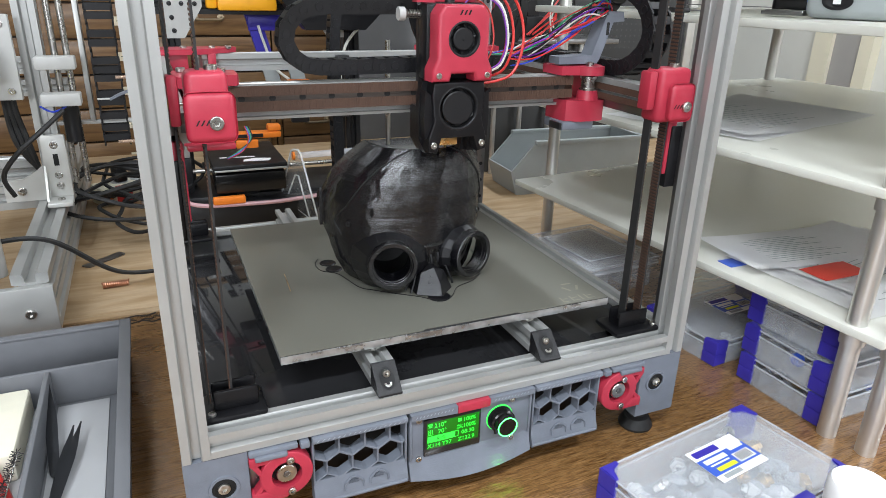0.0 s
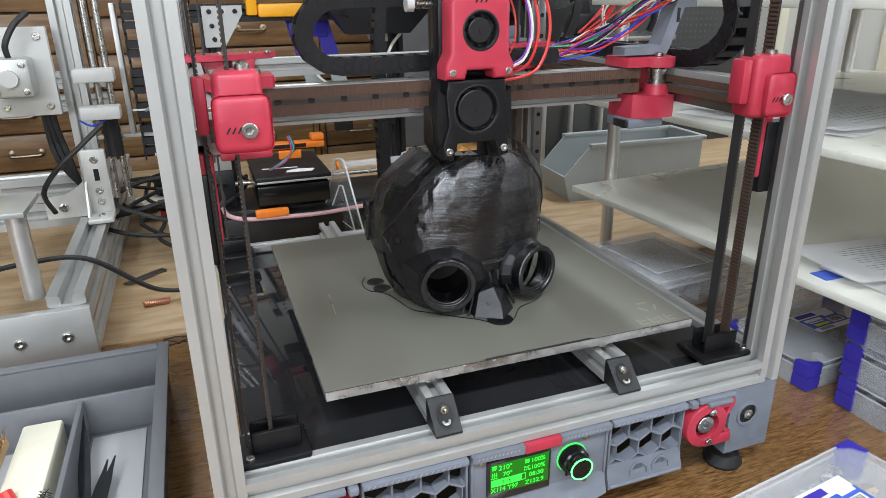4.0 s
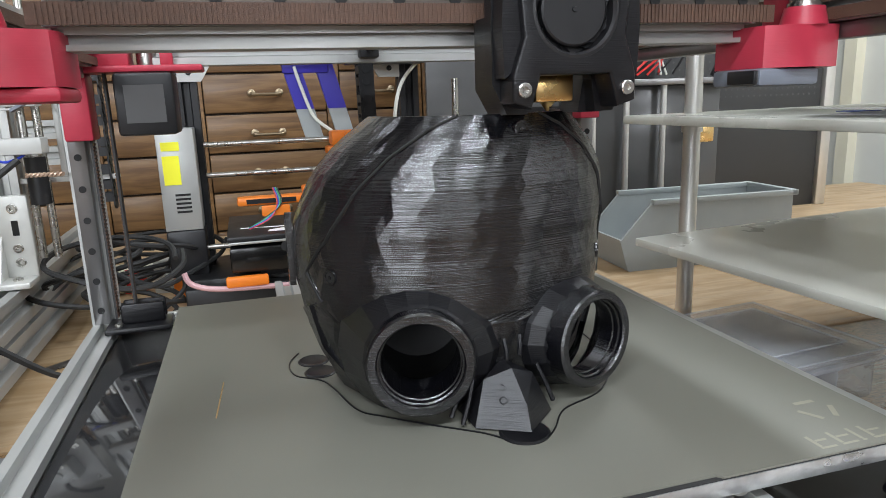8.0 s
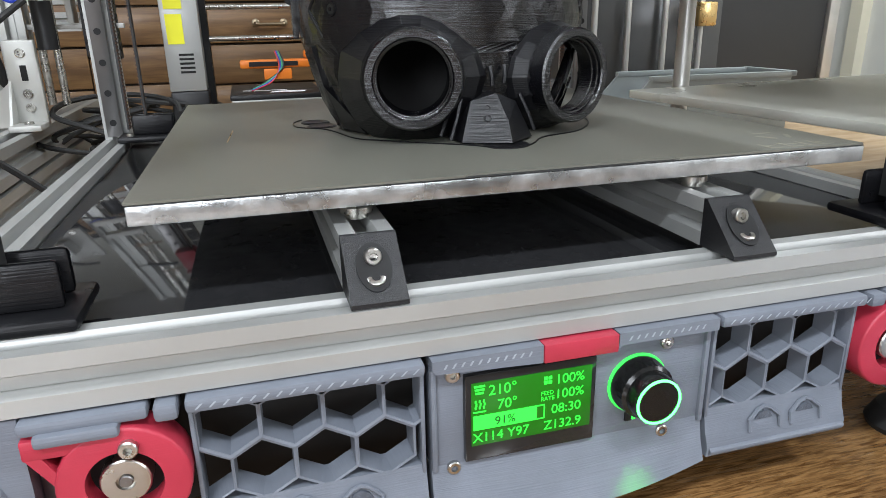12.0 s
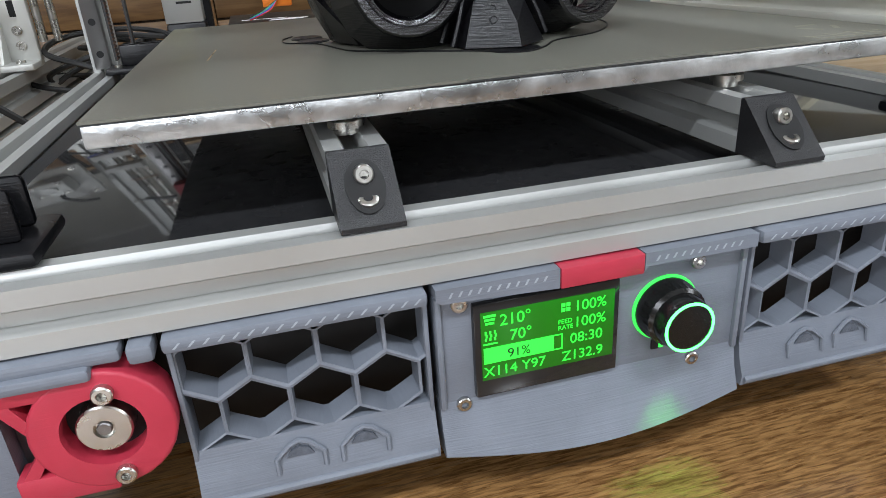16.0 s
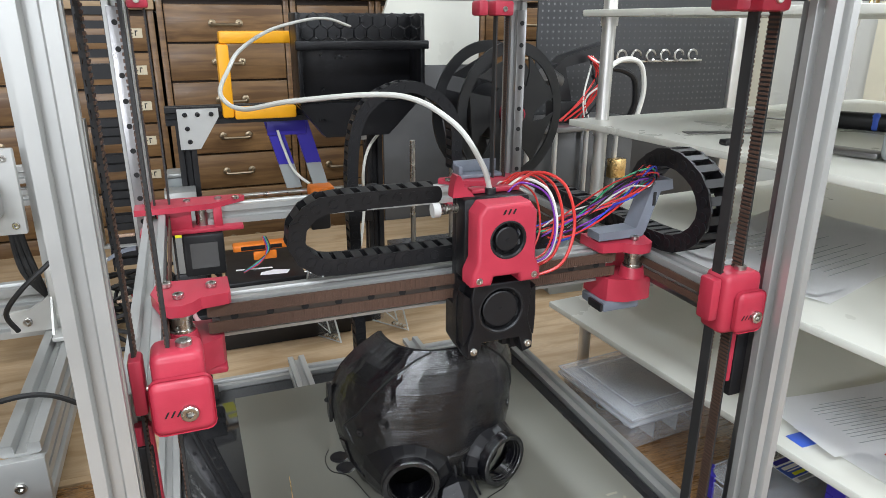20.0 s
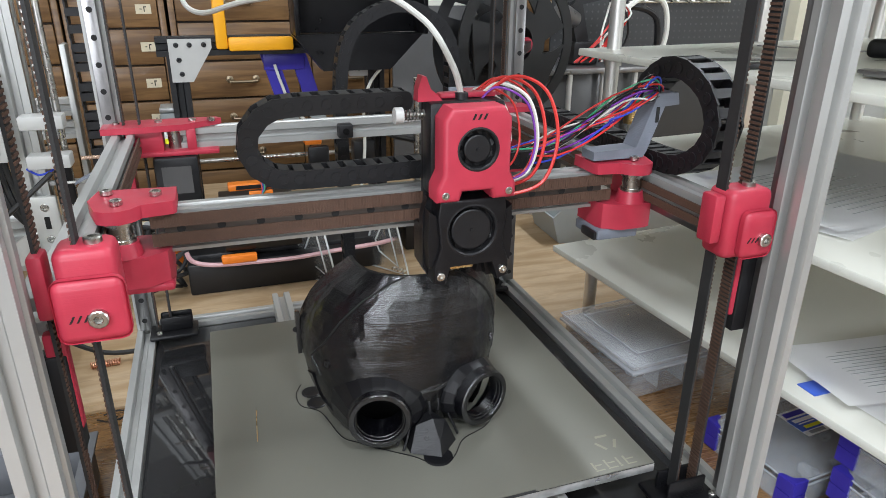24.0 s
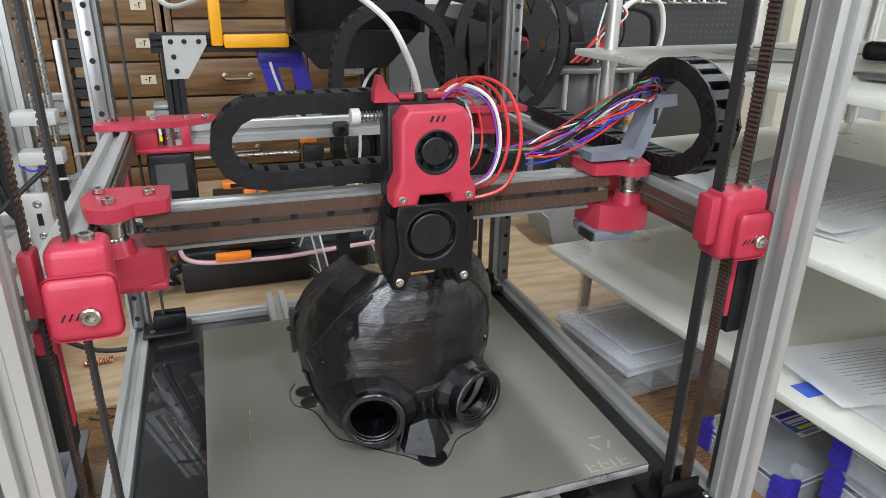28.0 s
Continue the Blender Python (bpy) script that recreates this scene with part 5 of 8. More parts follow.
# wiring loom from the bracket to the tool
rnd = random.Random(4)
for k in range(20):
    mat = ("red_wire", "blue_wire", "black", "purple_wire", "red_wire", "black", "green_wire", "white_wire", "red_wire", "purple_wire")[k % 10]
    o = [rnd.uniform(-0.009, 0.009) for _ in range(9)]
    tube(bm := bmesh.new(), spline([(0.214, 0.055 + o[0], 0.408 + o[1]), (0.198, 0.045 + o[2], 0.412 + o[3]), (0.172, 0.045 + o[4], 0.398 + o[5]), (0.125, 0.055 + o[6], 0.370 + o[7]), (0.085, 0.060, 0.362 + o[8])], 5), 0.0008, 5)
    part("loom_wire", bm, mat, XB)

# ---- tool head ----
TZ = 0.2835
TH = thing("extruder", "red and black printed extruder head with two round fans", "extruder head", (0, 0, 0))
bm = holed_prism([(-0.0235, TZ + 0.063), (0.0235, TZ + 0.063), (0.0250, TZ + 0.052), (0.0228, TZ + 0.030), (0.0278, TZ + 0.015), (0.0278, TZ + 0.004), (0.0195, TZ + 0.0015), (0.0155, TZ + 0.015), (-0.0155, TZ + 0.015), (-0.0195, TZ + 0.0015), (-0.0278, TZ + 0.004), (-0.0278, TZ + 0.015), (-0.0228, TZ + 0.030), (-0.0250, TZ + 0.052)], 0.0, TZ + 0.0405, 0.0192, 0.0, 0.014, 0.0015)
part("fan_duct", bm, "black_print", TH)
for sx in (-1, 1):
    # scooped shoulder beside the fan and the deep cheek behind it
    bm = prism(bmesh.new(), [(sx * 0.0228, TZ + 0.030), (sx * 0.0250, TZ + 0.052), (sx * 0.0300, TZ + 0.056), (sx * 0.0310, TZ + 0.034), (sx * 0.0300, TZ + 0.014), (sx * 0.0275, TZ + 0.016)], "y", 0.0035, 0.0140)
    part("shoulder", bm, "black_print", TH)
bm = prism(bmesh.new(), [(-0.028, TZ + 0.063), (0.028, TZ + 0.063), (0.0315, TZ + 0.050), (0.0315, TZ + 0.012), (0.025, TZ - 0.0005), (0.0165, TZ - 0.0005), (0.014, TZ + 0.017), (-0.014, TZ + 0.017), (-0.0165, TZ - 0.0005), (-0.025, TZ - 0.0005), (-0.0315, TZ + 0.012), (-0.0315, TZ + 0.050)], "y", 0.0142, 0.022)
part("duct_side", bm, "black_print", TH)
for sx in (-1, 1):
    part("duct_leg", prism(bmesh.new(), [(sx * 0.030, TZ + 0.04), (sx * 0.030, TZ + 0.010), (sx * 0.024, TZ - 0.001), (sx * 0.012, TZ - 0.001), (sx * 0.016, TZ + 0.02), (sx * 0.02, TZ + 0.04)], "y", 0.022, 0.040), "black_print", TH)


def fan(cx, cz, r, y, hub, parent, nm="fan"):
    m = Matrix.Translation((cx, y, cz)) @ pose(0, 0, 0, 90)
    f = part(nm, lathe(bmesh.new(), [(r + 0.0012, 0.0), (r + 0.0012, 0.0010), (r, 0.0012), (r - 0.0010, 0.0), (r - 0.0012, -0.005), (0.0001, -0.005)], 40, m), "black", parent, "round black cooling fan")
    part("hub", lathe(bmesh.new(), [(hub, -0.005), (hub, -0.0014), (hub - 0.0008, -0.0008), (0.0012, -0.0008), (0.0010, -0.0003), (0.0001, -0.0003)], 32, m), "chain", f)
    for k in range(9):
        bm = bmesh.new()
        a = 2 * math.pi * k / 9
        vs = [bm.verts.new(m @ Vector((q * math.cos(a + w), q * math.sin(a + w), h))) for q, w, h in ((hub, 0, -0.002), (r - 0.0013, 0.25, -0.002), (r - 0.0013, 0.55, -0.0045), (hub, 0.35, -0.0045))]
        bm.faces.new(vs)
        bmesh.ops.solidify(bm, geom=bm.faces[:], thickness=0.0004)
        part("blade", bm, "black", f)
    return f


fan(0.0, TZ + 0.0405, 0.0180, 0.0012, 0.0145, TH)
bm = holed_prism([(-0.0278, TZ + 0.0640), (-0.012, TZ + 0.0640), (-0.010, TZ + 0.0705), (0.010, TZ + 0.0705), (0.012, TZ + 0.0640), (0.0278, TZ + 0.0640), (0.0278, TZ + 0.074), (0.0235, TZ + 0.083), (0.0235, TZ + 0.118), (0.018, TZ + 0.1255), (-0.018, TZ + 0.1255), (-0.0235, TZ + 0.118), (-0.0235, TZ + 0.083), (-0.0278, TZ + 0.074)], 0.0, TZ + 0.0985, 0.0146, -0.007, 0.012, 0.0032)
part("cowl", bm, "red", TH, "glossy red printed cowl")
bm = lathe(bmesh.new(), [(0.0155, -0.0005), (0.0155, 0.0007), (0.0150, 0.0007)], 40, Matrix.Translation((0, -0.007, TZ + 0.0985)) @ pose(0, 0, 0, 90))
fan(0.0, TZ + 0.0985, 0.0134, -0.0060, 0.0092, TH)
bm = bmesh.new()
for k in range(3):
    prism(bm, [(-0.005 + k * 0.0038, TZ + 0.1178), (-0.0036 + k * 0.0038, TZ + 0.1178), (-0.0018 + k * 0.0038, TZ + 0.1215), (-0.0032 + k * 0.0038, TZ + 0.1215)], "y", -0.0074, -0.0068)
part("stripe_mark", bm, "dark", TH)
for sx in (-1, 1):
    part("duct_screw", bolt(bmesh.new(), (sx * 0.0231, 0.0, TZ + 0.0092), (0, -1, 0), 0.003, 0.0018), "steel", TH)
    part("cowl_screw", bolt(bmesh.new(), (sx * 0.0223, -0.007, TZ + 0.0693), (0, -1, 0), 0.0026, 0.0008), "steel", TH)
part("mid_block", box(bmesh.new(), -0.0268, 0.0268, 0.0122, 0.031, TZ + 0.0635, TZ + 0.1262, 0.003), "black_print", TH)
part("back_block", box(bmesh.new(), -0.024, 0.024, 0.0312, 0.044, TZ + 0.02, TZ + 0.124, 0.002), "black", TH)
part("carriage", box(bmesh.new(), -0.022, 0.022, 0.0225, 0.0385, TZ + 0.03, TZ + 0.0633, 0.002), "black", TH)
part("latch", prism(bmesh.new(), [(-0.033, TZ + 0.1262), (-0.016, TZ + 0.1262), (-0.019, TZ + 0.1300), (-0.024, TZ + 0.1340), (-0.027, TZ + 0.1420), (-0.030, TZ + 0.1425), (-0.0325, TZ + 0.1340)], "y", 0.019, 0.029), "red", TH, "red printed extruder latch")
part("latch_bar", box(bmesh.new(), -0.0158, 0.0240, 0.024, 0.034, TZ + 0.1264, TZ + 0.1300, 0.0012), "red", TH)
part("rear_plate", prism(bmesh.new(), [(0.004, 0.0345), (0.022, 0.0345), (0.040, 0.048), (0.040, 0.060), (0.012, 0.060)], "z", TZ + 0.1240, TZ + 0.1275), "red", TH, "red printed back plate")
part("feed_collar", lathe(bmesh.new(), [(0.0045, 0.0), (0.0045, 0.004), (0.0028, 0.0045), (0.0028, 0.0)], 16, Matrix.Translation((-0.001, 0.024, TZ + 0.1262))), "black", TH)
bm = cyl(bmesh.new(), (-0.0265, 0.024, TZ + 0.117), (-0.046, 0.024, TZ + 0.117), 0.0018)
sp = part("tension_screw", bm, "steel", TH, "sprung thumb screw")
bm = cyl(bmesh.new(), (-0.042, 0.024, TZ + 0.117), (-0.0475, 0.024, TZ + 0.117), 0.0055, seg=20)
part("thumb_head", bm, "white", sp)
tube(bm := bmesh.new(), [(-0.027 - 0.0145 * k / 40, 0.024 + 0.0034 * math.cos(k * 0.95), TZ + 0.117 + 0.0034 * math.sin(k * 0.95)) for k in range(41)], 0.0005, 4)
part("spring", bm, "steel", sp)
part("heater_block", box(bmesh.new(), -0.009, 0.009, 0.020, 0.036, TZ + 0.004, TZ + 0.016, 0.001), "brass", TH, "golden heater block")
part("nozzle", cyl(bmesh.new(), (0, 0.028, TZ + 0.004), (0, 0.028, TZ), 0.0035, 0.0006, 12), "brass", TH, "brass nozzle")
for k, (mat, rr) in enumerate((("white_wire", 0.0014), ("red_wire", 0.0014), ("red_wire", 0.0014), ("red_wire", 0.0009), ("white_wire", 0.0009), ("red_wire", 0.001), ("purple_wire", 0.0009))):
    f, sw = (0.78, 1.0, 1.12, 0.55, 0.42, 0.90, 0.66)[k], (0.0, 0.006, -0.004, 0.010, 0.014, 0.012, -0.006)[k]
    tube(bm := bmesh.new(), spline([(0.012, 0.030 + sw, TZ + 0.124), (0.026 * f + 0.006, 0.026 + sw, TZ + 0.124 + 0.014 * f), (0.020 + 0.034 * f, 0.020 + sw, TZ + 0.114 + 0.014 * f), (0.022 + 0.040 * f, 0.016 + sw, TZ + 0.098), (0.022 + 0.030 * f, 0.014 + sw, TZ + 0.092 - 0.022 * f), (0.026, 0.016 + sw, TZ + 0.086 - 0.024 * f)], 8), rr * 0.9, 6)
    part("wire", bm, mat, TH)


# ---- drag chains ----
def chain_link(parent, p, d, side, w=0.018, h=0.013, pitch=0.0125):
    """One chain link at p, along d, with its width along side."""
    d, side = Vector(d).normalized(), Vector(side).normalized()
    up = side.cross(d)
    m = Matrix((d, side, up)).transposed().to_4x4()
    m.translation = Vector(p)
    key = (w, h, pitch)
    if key not in LINKS:
        bm = bmesh.new()
        for s in (-1, 1):
            rim = []
            for e, a0 in ((pitch * 0.5, -80), (-pitch * 0.62, 100)):
                rim += [(e + h * 0.30 * math.cos(radians(a0 + 32 * q)), h / 2 * math.sin(radians(a0 + 32 * q)) / math.sin(radians(80))) for q in range(6)]
            loops = [[bm.verts.new((u, s * (w / 2 + 0.0006 * u / pitch) + o, v)) for u, v in rim] for o in (-0.0009, 0.0009)]
            bm.faces.new(loops[0])
            bm.faces.new(loops[1][::-1])
            for q in range(len(rim)):
                bm.faces.new((loops[0][q], loops[1][q], loops[1][(q + 1) % len(rim)], loops[0][(q + 1) % len(rim)]))
            lathe(bm, [(h * 0.30, 0), (h * 0.30, 0.0011), (h * 0.22, 0.0011), (h * 0.22, 0.0006), (0.0001, 0.0006)], 14, Matrix.Translation((0, s * (w / 2 + 0.0008), 0)) @ pose(0, 0, 0, -90 * s))
        for z in (h / 2 - 0.0009, -h / 2 + 0.0009):
            box(bm, -pitch * 0.3, pitch * 0.28, -w / 2, w / 2, z - 0.0009, z + 0.0009)
        bmesh.ops.recalc_face_normals(bm, faces=bm.faces)
        LINKS[key] = mesh_object("chain_link", bm, "chain")
    ob = new("chain_link", LINKS[key])
    ob.parent = parent
    ob.matrix_basis = WORLD[parent.name].inverted() @ m
    return ob


LINKS = {}


def chain(name, label, pts, side, pitch=0.0125, w=0.018, h=0.013, at=(0, 0, 0)):
    c = thing(name, label, "drag chain", at)
    path = spline(pts, 24)
    acc, last = 0.0, path[0]
    for a, b in zip(path, path[1:]):
        acc += (b - a).length
        if acc >= pitch:
            acc -= pitch
            chain_link(c, b, b - a, side, w, h, pitch)
    return c


XC = chain("cable_chain", "black drag chain looping over the cross beam", [(0.12, 0.062, 0.356), (0.04, 0.062, 0.356), (-0.02, 0.062, 0.355), (-0.072, 0.062, 0.355), (-0.090, 0.062, 0.360), (-0.100, 0.062, 0.372), (-0.100, 0.062, 0.386), (-0.091, 0.062, 0.398), (-0.074, 0.062, 0.404), (-0.02, 0.062, 0.405), (0.005, 0.062, 0.405)], (0, 1, 0))
YC = chain("cable_chain", "black drag chain curling beside the gantry", [(0.217, 0.36, 0.3505), (0.217, 0.20, 0.3505), (0.217, 0.145, 0.3505), (0.218, 0.115, 0.354), (0.219, 0.094, 0.368), (0.220, 0.087, 0.388), (0.219, 0.096, 0.409), (0.218, 0.118, 0.422), (0.217, 0.142, 0.423), (0.216, 0.162, 0.411), (0.215, 0.172, 0.396)], (1, 0, 0), w=0.020, h=0.015)

# white feed tube, held at its far end
TUBE_FAR = Vector((0.10, 0.80, 0.524))
TIP = Vector((0.0414 - 0.001, 0.1016 + 0.024, TZ + 0.127))
FT = thing("feed_tube", "white bowden feed tube curving down into the extruder head", "feed tube", tuple(TUBE_FAR))
tube(bm := bmesh.new(), spline([TIP, TIP + Vector((-0.006, 0.004, 0.022)), (0.023, 0.16, 0.459), (-0.009, 0.20, 0.476), (-0.08, 0.26, 0.468),
                                 (-0.118, 0.32, 0.456), (-0.133, 0.36, 0.466), (-0.120, 0.42, 0.484), (-0.102, 0.46, 0.503), (-0.046, 0.60, 0.523), (0.04, 0.73, 0.536), TUBE_FAR], 10), 0.0022, 8)
part("tube", bm, "tube_white", FT)

# ---- rack at the side ----
RK = thing("shelf_rack", "white laminate shelf rack on satin aluminium posts", "shelf rack", (0.345, 0.53, 0.0), turn=4.9)
for z, ox in ((0.128, -0.026), (0.264, -0.025), (0.398, 0.012), (0.548, 0.024)):
    part("shelf", box(bmesh.new(), ox, ox + 0.66, -0.63 if z < 0.5 else -0.55, 0.005 if z > 0.2 else -0.025, z - 0.009, z, 0.0015), "white_board", RK, local=True)
for px, py in ((0.052, -0.02), (-0.012, -0.595), (-0.006, -0.632), (0.58, -0.015), (0.58, -0.60)):
    part("post", cyl(bmesh.new(), (px, py, 0.0), (px, py, 0.60), 0.0095, seg=20), "pipe", RK, local=True)
    for z in (0.119, 0.255, 0.389, 0.539):
        part("collar", cyl(bmesh.new(), (px, py, z - 0.012), (px, py, z - 0.0002), 0.0118, seg=20), "pipe", RK, local=True)


def sheet_of_paper(cx, cy, z, w, h, turn, curl=0.004):
    p = thing("paper_sheet", "white paper sheet with printed drawing lines", "paper", (cx, cy, z), group="papers", turn=turn)
    bm = bmesh.new()
    n = 8
    g = [[bm.verts.new((w * (i / n - 0.5), h * (j / n - 0.5), curl * (abs(i / n - 0.5) * 2) ** 3 + 0.0004)) for j in range(n + 1)] for i in range(n + 1)]
    for i in range(n):
        for j in range(n):
            bm.faces.new((g[i][j], g[i + 1][j], g[i + 1][j + 1], g[i][j + 1]))
    bmesh.ops.solidify(bm, geom=bm.faces[:], thickness=0.0003)
    part("sheet", bm, "paper", p, local=True)
    for k in range(14):
        y = h * (-0.36 + 0.05 * k)
        part("print_line", box(bmesh.new(), -w * 0.30 + 0.02 * (k % 4 == 1), w * (0.02 + 0.07 * (k * 5 % 7) * 0.6), y, y + 0.0009, 0.0008, 0.0010), "bin", p, local=True)
    return p


solid("folder", box(bmesh.new(), 0.374, 0.47, 0.086, 0.107, 0.1282, 0.1290, 0.0002), "blue_label", "thin blue folder under the papers", "folder")
sheet_of_paper(0.525, 0.030, 0.1294, 0.26, 0.18, 3, 0.0015)
sheet_of_paper(0.482, 0.094, 0.1365, 0.205, 0.105, -6, 0.003)
sheet_of_paper(0.53, 0.060, 0.1332, 0.225, 0.155, 10, 0.001)
sheet_of_paper(0.52, 0.262, 0.2645, 0.297, 0.21, 18, 0.002)
sheet_of_paper(0.535, 0.258, 0.2675, 0.297, 0.21, 10, 0.004)


def organiser(at, turn, w=0.205, d=0.135, h=0.036, group="", label="clear plastic organiser case with dark blue corner latches", n_screw=0, seed=1, tag=True):
    o = thing("organiser_case", label, "storage case", at, group=group, turn=turn)
    t = 0.0016
    part("case_floor", box(bmesh.new(), -w / 2 + t, w / 2 - t, -d / 2 + t, d / 2 - t, 0.0, t, 0.0006), "case_clear", o, local=True)
    for x0, x1, y0, y1 in ((-w / 2, w / 2, -d / 2, -d / 2 + t), (-w / 2, w / 2, d / 2 - t, d / 2), (-w / 2, -w / 2 + t, -d / 2 + t, d / 2 - t), (w / 2 - t, w / 2, -d / 2 + t, d / 2 - t)):
        part("case_wall", box(bmesh.new(), x0, x1, y0, y1, 0.0, h * 0.78, 0.0006), "case_clear", o, local=True)
    part("lid", box(bmesh.new(), -w / 2 - 0.0008, w / 2 + 0.0008, -d / 2 - 0.0008, d / 2 + 0.0008, h - t, h, 0.0007), "case_clear", o, "milky clear lid", local=True)
    rim = [(-w / 2, -d / 2), (w / 2, -d / 2), (w / 2, d / 2), (-w / 2, d / 2)]
    for z in (h * 0.76, h - 0.001):
        part("lid_rim", tube(bmesh.new(), [(x, y, z) for x, y in rim], 0.0012, 6, True), "frost", o, local=True)
    corner = [(-0.002, -0.002), (0.024, -0.002), (0.0235, 0.0035), (0.017, 0.0065), (0.0115, 0.0085), (0.0085, 0.0115), (0.0065, 0.017), (0.0035, 0.0235), (-0.002, 0.024)]
    for sx in (-1, 1):
        for sy in (-1, 1):
            for z0, z1, nm in ((h * 0.06, h * 0.54, "latch_base"), (h * 0.56, h + 0.0012, "latch")):
                bm = prism(bmesh.new(), [(sx * (w / 2 - u), sy * (d / 2 - v)) for u, v in ((0.74 * u, 0.74 * v) for u, v in corner)], "z", z0, z1)
                bmesh.ops.recalc_face_normals(bm, faces=bm.faces)
                bmesh.ops.bevel(bm, geom=[e for e in bm.edges if abs(e.verts[0].co.z - e.verts[1].co.z) < 1e-5 and e.verts[0].co.z > z1 - 1e-5], offset=0.0010, segments=2, affect="EDGES")
                part(nm, bm, "blue", o, "dark blue corner latch", local=True)
    part("front_latch", box(bmesh.new(), w * 0.13 - 0.011, w * 0.13 + 0.011, -d / 2 - 0.0035, -d / 2 + 0.006, h * 0.3, h + 0.0012, 0.0016), "blue", o, "dark blue front latch", local=True)
    part("latch_finger", box(bmesh.new(), w * 0.13 - 0.007, w * 0.13 + 0.007, -d / 2 - 0.0045, -d / 2 - 0.0036, h * 0.4, h * 0.6, 0.0003), "blue", o, local=True)
    r = random.Random(seed)
    for k in range(3):
        y = -d / 2 + d * (k + 1) / 4
        part("divider", box(bmesh.new(), -w / 2 + 0.003, w / 2 - 0.003, y - 0.0005, y + 0.0005, t, h * 0.74), "case_clear", o, local=True)
        for j in range(3 + k % 2):
            x = -w / 2 + w * (j + 1) / (4 + k % 2)
            part("divider", box(bmesh.new(), x - 0.0005, x + 0.0005, y - d / 4 + 0.002, y - 0.001, t, h * 0.74), "case_clear", o, local=True)
    for k in range(n_screw):
        x, y, a = r.uniform(-w * 0.42, w * 0.42), r.uniform(-d * 0.40, d * 0.40), r.uniform(0, 6.3)
        lean = Vector((math.cos(a), math.sin(a), r.uniform(-0.1, 0.8))).normalized()
        z = r.uniform(0.013, min(0.022, h * 0.62))
        m = Matrix.Translation((x, y, z)) @ lean.to_track_quat("Z", "Y").to_matrix().to_4x4()
        q = r.uniform(0.0052, 0.0080)
        mt = ("frost", "white_part", "frost", "steel", "white_part", "frost", "brass")[k % 7] if tag else ("brass", "steel", "brass", "blue_label", "steel")[k % 5]
        if k % 4 == 3:
            prof = [(q * 0.45, -0.0012), (q * 1.25, -0.0012), (q * 1.25, 0.0012), (q * 0.45, 0.0012), (q * 0.45, -0.0012)]
        else:
            prof = [(q * 0.35, -0.007), (q * 0.75, -0.007), (q * 0.78, -0.001), (q, -0.001), (q, 0.0035), (q * 0.62, 0.004), (q * 0.60, 0.0075), (q * 0.33, 0.0075), (q * 0.35, -0.007)]
        part("fitting", lathe(bmesh.new(), prof, (6, 12)[k % 2], m), mt, o, local=True)
    if tag:
        lx, ly = 0.013, 0.011
        lb = part("label", box(bmesh.new(), lx - 0.031, lx + 0.031, ly - 0.021, ly + 0.021, h + 0.0003, h + 0.0006), "paper", o, "blue and white product label", local=True)
        for bx0, bx1, by0, by1, top, mt in ((-0.031, 0.031, -0.013, 0.008, 1, "blue_label"), (-0.027, 0.004, 0.011, 0.018, 1, "blue"), (-0.026, 0.002, 0.0005, 0.0055, 2, "paper"), (-0.024, 0.0, -0.003, -0.0015, 2, "paper"),
                                             (-0.022, 0.002, -0.0105, -0.006, 2, "yellow_tag"), (-0.024, -0.002, -0.019, -0.0145, 1, "bin"), (0.006, 0.027, -0.011, 0.0, 2, "paper"), (0.010, 0.028, 0.004, 0.014, 2, "paper")):
            part("label_bar", box(bmesh.new(), lx + bx0, lx + bx1, ly + by0, ly + by1, h + 0.0003 + 0.0003 * top, h + 0.0006 + 0.0003 * top), mt, o, local=True)
        for kb in range(9):
            part("label_bar", box(bmesh.new(), lx + 0.0075 + 0.002 * kb, lx + 0.0083 + 0.002 * kb, ly - 0.010, ly - 0.001, h + 0.0013, h + 0.0015), "dark", o, local=True)
    return o


organiser((0.207, -0.098, 0.0), 8, 0.192, 0.112, 0.034, n_screw=52, seed=3, label="frosted storage case of pipe fittings with blue corner latches and label")
organiser((0.459, 0.145, 0.0), 5, 0.19, 0.114, 0.032, n_screw=10, seed=4, group="stacked cases")
for k in range(3):
    organiser(((0.477, 0.001), (0.478, 0.002), (0.487, 0.013))[k] + (0.0355 * k,), (1, 0, 3)[k], 0.19, 0.106, 0.034, n_screw=(16, 14, 0)[k], seed=6 + k, group="stacked cases", tag=False)

# clear box under the rack
CB = thing("clear_box", "clear plastic lidded box with wire inside", "storage box", (0.385, 0.37, 0.0), turn=5)
part("tub", box(bmesh.new(), -0.065, 0.065, -0.075, 0.075, 0.0, 0.043, 0.005), "thin_clear", CB, local=True)
part("lid", box(bmesh.new(), -0.069, 0.069, -0.079, 0.079, 0.0435, 0.050, 0.003), "thin_clear", CB, local=True)
part("lid_panel", box(bmesh.new(), -0.045, 0.045, -0.055, 0.055, 0.0502, 0.0525, 0.002), "thin_clear", CB, local=True)

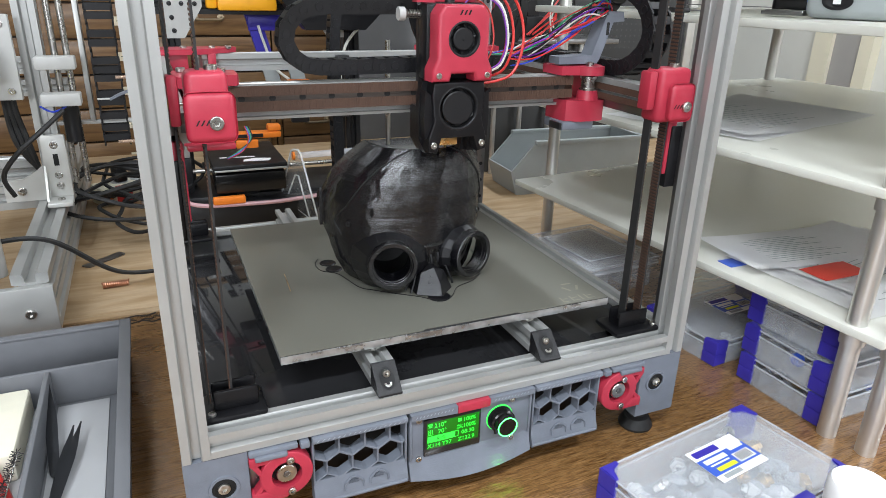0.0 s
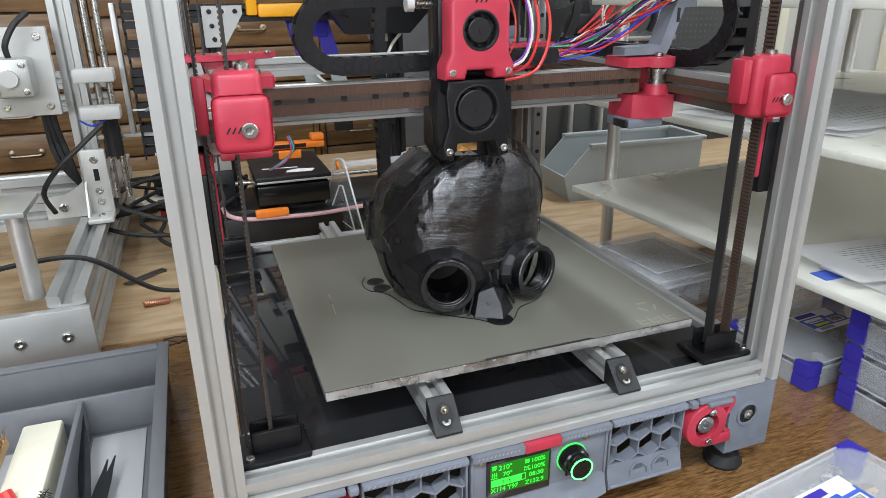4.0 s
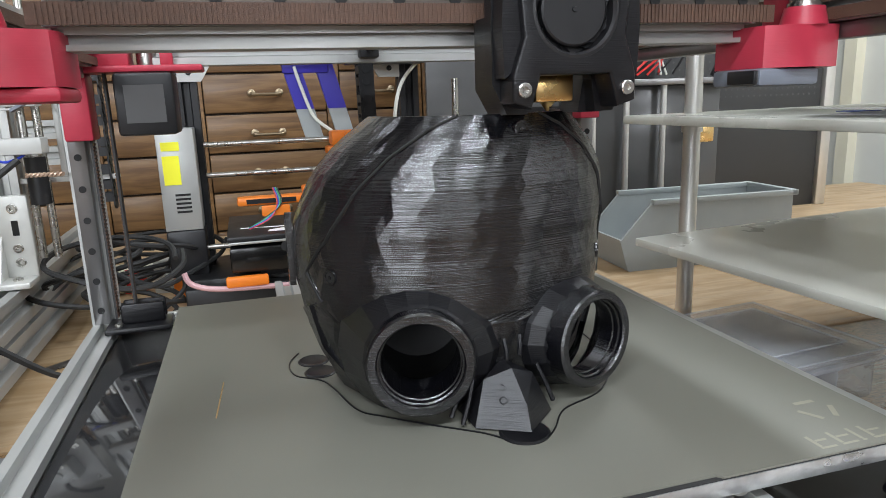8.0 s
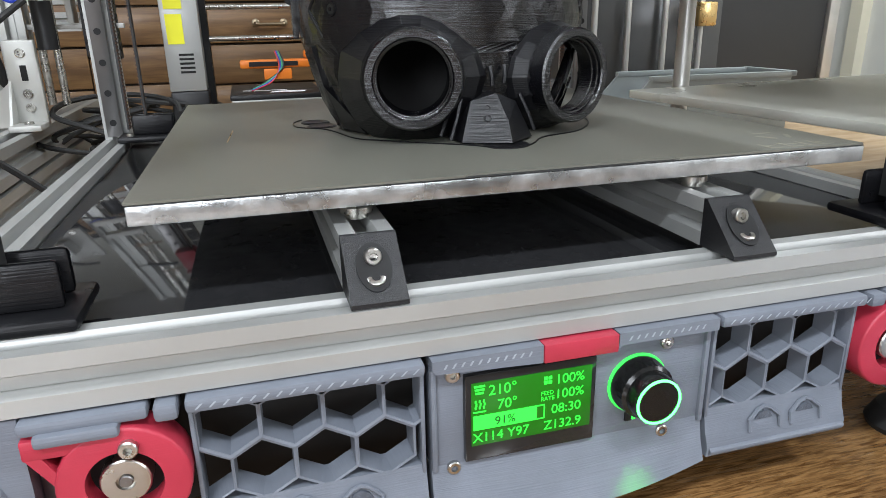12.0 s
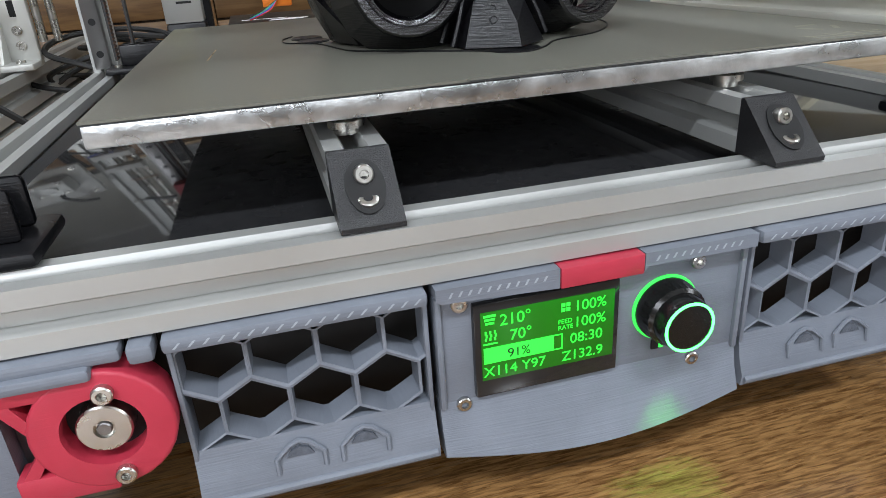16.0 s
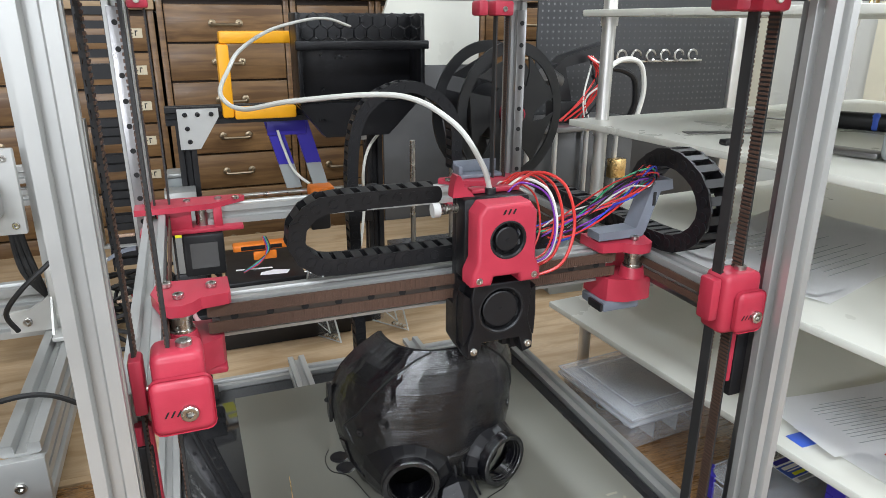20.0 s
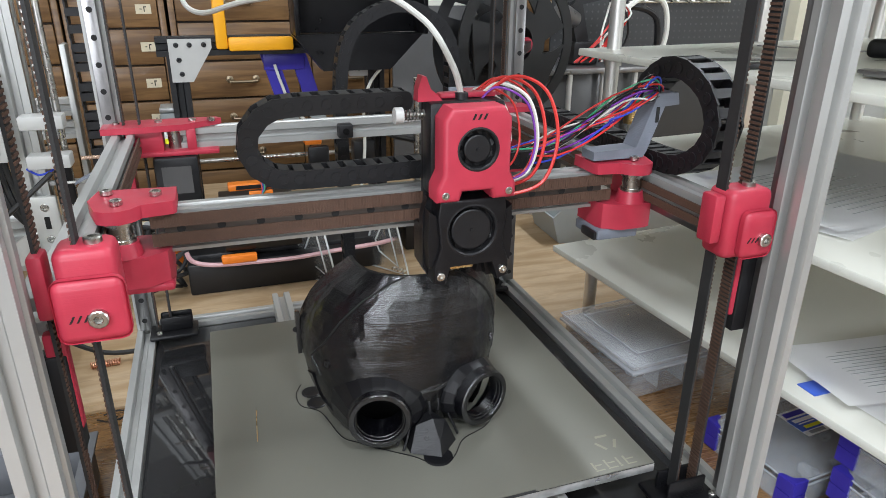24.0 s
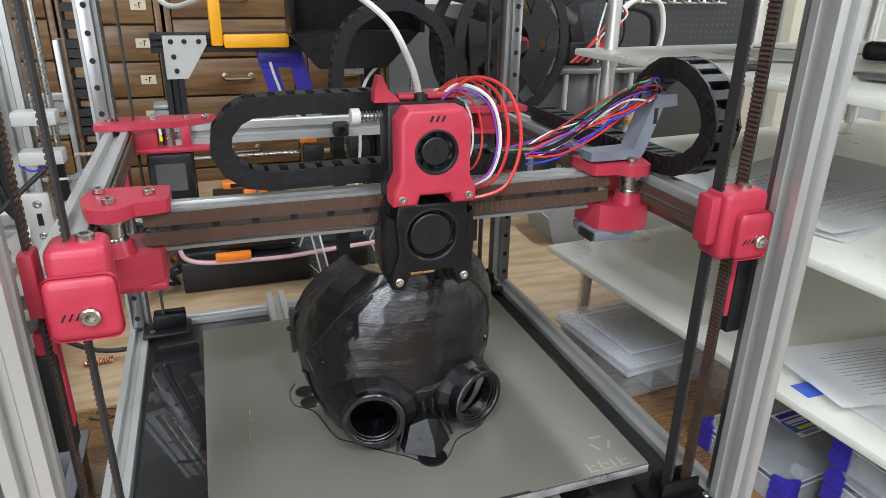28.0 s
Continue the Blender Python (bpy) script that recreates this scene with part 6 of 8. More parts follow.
for k in range(2):
    part("rib", box(bmesh.new(), -0.020 + 0.04 * k, -0.0188 + 0.04 * k, -0.07, 0.07, 0.004, 0.040), "frost", CB, local=True)
for k, (rx, ry) in enumerate(((-0.03, -0.04), (0.005, -0.042), (0.038, -0.035), (-0.035, 0.01), (0.02, 0.03))):
    part("wire_coil", tube(bmesh.new(), [(rx + 0.013 * math.cos(a * 0.5), ry + 0.013 * math.sin(a * 0.5), 0.008 + 0.0008 * a) for a in range(32)], 0.0012, 5), ("steel", "rail")[k % 2], CB, local=True)
part("lid_rim", box(bmesh.new(), -0.0705, 0.0705, -0.0805, 0.0805, 0.0385, 0.0425, 0.001), "frost", CB, local=True)
part("lid_edge", tube(bmesh.new(), [(-0.069, -0.079, 0.050), (0.069, -0.079, 0.050), (0.069, 0.079, 0.050), (-0.069, 0.079, 0.050)], 0.0013, 6, True), "frost", CB, local=True)
part("panel_edge", tube(bmesh.new(), [(-0.046, -0.056, 0.0525), (0.046, -0.056, 0.0525), (0.046, 0.056, 0.0525), (-0.046, 0.056, 0.0525)], 0.0011, 6, True), "frost", CB, local=True)

# grey bin behind
BN = thing("storage_bin", "pale grey plastic storage bin with a sloped front", "storage bin", (0.655, 0.855, -0.004), turn=-3)
bm = bmesh.new()
for f in (1,):
    prism(bm, [(-0.15, 0.0), (0.16, 0.0), (0.16, 0.115), (-0.11, 0.115), (-0.165, 0.055)], "y", -0.06, -0.056)
    prism(bm, [(-0.15, 0.0), (0.16, 0.0), (0.16, 0.115), (-0.11, 0.115), (-0.165, 0.055)], "y", 0.056, 0.06)
box(bm, -0.15, 0.16, -0.0555, 0.0555, 0.0, 0.004)
box(bm, 0.155, 0.1595, -0.0555, 0.0555, 0.004, 0.114)
part("tub", bm, "bin", BN, local=True)
bm = prism(bmesh.new(), [(-0.15, 0.002), (-0.153, 0.002), (-0.168, 0.055), (-0.164, 0.055)], "y", -0.06, 0.06)
part("front", bm, "bin", BN, local=True)
bm = box(bmesh.new(), -0.112, 0.165, -0.066, -0.0545, 0.110, 0.119, 0.001)
box(bm, -0.112, 0.165, 0.0545, 0.066, 0.110, 0.119, 0.001)
box(bm, 0.154, 0.166, -0.066, 0.066, 0.1105, 0.1195, 0.001)
part("rim", bm, "bin", BN, local=True)

# ---- tray ----
TR = thing("tool_tray", "grey plastic drawer tray holding tweezers and an eraser block", "tray", (-0.375, 0.17, 0.0))
X0, X1, Y0, Y1, TZ2 = -0.52, -0.276, -0.02, 0.345, 0.05
part("base", box(bmesh.new(), X0, X1, Y0, Y1, 0.0005, 0.004, 0.001), "tray", TR)
for nm, d in (("wall", (X0, X0 + 0.005, Y0, Y1)), ("wall", (X1 - 0.005, X1, Y0, Y1)), ("wall", (X0 + 0.005, X1 - 0.005, Y0, Y0 + 0.005)), ("wall", (X0 + 0.005, X1 - 0.005, Y1 - 0.005, Y1)), ("divider", (X0 + 0.005, X1 - 0.005, 0.268, 0.273)), ("divider", (-0.352, -0.347, Y0 + 0.005, 0.268))):
    part(nm, box(bmesh.new(), *d, 0.004, TZ2 if nm == "wall" else TZ2 - 0.004, 0.0015), "tray", TR)
bm = bmesh.new()
for d in ((X0 - 0.006, X0 + 0.006, Y0 - 0.006, Y1 + 0.006), (X1 - 0.006, X1 + 0.006, Y0 - 0.006, Y1 + 0.006), (X0 + 0.006, X1 - 0.006, Y0 - 0.006, Y0 + 0.006), (X0 + 0.006, X1 - 0.006, Y1 - 0.006, Y1 + 0.006)):
    box(bm, *d, TZ2, TZ2 + 0.003, 0.001)
part("rim", bm, "tray", TR)
solid("paper_liner", box(bmesh.new(), -0.345, -0.2965, 0.0, 0.262, 0.0045, 0.0055, 0.0003), "paper_grey", "pale grey card liner in the tray", "card")
solid("paper_liner", box(bmesh.new(), -0.440, -0.3535, 0.0, 0.262, 0.0045, 0.0055, 0.0003), "paper_grey", "pale grey card liner in the tray", "card")
solid("eraser_block", box(bmesh.new(), -0.400, -0.366, 0.150, 0.262, 0.0058, 0.034, 0.003), "foam_white", "cream foam eraser block in the tray", "eraser")


def tweezers(tip, end, gap):
    """Two flat blades that join at the end."""
    tip, end = Vector(tip), Vector(end)
    d = end - tip
    t = thing("tweezers", "black metal tweezers lying in the tray", "tweezers", tuple(tip), group="tweezers")
    side = Vector((-d.y, d.x, 0)).normalized()
    for sg in (-1, 1):
        bm = bmesh.new()
        vs = []
        for f, w in ((0.0, 0.0007), (0.12, 0.0018), (0.30, 0.0042), (0.45, 0.0052), (0.75, 0.0046), (0.97, 0.0040), (1.0, 0.0030)):
            o = side * sg * gap * (1 - f)
            p = tip + d * f + o + Vector((0, 0, 0.0016 * sg * (1 - f) + 0.002))
            vs.append((bm.verts.new(p - side * w), bm.verts.new(p + side * w)))
        for a, b in zip(vs, vs[1:]):
            bm.faces.new((a[0], a[1], b[1], b[0]))
        bmesh.ops.solidify(bm, geom=bm.faces[:], thickness=0.0011)
        part("blade", bm, "dark_steel", t)


tweezers((-0.349, 0.258, 0.036), (-0.337, 0.140, 0.0075), 0.0008)
tweezers((-0.322, 0.205, 0.016), (-0.336, 0.090, 0.0085), 0.0035)

PL = thing("pliers", "red coated pliers lying in the tray", "pliers", (-0.40, 0.10, 0.006))
part("handle", tube(bmesh.new(), spline([(-0.392, 0.03, 0.013), (-0.372, 0.06, 0.014), (-0.366, 0.095, 0.015), (-0.376, 0.130, 0.017), (-0.392, 0.155, 0.040)], 8), 0.0055, 10), "red_wire", PL)
part("handle", tube(bmesh.new(), spline([(-0.415, 0.03, 0.013), (-0.402, 0.07, 0.016), (-0.396, 0.11, 0.022), (-0.402, 0.150, 0.040)], 8), 0.0055, 10), "red_wire", PL)
WBs = thing("wire_brush", "brass wire brush lying in the tray", "brush", (-0.405, 0.18, 0.02))
part("stock", box(bmesh.new(), -0.414, -0.403, 0.13, 0.23, 0.036, 0.043, 0.002), "ply", WBs)
rw = random.Random(8)
bm = bmesh.new()
for k in range(140):
    px, py = rw.uniform(-0.413, -0.404), rw.uniform(0.16, 0.228)
    cyl(bm, (px, py, 0.043), (px + rw.gauss(0, 0.002), py + rw.gauss(0, 0.002), 0.056), 0.0004, seg=3, caps=False)
tagged(part("bristles", bm, "brass", WBs), kind="stuff")
BRS = thing("bottle_brush", "small black bristle brush in the tray", "brush", (-0.37, 0.10, 0.03))
part("wire", cyl(bmesh.new(), (-0.375, 0.02, 0.012), (-0.362, 0.15, 0.036), 0.0008, seg=6), "steel", BRS)
rb = random.Random(5)
bm = bmesh.new()
for k in range(160):
    f = rb.random()
    p = Vector((-0.375 + 0.013 * f, 0.09 + 0.06 * f, 0.026 + 0.0105 * f))
    d = Vector((rb.gauss(0, 1), rb.gauss(0, 0.2), rb.gauss(0, 1))).normalized() * 0.005
    cyl(bm, p, p + d, 0.0003, seg=3, caps=False)
tagged(part("bristles", bm, "black", BRS), kind="stuff")

# white jar cap
JX, JY = 0.250, -0.183
JR = thing("jar", "white plastic jar with a ribbed screw cap", "jar", (JX, JY, 0.0))
part("body", lathe(bmesh.new(), [(0.0001, 0.0), (0.022, 0.0), (0.023, 0.002), (0.023, 0.052), (0.020, 0.056)], 28, Matrix.Translation((JX, JY, 0))), "paper", JR)
cap = bmesh.new()
rings = [[cap.verts.new((JX + (r + (0.0004 if k % 2 and r > 0.0215 else 0)) * math.cos(k * math.pi / 36), JY + (r + (0.0004 if k % 2 and r > 0.0215 else 0)) * math.sin(k * math.pi / 36), z)) for k in range(72)] for r, z in ((0.0228, 0.054), (0.0228, 0.070), (0.0210, 0.073), (0.0001, 0.073))]
for ra_, rb_ in zip(rings, rings[1:]):
    for k in range(72):
        cap.faces.new((ra_[k], ra_[(k + 1) % 72], rb_[(k + 1) % 72], rb_[k]))
part("cap", cap, "paper", JR, "ribbed white screw cap")

# ---- cabinets behind ----
def drawer_cabinet(x0, x1, zs, h, y=1.728, pulls=(), tag=None):
    """Drawers with their middles at zs."""
    z0, z1 = zs[0] - h * 0.62, zs[-1] + h * 0.62
    c = thing("drawer_cabinet", "varnished brown wooden drawer cabinet with metal pulls", "drawer cabinet", ((x0 + x1) / 2, y + 0.2, -0.75), group="drawer cabinets")
    part("plinth", box(bmesh.new(), x0 + 0.01, x1 - 0.01, y + 0.03, y + 0.44, -0.75, z0, 0.004), "drawer", c)
    # carcass in the darkened wood, so gaps between drawers read as shaded
    part("carcass", box(bmesh.new(), x0, x1, y + 0.016, y + 0.45, z0, z1, 0.003), "drawer_dark", c)
    for sx in (x0, x1 - 0.016):
        part("stile", box(bmesh.new(), sx, sx + 0.016, y + 0.002, y + 0.016, z0, z1, 0.002), "drawer", c)
    part("top", box(bmesh.new(), x0 - 0.004, x1 + 0.004, y - 0.012, y + 0.46, z1 + 0.001, z1 + 0.028, 0.004), "ply", c)
    for zc in zs:
        d = part("drawer", box(bmesh.new(), x0 + 0.0185, x1 - 0.0185, y, y + 0.0158, zc - h / 2 + 0.0026, zc + h / 2 - 0.0026, 0.0028), "drawer", c)
        for cx in pulls:
            bm = bmesh.new()
            tube(bm, spline([(cx - 0.036, y - 0.001, zc), (cx - 0.036, y - 0.020, zc - 0.002), (cx - 0.028, y - 0.024, zc - 0.004), (cx + 0.028, y - 0.024, zc - 0.004), (cx + 0.036, y - 0.020, zc - 0.002), (cx + 0.036, y - 0.001, zc)], 5), 0.0042, 8)
            for ex in (-0.036, 0.036):
                lathe(bm, [(0.0105, 0.0), (0.0100, 0.003), (0.0050, 0.005), (0.0001, 0.005)], 14, Matrix.Translation((cx + ex, y, zc)) @ pose(0, 0, 0, 90))
            part("pull", bm, "old_brass", d, "dark metal bar pull")
        if tag is not None:
            part("tag", box(bmesh.new(), tag - 0.019, tag + 0.019, y - 0.0012, y - 0.0002, zc - 0.011, zc + 0.013), "tag_paper", d)
            for b0, b1, h0, h1 in ((-0.009, -0.003, 0.0000, 0.0022), (0.001, 0.0035, -0.006, 0.008), (0.0036, 0.008, 0.005, 0.008)):
                part("tag_mark", box(bmesh.new(), tag + b0, tag + b1, y - 0.0015, y - 0.00125, zc + h0, zc + h1), "dark", d)


LEVELS = [0.009 + 0.1035 * k for k in range(-2, 6)]
drawer_cabinet(-0.205, 0.146, LEVELS, 0.1035, pulls=(-0.030,))
drawer_cabinet(0.150, 0.398, LEVELS, 0.1035, pulls=(0.274,))
drawer_cabinet(0.402, 0.74, LEVELS, 0.1035, pulls=(0.570,))
drawer_cabinet(0.744, 1.10, LEVELS, 0.1035, pulls=(0.92,))
drawer_cabinet(-0.46, -0.213, [0.022 + 0.0955 * k for k in range(-2, 6)], 0.0955, tag=-0.265)
drawer_cabinet(-0.86, -0.466, LEVELS, 0.1035, pulls=(-0.66,))
drawer_cabinet(-1.35, -0.866, LEVELS, 0.1035, pulls=(-1.11,))

# ---- second printer behind ----
P2 = thing("desktop_printer", "black framed desktop printer with orange parts and white corner plates", "desktop printer", (0.0, 0.9, 0.0))
for px in (-0.168, 0.16):
    part("upright", extrusion("z", px, 0.91, 0.0, 0.365, 0.015), "black", P2)
part("crossbar", extrusion("x", 0.91, 0.38, -0.197, 0.175, 0.015), "black", P2)
for px, s in ((-0.174, 1), (0.140, -1)):
    pl = part("corner_plate", prism(bmesh.new(), [(px - s * 0.004, 0.392), (px + s * 0.062, 0.392), (px + s * 0.062, 0.378), (px + s * 0.028, 0.325), (px - s * 0.004, 0.325)], "y", 0.889, 0.894), "white", P2, "white triangular corner plate")
    bm = bmesh.new()
    for bx, bz in ((0.008, 0.383), (0.028, 0.383), (0.05, 0.383), (0.01, 0.36), (0.012, 0.338)):
        bolt(bm, (px + s * bx, 0.889, bz), (0, -1, 0), 0.004, 0.002)
    part("plate_screw", bm, "black", pl)
for pz in (0.045, 0.09):
    part("base_rod", cyl(bmesh.new(), (-0.17, 0.86, pz), (0.15, 0.86, pz), 0.004), "steel", P2)
part("front_panel", box(bmesh.new(), -0.190, 0.075, 0.775, 0.80, -0.0035, 0.05, 0.003), "black", P2)
part("bed_support", box(bmesh.new(), -0.09, -0.05, 0.80, 0.9, 0.055, 0.066, 0.001), "black", P2)
part("bed_spring", cyl(bmesh.new(), (-0.066, 0.86, 0.1016), (-0.066, 0.86, 0.109), 0.006), "steel", P2)
part("bed", box(bmesh.new(), -0.130, 0.000, 0.775, 0.96, 0.109, 0.117, 0.002), "black", P2, "black print bed")
part("bed_clip", box(bmesh.new(), -0.128, -0.002, 0.7715, 0.7748, 0.1065, 0.110, 0.001), "alu", P2)
part("bed_logo", prism(bmesh.new(), [(-0.075, 0.80), (-0.030, 0.795), (-0.022, 0.812), (-0.050, 0.820), (-0.072, 0.812)], "z", 0.1172, 0.1176), "paper", P2, "pale printed emblem")
part("bed_logo", prism(bmesh.new(), [(-0.112, 0.835), (-0.050, 0.83), (-0.050, 0.836), (-0.112, 0.841)], "z", 0.1172, 0.1176), "paper", P2)
part("lower_box", box(bmesh.new(), -0.128, -0.004, 0.776, 0.95, 0.0662, 0.1015, 0.003), "black_shiny", P2)
part("bed_frame", box(bmesh.new(), -0.19, 0.14, 0.805, 0.96, -0.0035, 0.055, 0.003), "black", P2)
bm = box(bmesh.new(), -0.113, 0.004, 0.842, 0.866, 0.148, 0.160, 0.003)
box(bm, -0.080, -0.040, 0.838, 0.8415, 0.132, 0.1475, 0.002)
box(bm, -0.020, 0.004, 0.842, 0.866, 0.1605, 0.172, 0.003)
part("orange_bar", bm, "orange", P2, "orange printed axis end")
part("bar_insert", box(bmesh.new(), -0.100, -0.030, 0.8405, 0.8418, 0.151, 0.1575), "black", P2)
part("orange_end", box(bmesh.new(), -0.136, -0.080, 0.762, 0.7745, 0.050, 0.064, 0.003), "orange", P2)
for pz in (0.19, 0.235):
    part("guide_rod", cyl(bmesh.new(), (-0.16, 0.90, pz), (0.15, 0.90, pz), 0.004), "steel", P2)
bm = box(bmesh.new(), 0.030, 0.074, 0.86, 0.9, 0.226, 0.248, 0.004)
box(bm, 0.022, 0.052, 0.862, 0.892, 0.214, 0.2258, 0.003)
lathe(bm, [(0.0095, 0.0), (0.0095, 0.006), (0.006, 0.008), (0.0045, 0.008), (0.0045, 0.0)], 6, Matrix.Translation((0.055, 0.86, 0.238)) @ pose(0, 0, 0, 90))
part("carriage", bm, "orange", P2, "orange printed carriage")
part("carriage_fan", box(bmesh.new(), 0.026, 0.062, 0.850, 0.862, 0.172, 0.2138, 0.004), "black", P2)
part("hose", tube(bmesh.new(), spline([(-0.188, 0.772, 0.075), (-0.180, 0.768, 0.060), (-0.150, 0.768, 0.050), (-0.09, 0.768, 0.047), (-0.02, 0.768, 0.046), (0.05, 0.77, 0.050), (0.12, 0.772, 0.053), (0.150, 0.775, 0.056), (0.156, 0.79, 0.05)], 6), 0.0038, 8), "pink_hose", P2, "pale pink hose")
part("feed_hose", tube(bmesh.new(), spline([(-0.012, 0.924, 0.345), (-0.004, 0.922, 0.315), (0.012, 0.92, 0.27), (0.036, 0.90, 0.247)], 8), 0.0026, 8), "white_wire", P2, "white feed tube")
part("feed_hose", tube(bmesh.new(), spline([(0.165, 0.86, 0.345), (0.140, 0.86, 0.315), (0.128, 0.86, 0.27), (0.127, 0.86, 0.20), (0.118, 0.86, 0.13)], 8), 0.0028, 8), "white_wire", P2, "white feed tube")
part("hot_hose", tube(bmesh.new(), spline([(0.127, 0.87, 0.235), (0.150, 0.87, 0.24), (0.180, 0.87, 0.222), (0.215, 0.88, 0.21), (0.24, 0.89, 0.20)], 8), 0.006, 8), "rubber", P2)
part("hot_end", box(bmesh.new(), 0.108, 0.146, 0.862, 0.892, 0.176, 0.215, 0.003), "black", P2)
mo2 = part("lift_motor", box(bmesh.new(), -0.207, -0.157, 0.916, 0.966, 0.222, 0.272, 0.004), "bin", P2, "pale grey stepper motor")
part("motor_cap", box(bmesh.new(), -0.207, -0.157, 0.916, 0.966, 0.2724, 0.280, 0.002), "alu", mo2)
for k, mt in enumerate(("red_wire", "blue_wire", "green_wire", "black")):
    part("wire", tube(bmesh.new(), spline([(-0.062 + 0.002 * k, 0.846, 0.172), (-0.058 + 0.002 * k, 0.835, 0.150), (-0.070 - 0.003 * k, 0.83, 0.130), (-0.100, 0.82, 0.1185 + 0.001 * k)], 6), 0.0011, 5), mt, P2)
PS = thing("power_supply", "perforated silver power supply with yellow sticker and black cap", "power supply", (-0.185, 0.86, 0.06))
part("case", box(bmesh.new(), -0.212, -0.162, 0.845, 0.893, 0.12, 0.262, 0.001), "alu", PS)
part("cap", box(bmesh.new(), -0.212, -0.160, 0.842, 0.893, 0.052, 0.1195, 0.003), "black", PS)
part("sticker", box(bmesh.new(), -0.206, -0.184, 0.8436, 0.8446, 0.185, 0.225), "yellow_tag", PS)
part("sticker", box(bmesh.new(), -0.206, -0.182, 0.8436, 0.8446, 0.232, 0.244), "yellow_tag", PS)
bm = bmesh.new()
for k in range(5):
    box(bm, -0.194, -0.174, 0.8443, 0.8447, 0.145 + 0.006 * k, 0.148 + 0.006 * k)
part("vent_slot", bm, "dark", PS)

YH = thing("yellow_bracket", "yellow printed open bracket on the crossbar", "bracket", (-0.05, 0.9, 0.395))
part("top_bar", box(bmesh.new(), -0.100, 0.022, 0.885, 0.925, 0.496, 0.516, 0.004), "yellow", YH)
part("side_bar", box(bmesh.new(), -0.105, -0.086, 0.885, 0.925, 0.375, 0.4958, 0.004), "yellow", YH)
part("base_bar", box(bmesh.new(), -0.0858, 0.018, 0.880, 0.893, 0.372, 0.394, 0.004), "yellow", YH)

BX = thing("hopper_box", "black printed tilted box with honeycomb grille", "printed box", (0.12, 0.84, 0.35))
part("back", box(bmesh.new(), 0.012, 0.228, 0.86, 0.868, 0.40, 0.545, 0.002), "black_print", BX)
for px in (0.012, 0.220):
    part("side", box(bmesh.new(), px, px + 0.008, 0.80, 0.86, 0.40, 0.545, 0.002), "black_print", BX)
part("lip", box(bmesh.new(), 0.008, 0.232, 0.790, 0.80, 0.488, 0.502, 0.002), "black_print", BX)
part("lower", prism(bmesh.new(), [(0.012, 0.3995), (0.228, 0.3995), (0.17, 0.342), (0.058, 0.342)], "y", 0.83, 0.868), "black_print", BX)
bm = bmesh.new()
for k in range(9):
    for j in range(2):
        hx = 0.030 + k * 0.0215 + j * 0.0107
        tube(bm, [(u, 0.798, v) for u, v in hexagon(hx, 0.514 + j * 0.0186, 0.0122)], 0.0012, 4, closed=True)
part("grille", bm, "black_print", BX)

BB = thing("blue_bracket", "blue printed angled bracket below the crossbar", "bracket", (0.0, 0.91, 0.36))
for px in (-0.035, 0.015):
    part("arm", prism(bmesh.new(), [(px, 0.364), (px + 0.028, 0.364), (px + 0.050, 0.281), (px + 0.022, 0.281)], "y", 0.93, 0.94), "blue", BB)
    part("arm_end", prism(bmesh.new(), [(px + 0.022, 0.281), (px + 0.050, 0.281), (px + 0.062, 0.235), (px + 0.034, 0.235)], "y", 0.931, 0.939), "bin", BB, "grey arm end")
part("bridge", box(bmesh.new(), -0.03, 0.04, 0.926, 0.9298, 0.335, 0.3645, 0.002), "blue", BB)

# filament spools
def spool(cx, cy, cz, r, turn):
    s = thing("filament_spool", "empty black plastic filament spool standing upright", "spool", (cx, cy, cz - r), group="spools", turn=turn)
    for yy in (-0.03, 0.03):
        place = Matrix.Translation((0, yy, r)) @ pose(0, 0, 0, 90)
        part("rim", lathe(bmesh.new(), [(r, -0.0015), (r, 0.0015), (r * 0.84, 0.0015), (r * 0.84, -0.0015), (r, -0.0015)], 48, place), "black", s, local=True)
        part("collar", lathe(bmesh.new(), [(r * 0.45, -0.0015), (r * 0.45, 0.0015), (r * 0.25, 0.0015), (r * 0.25, -0.0015), (r * 0.45, -0.0015)], 40, place), "black", s, local=True)
        for k in range(5):
            a = k * math.pi * 2 / 5
            vs = [(r * 0.43, a), (r * 0.65, a + 0.16), (r * 0.86, a + 0.22), (r * 0.86, a + 1.22), (r * 0.65, a + 1.06), (r * 0.43, a + 0.92)]
            bm = prism(bmesh.new(), [(q * math.cos(w), q * math.sin(w)) for q, w in vs], "z", -0.0012, 0.0012)
            bmesh.ops.transform(bm, matrix=place, verts=bm.verts)
            part("spoke", bm, "black", s, local=True)
    bm = lathe(bmesh.new(), [(r * 0.40, -0.03), (r * 0.40, 0.03)], 32)
    bmesh.ops.transform(bm, matrix=Matrix.Translation((0, 0, r)) @ pose(0, 0, 0, 90), verts=bm.verts)
    part("hub", bm, "black", s, local=True)
    part("axle", cyl(bmesh.new(), (0, -0.05, r), (0, 0.05, r), r * 0.1), "red", s, local=True)


spool(0.300, 0.655, 0.397, 0.108, 16)
SH = thing("spool_holder", "black printed spool arm bolted to the rear upright", "spool holder", (0.225, 0.47, 0.40))
part("arm", prism(bmesh.new(), [(0.212, 0.4605), (0.229, 0.4605), (0.318, 0.603), (0.304, 0.607)], "z", 0.391, 0.403), "black_print", SH)


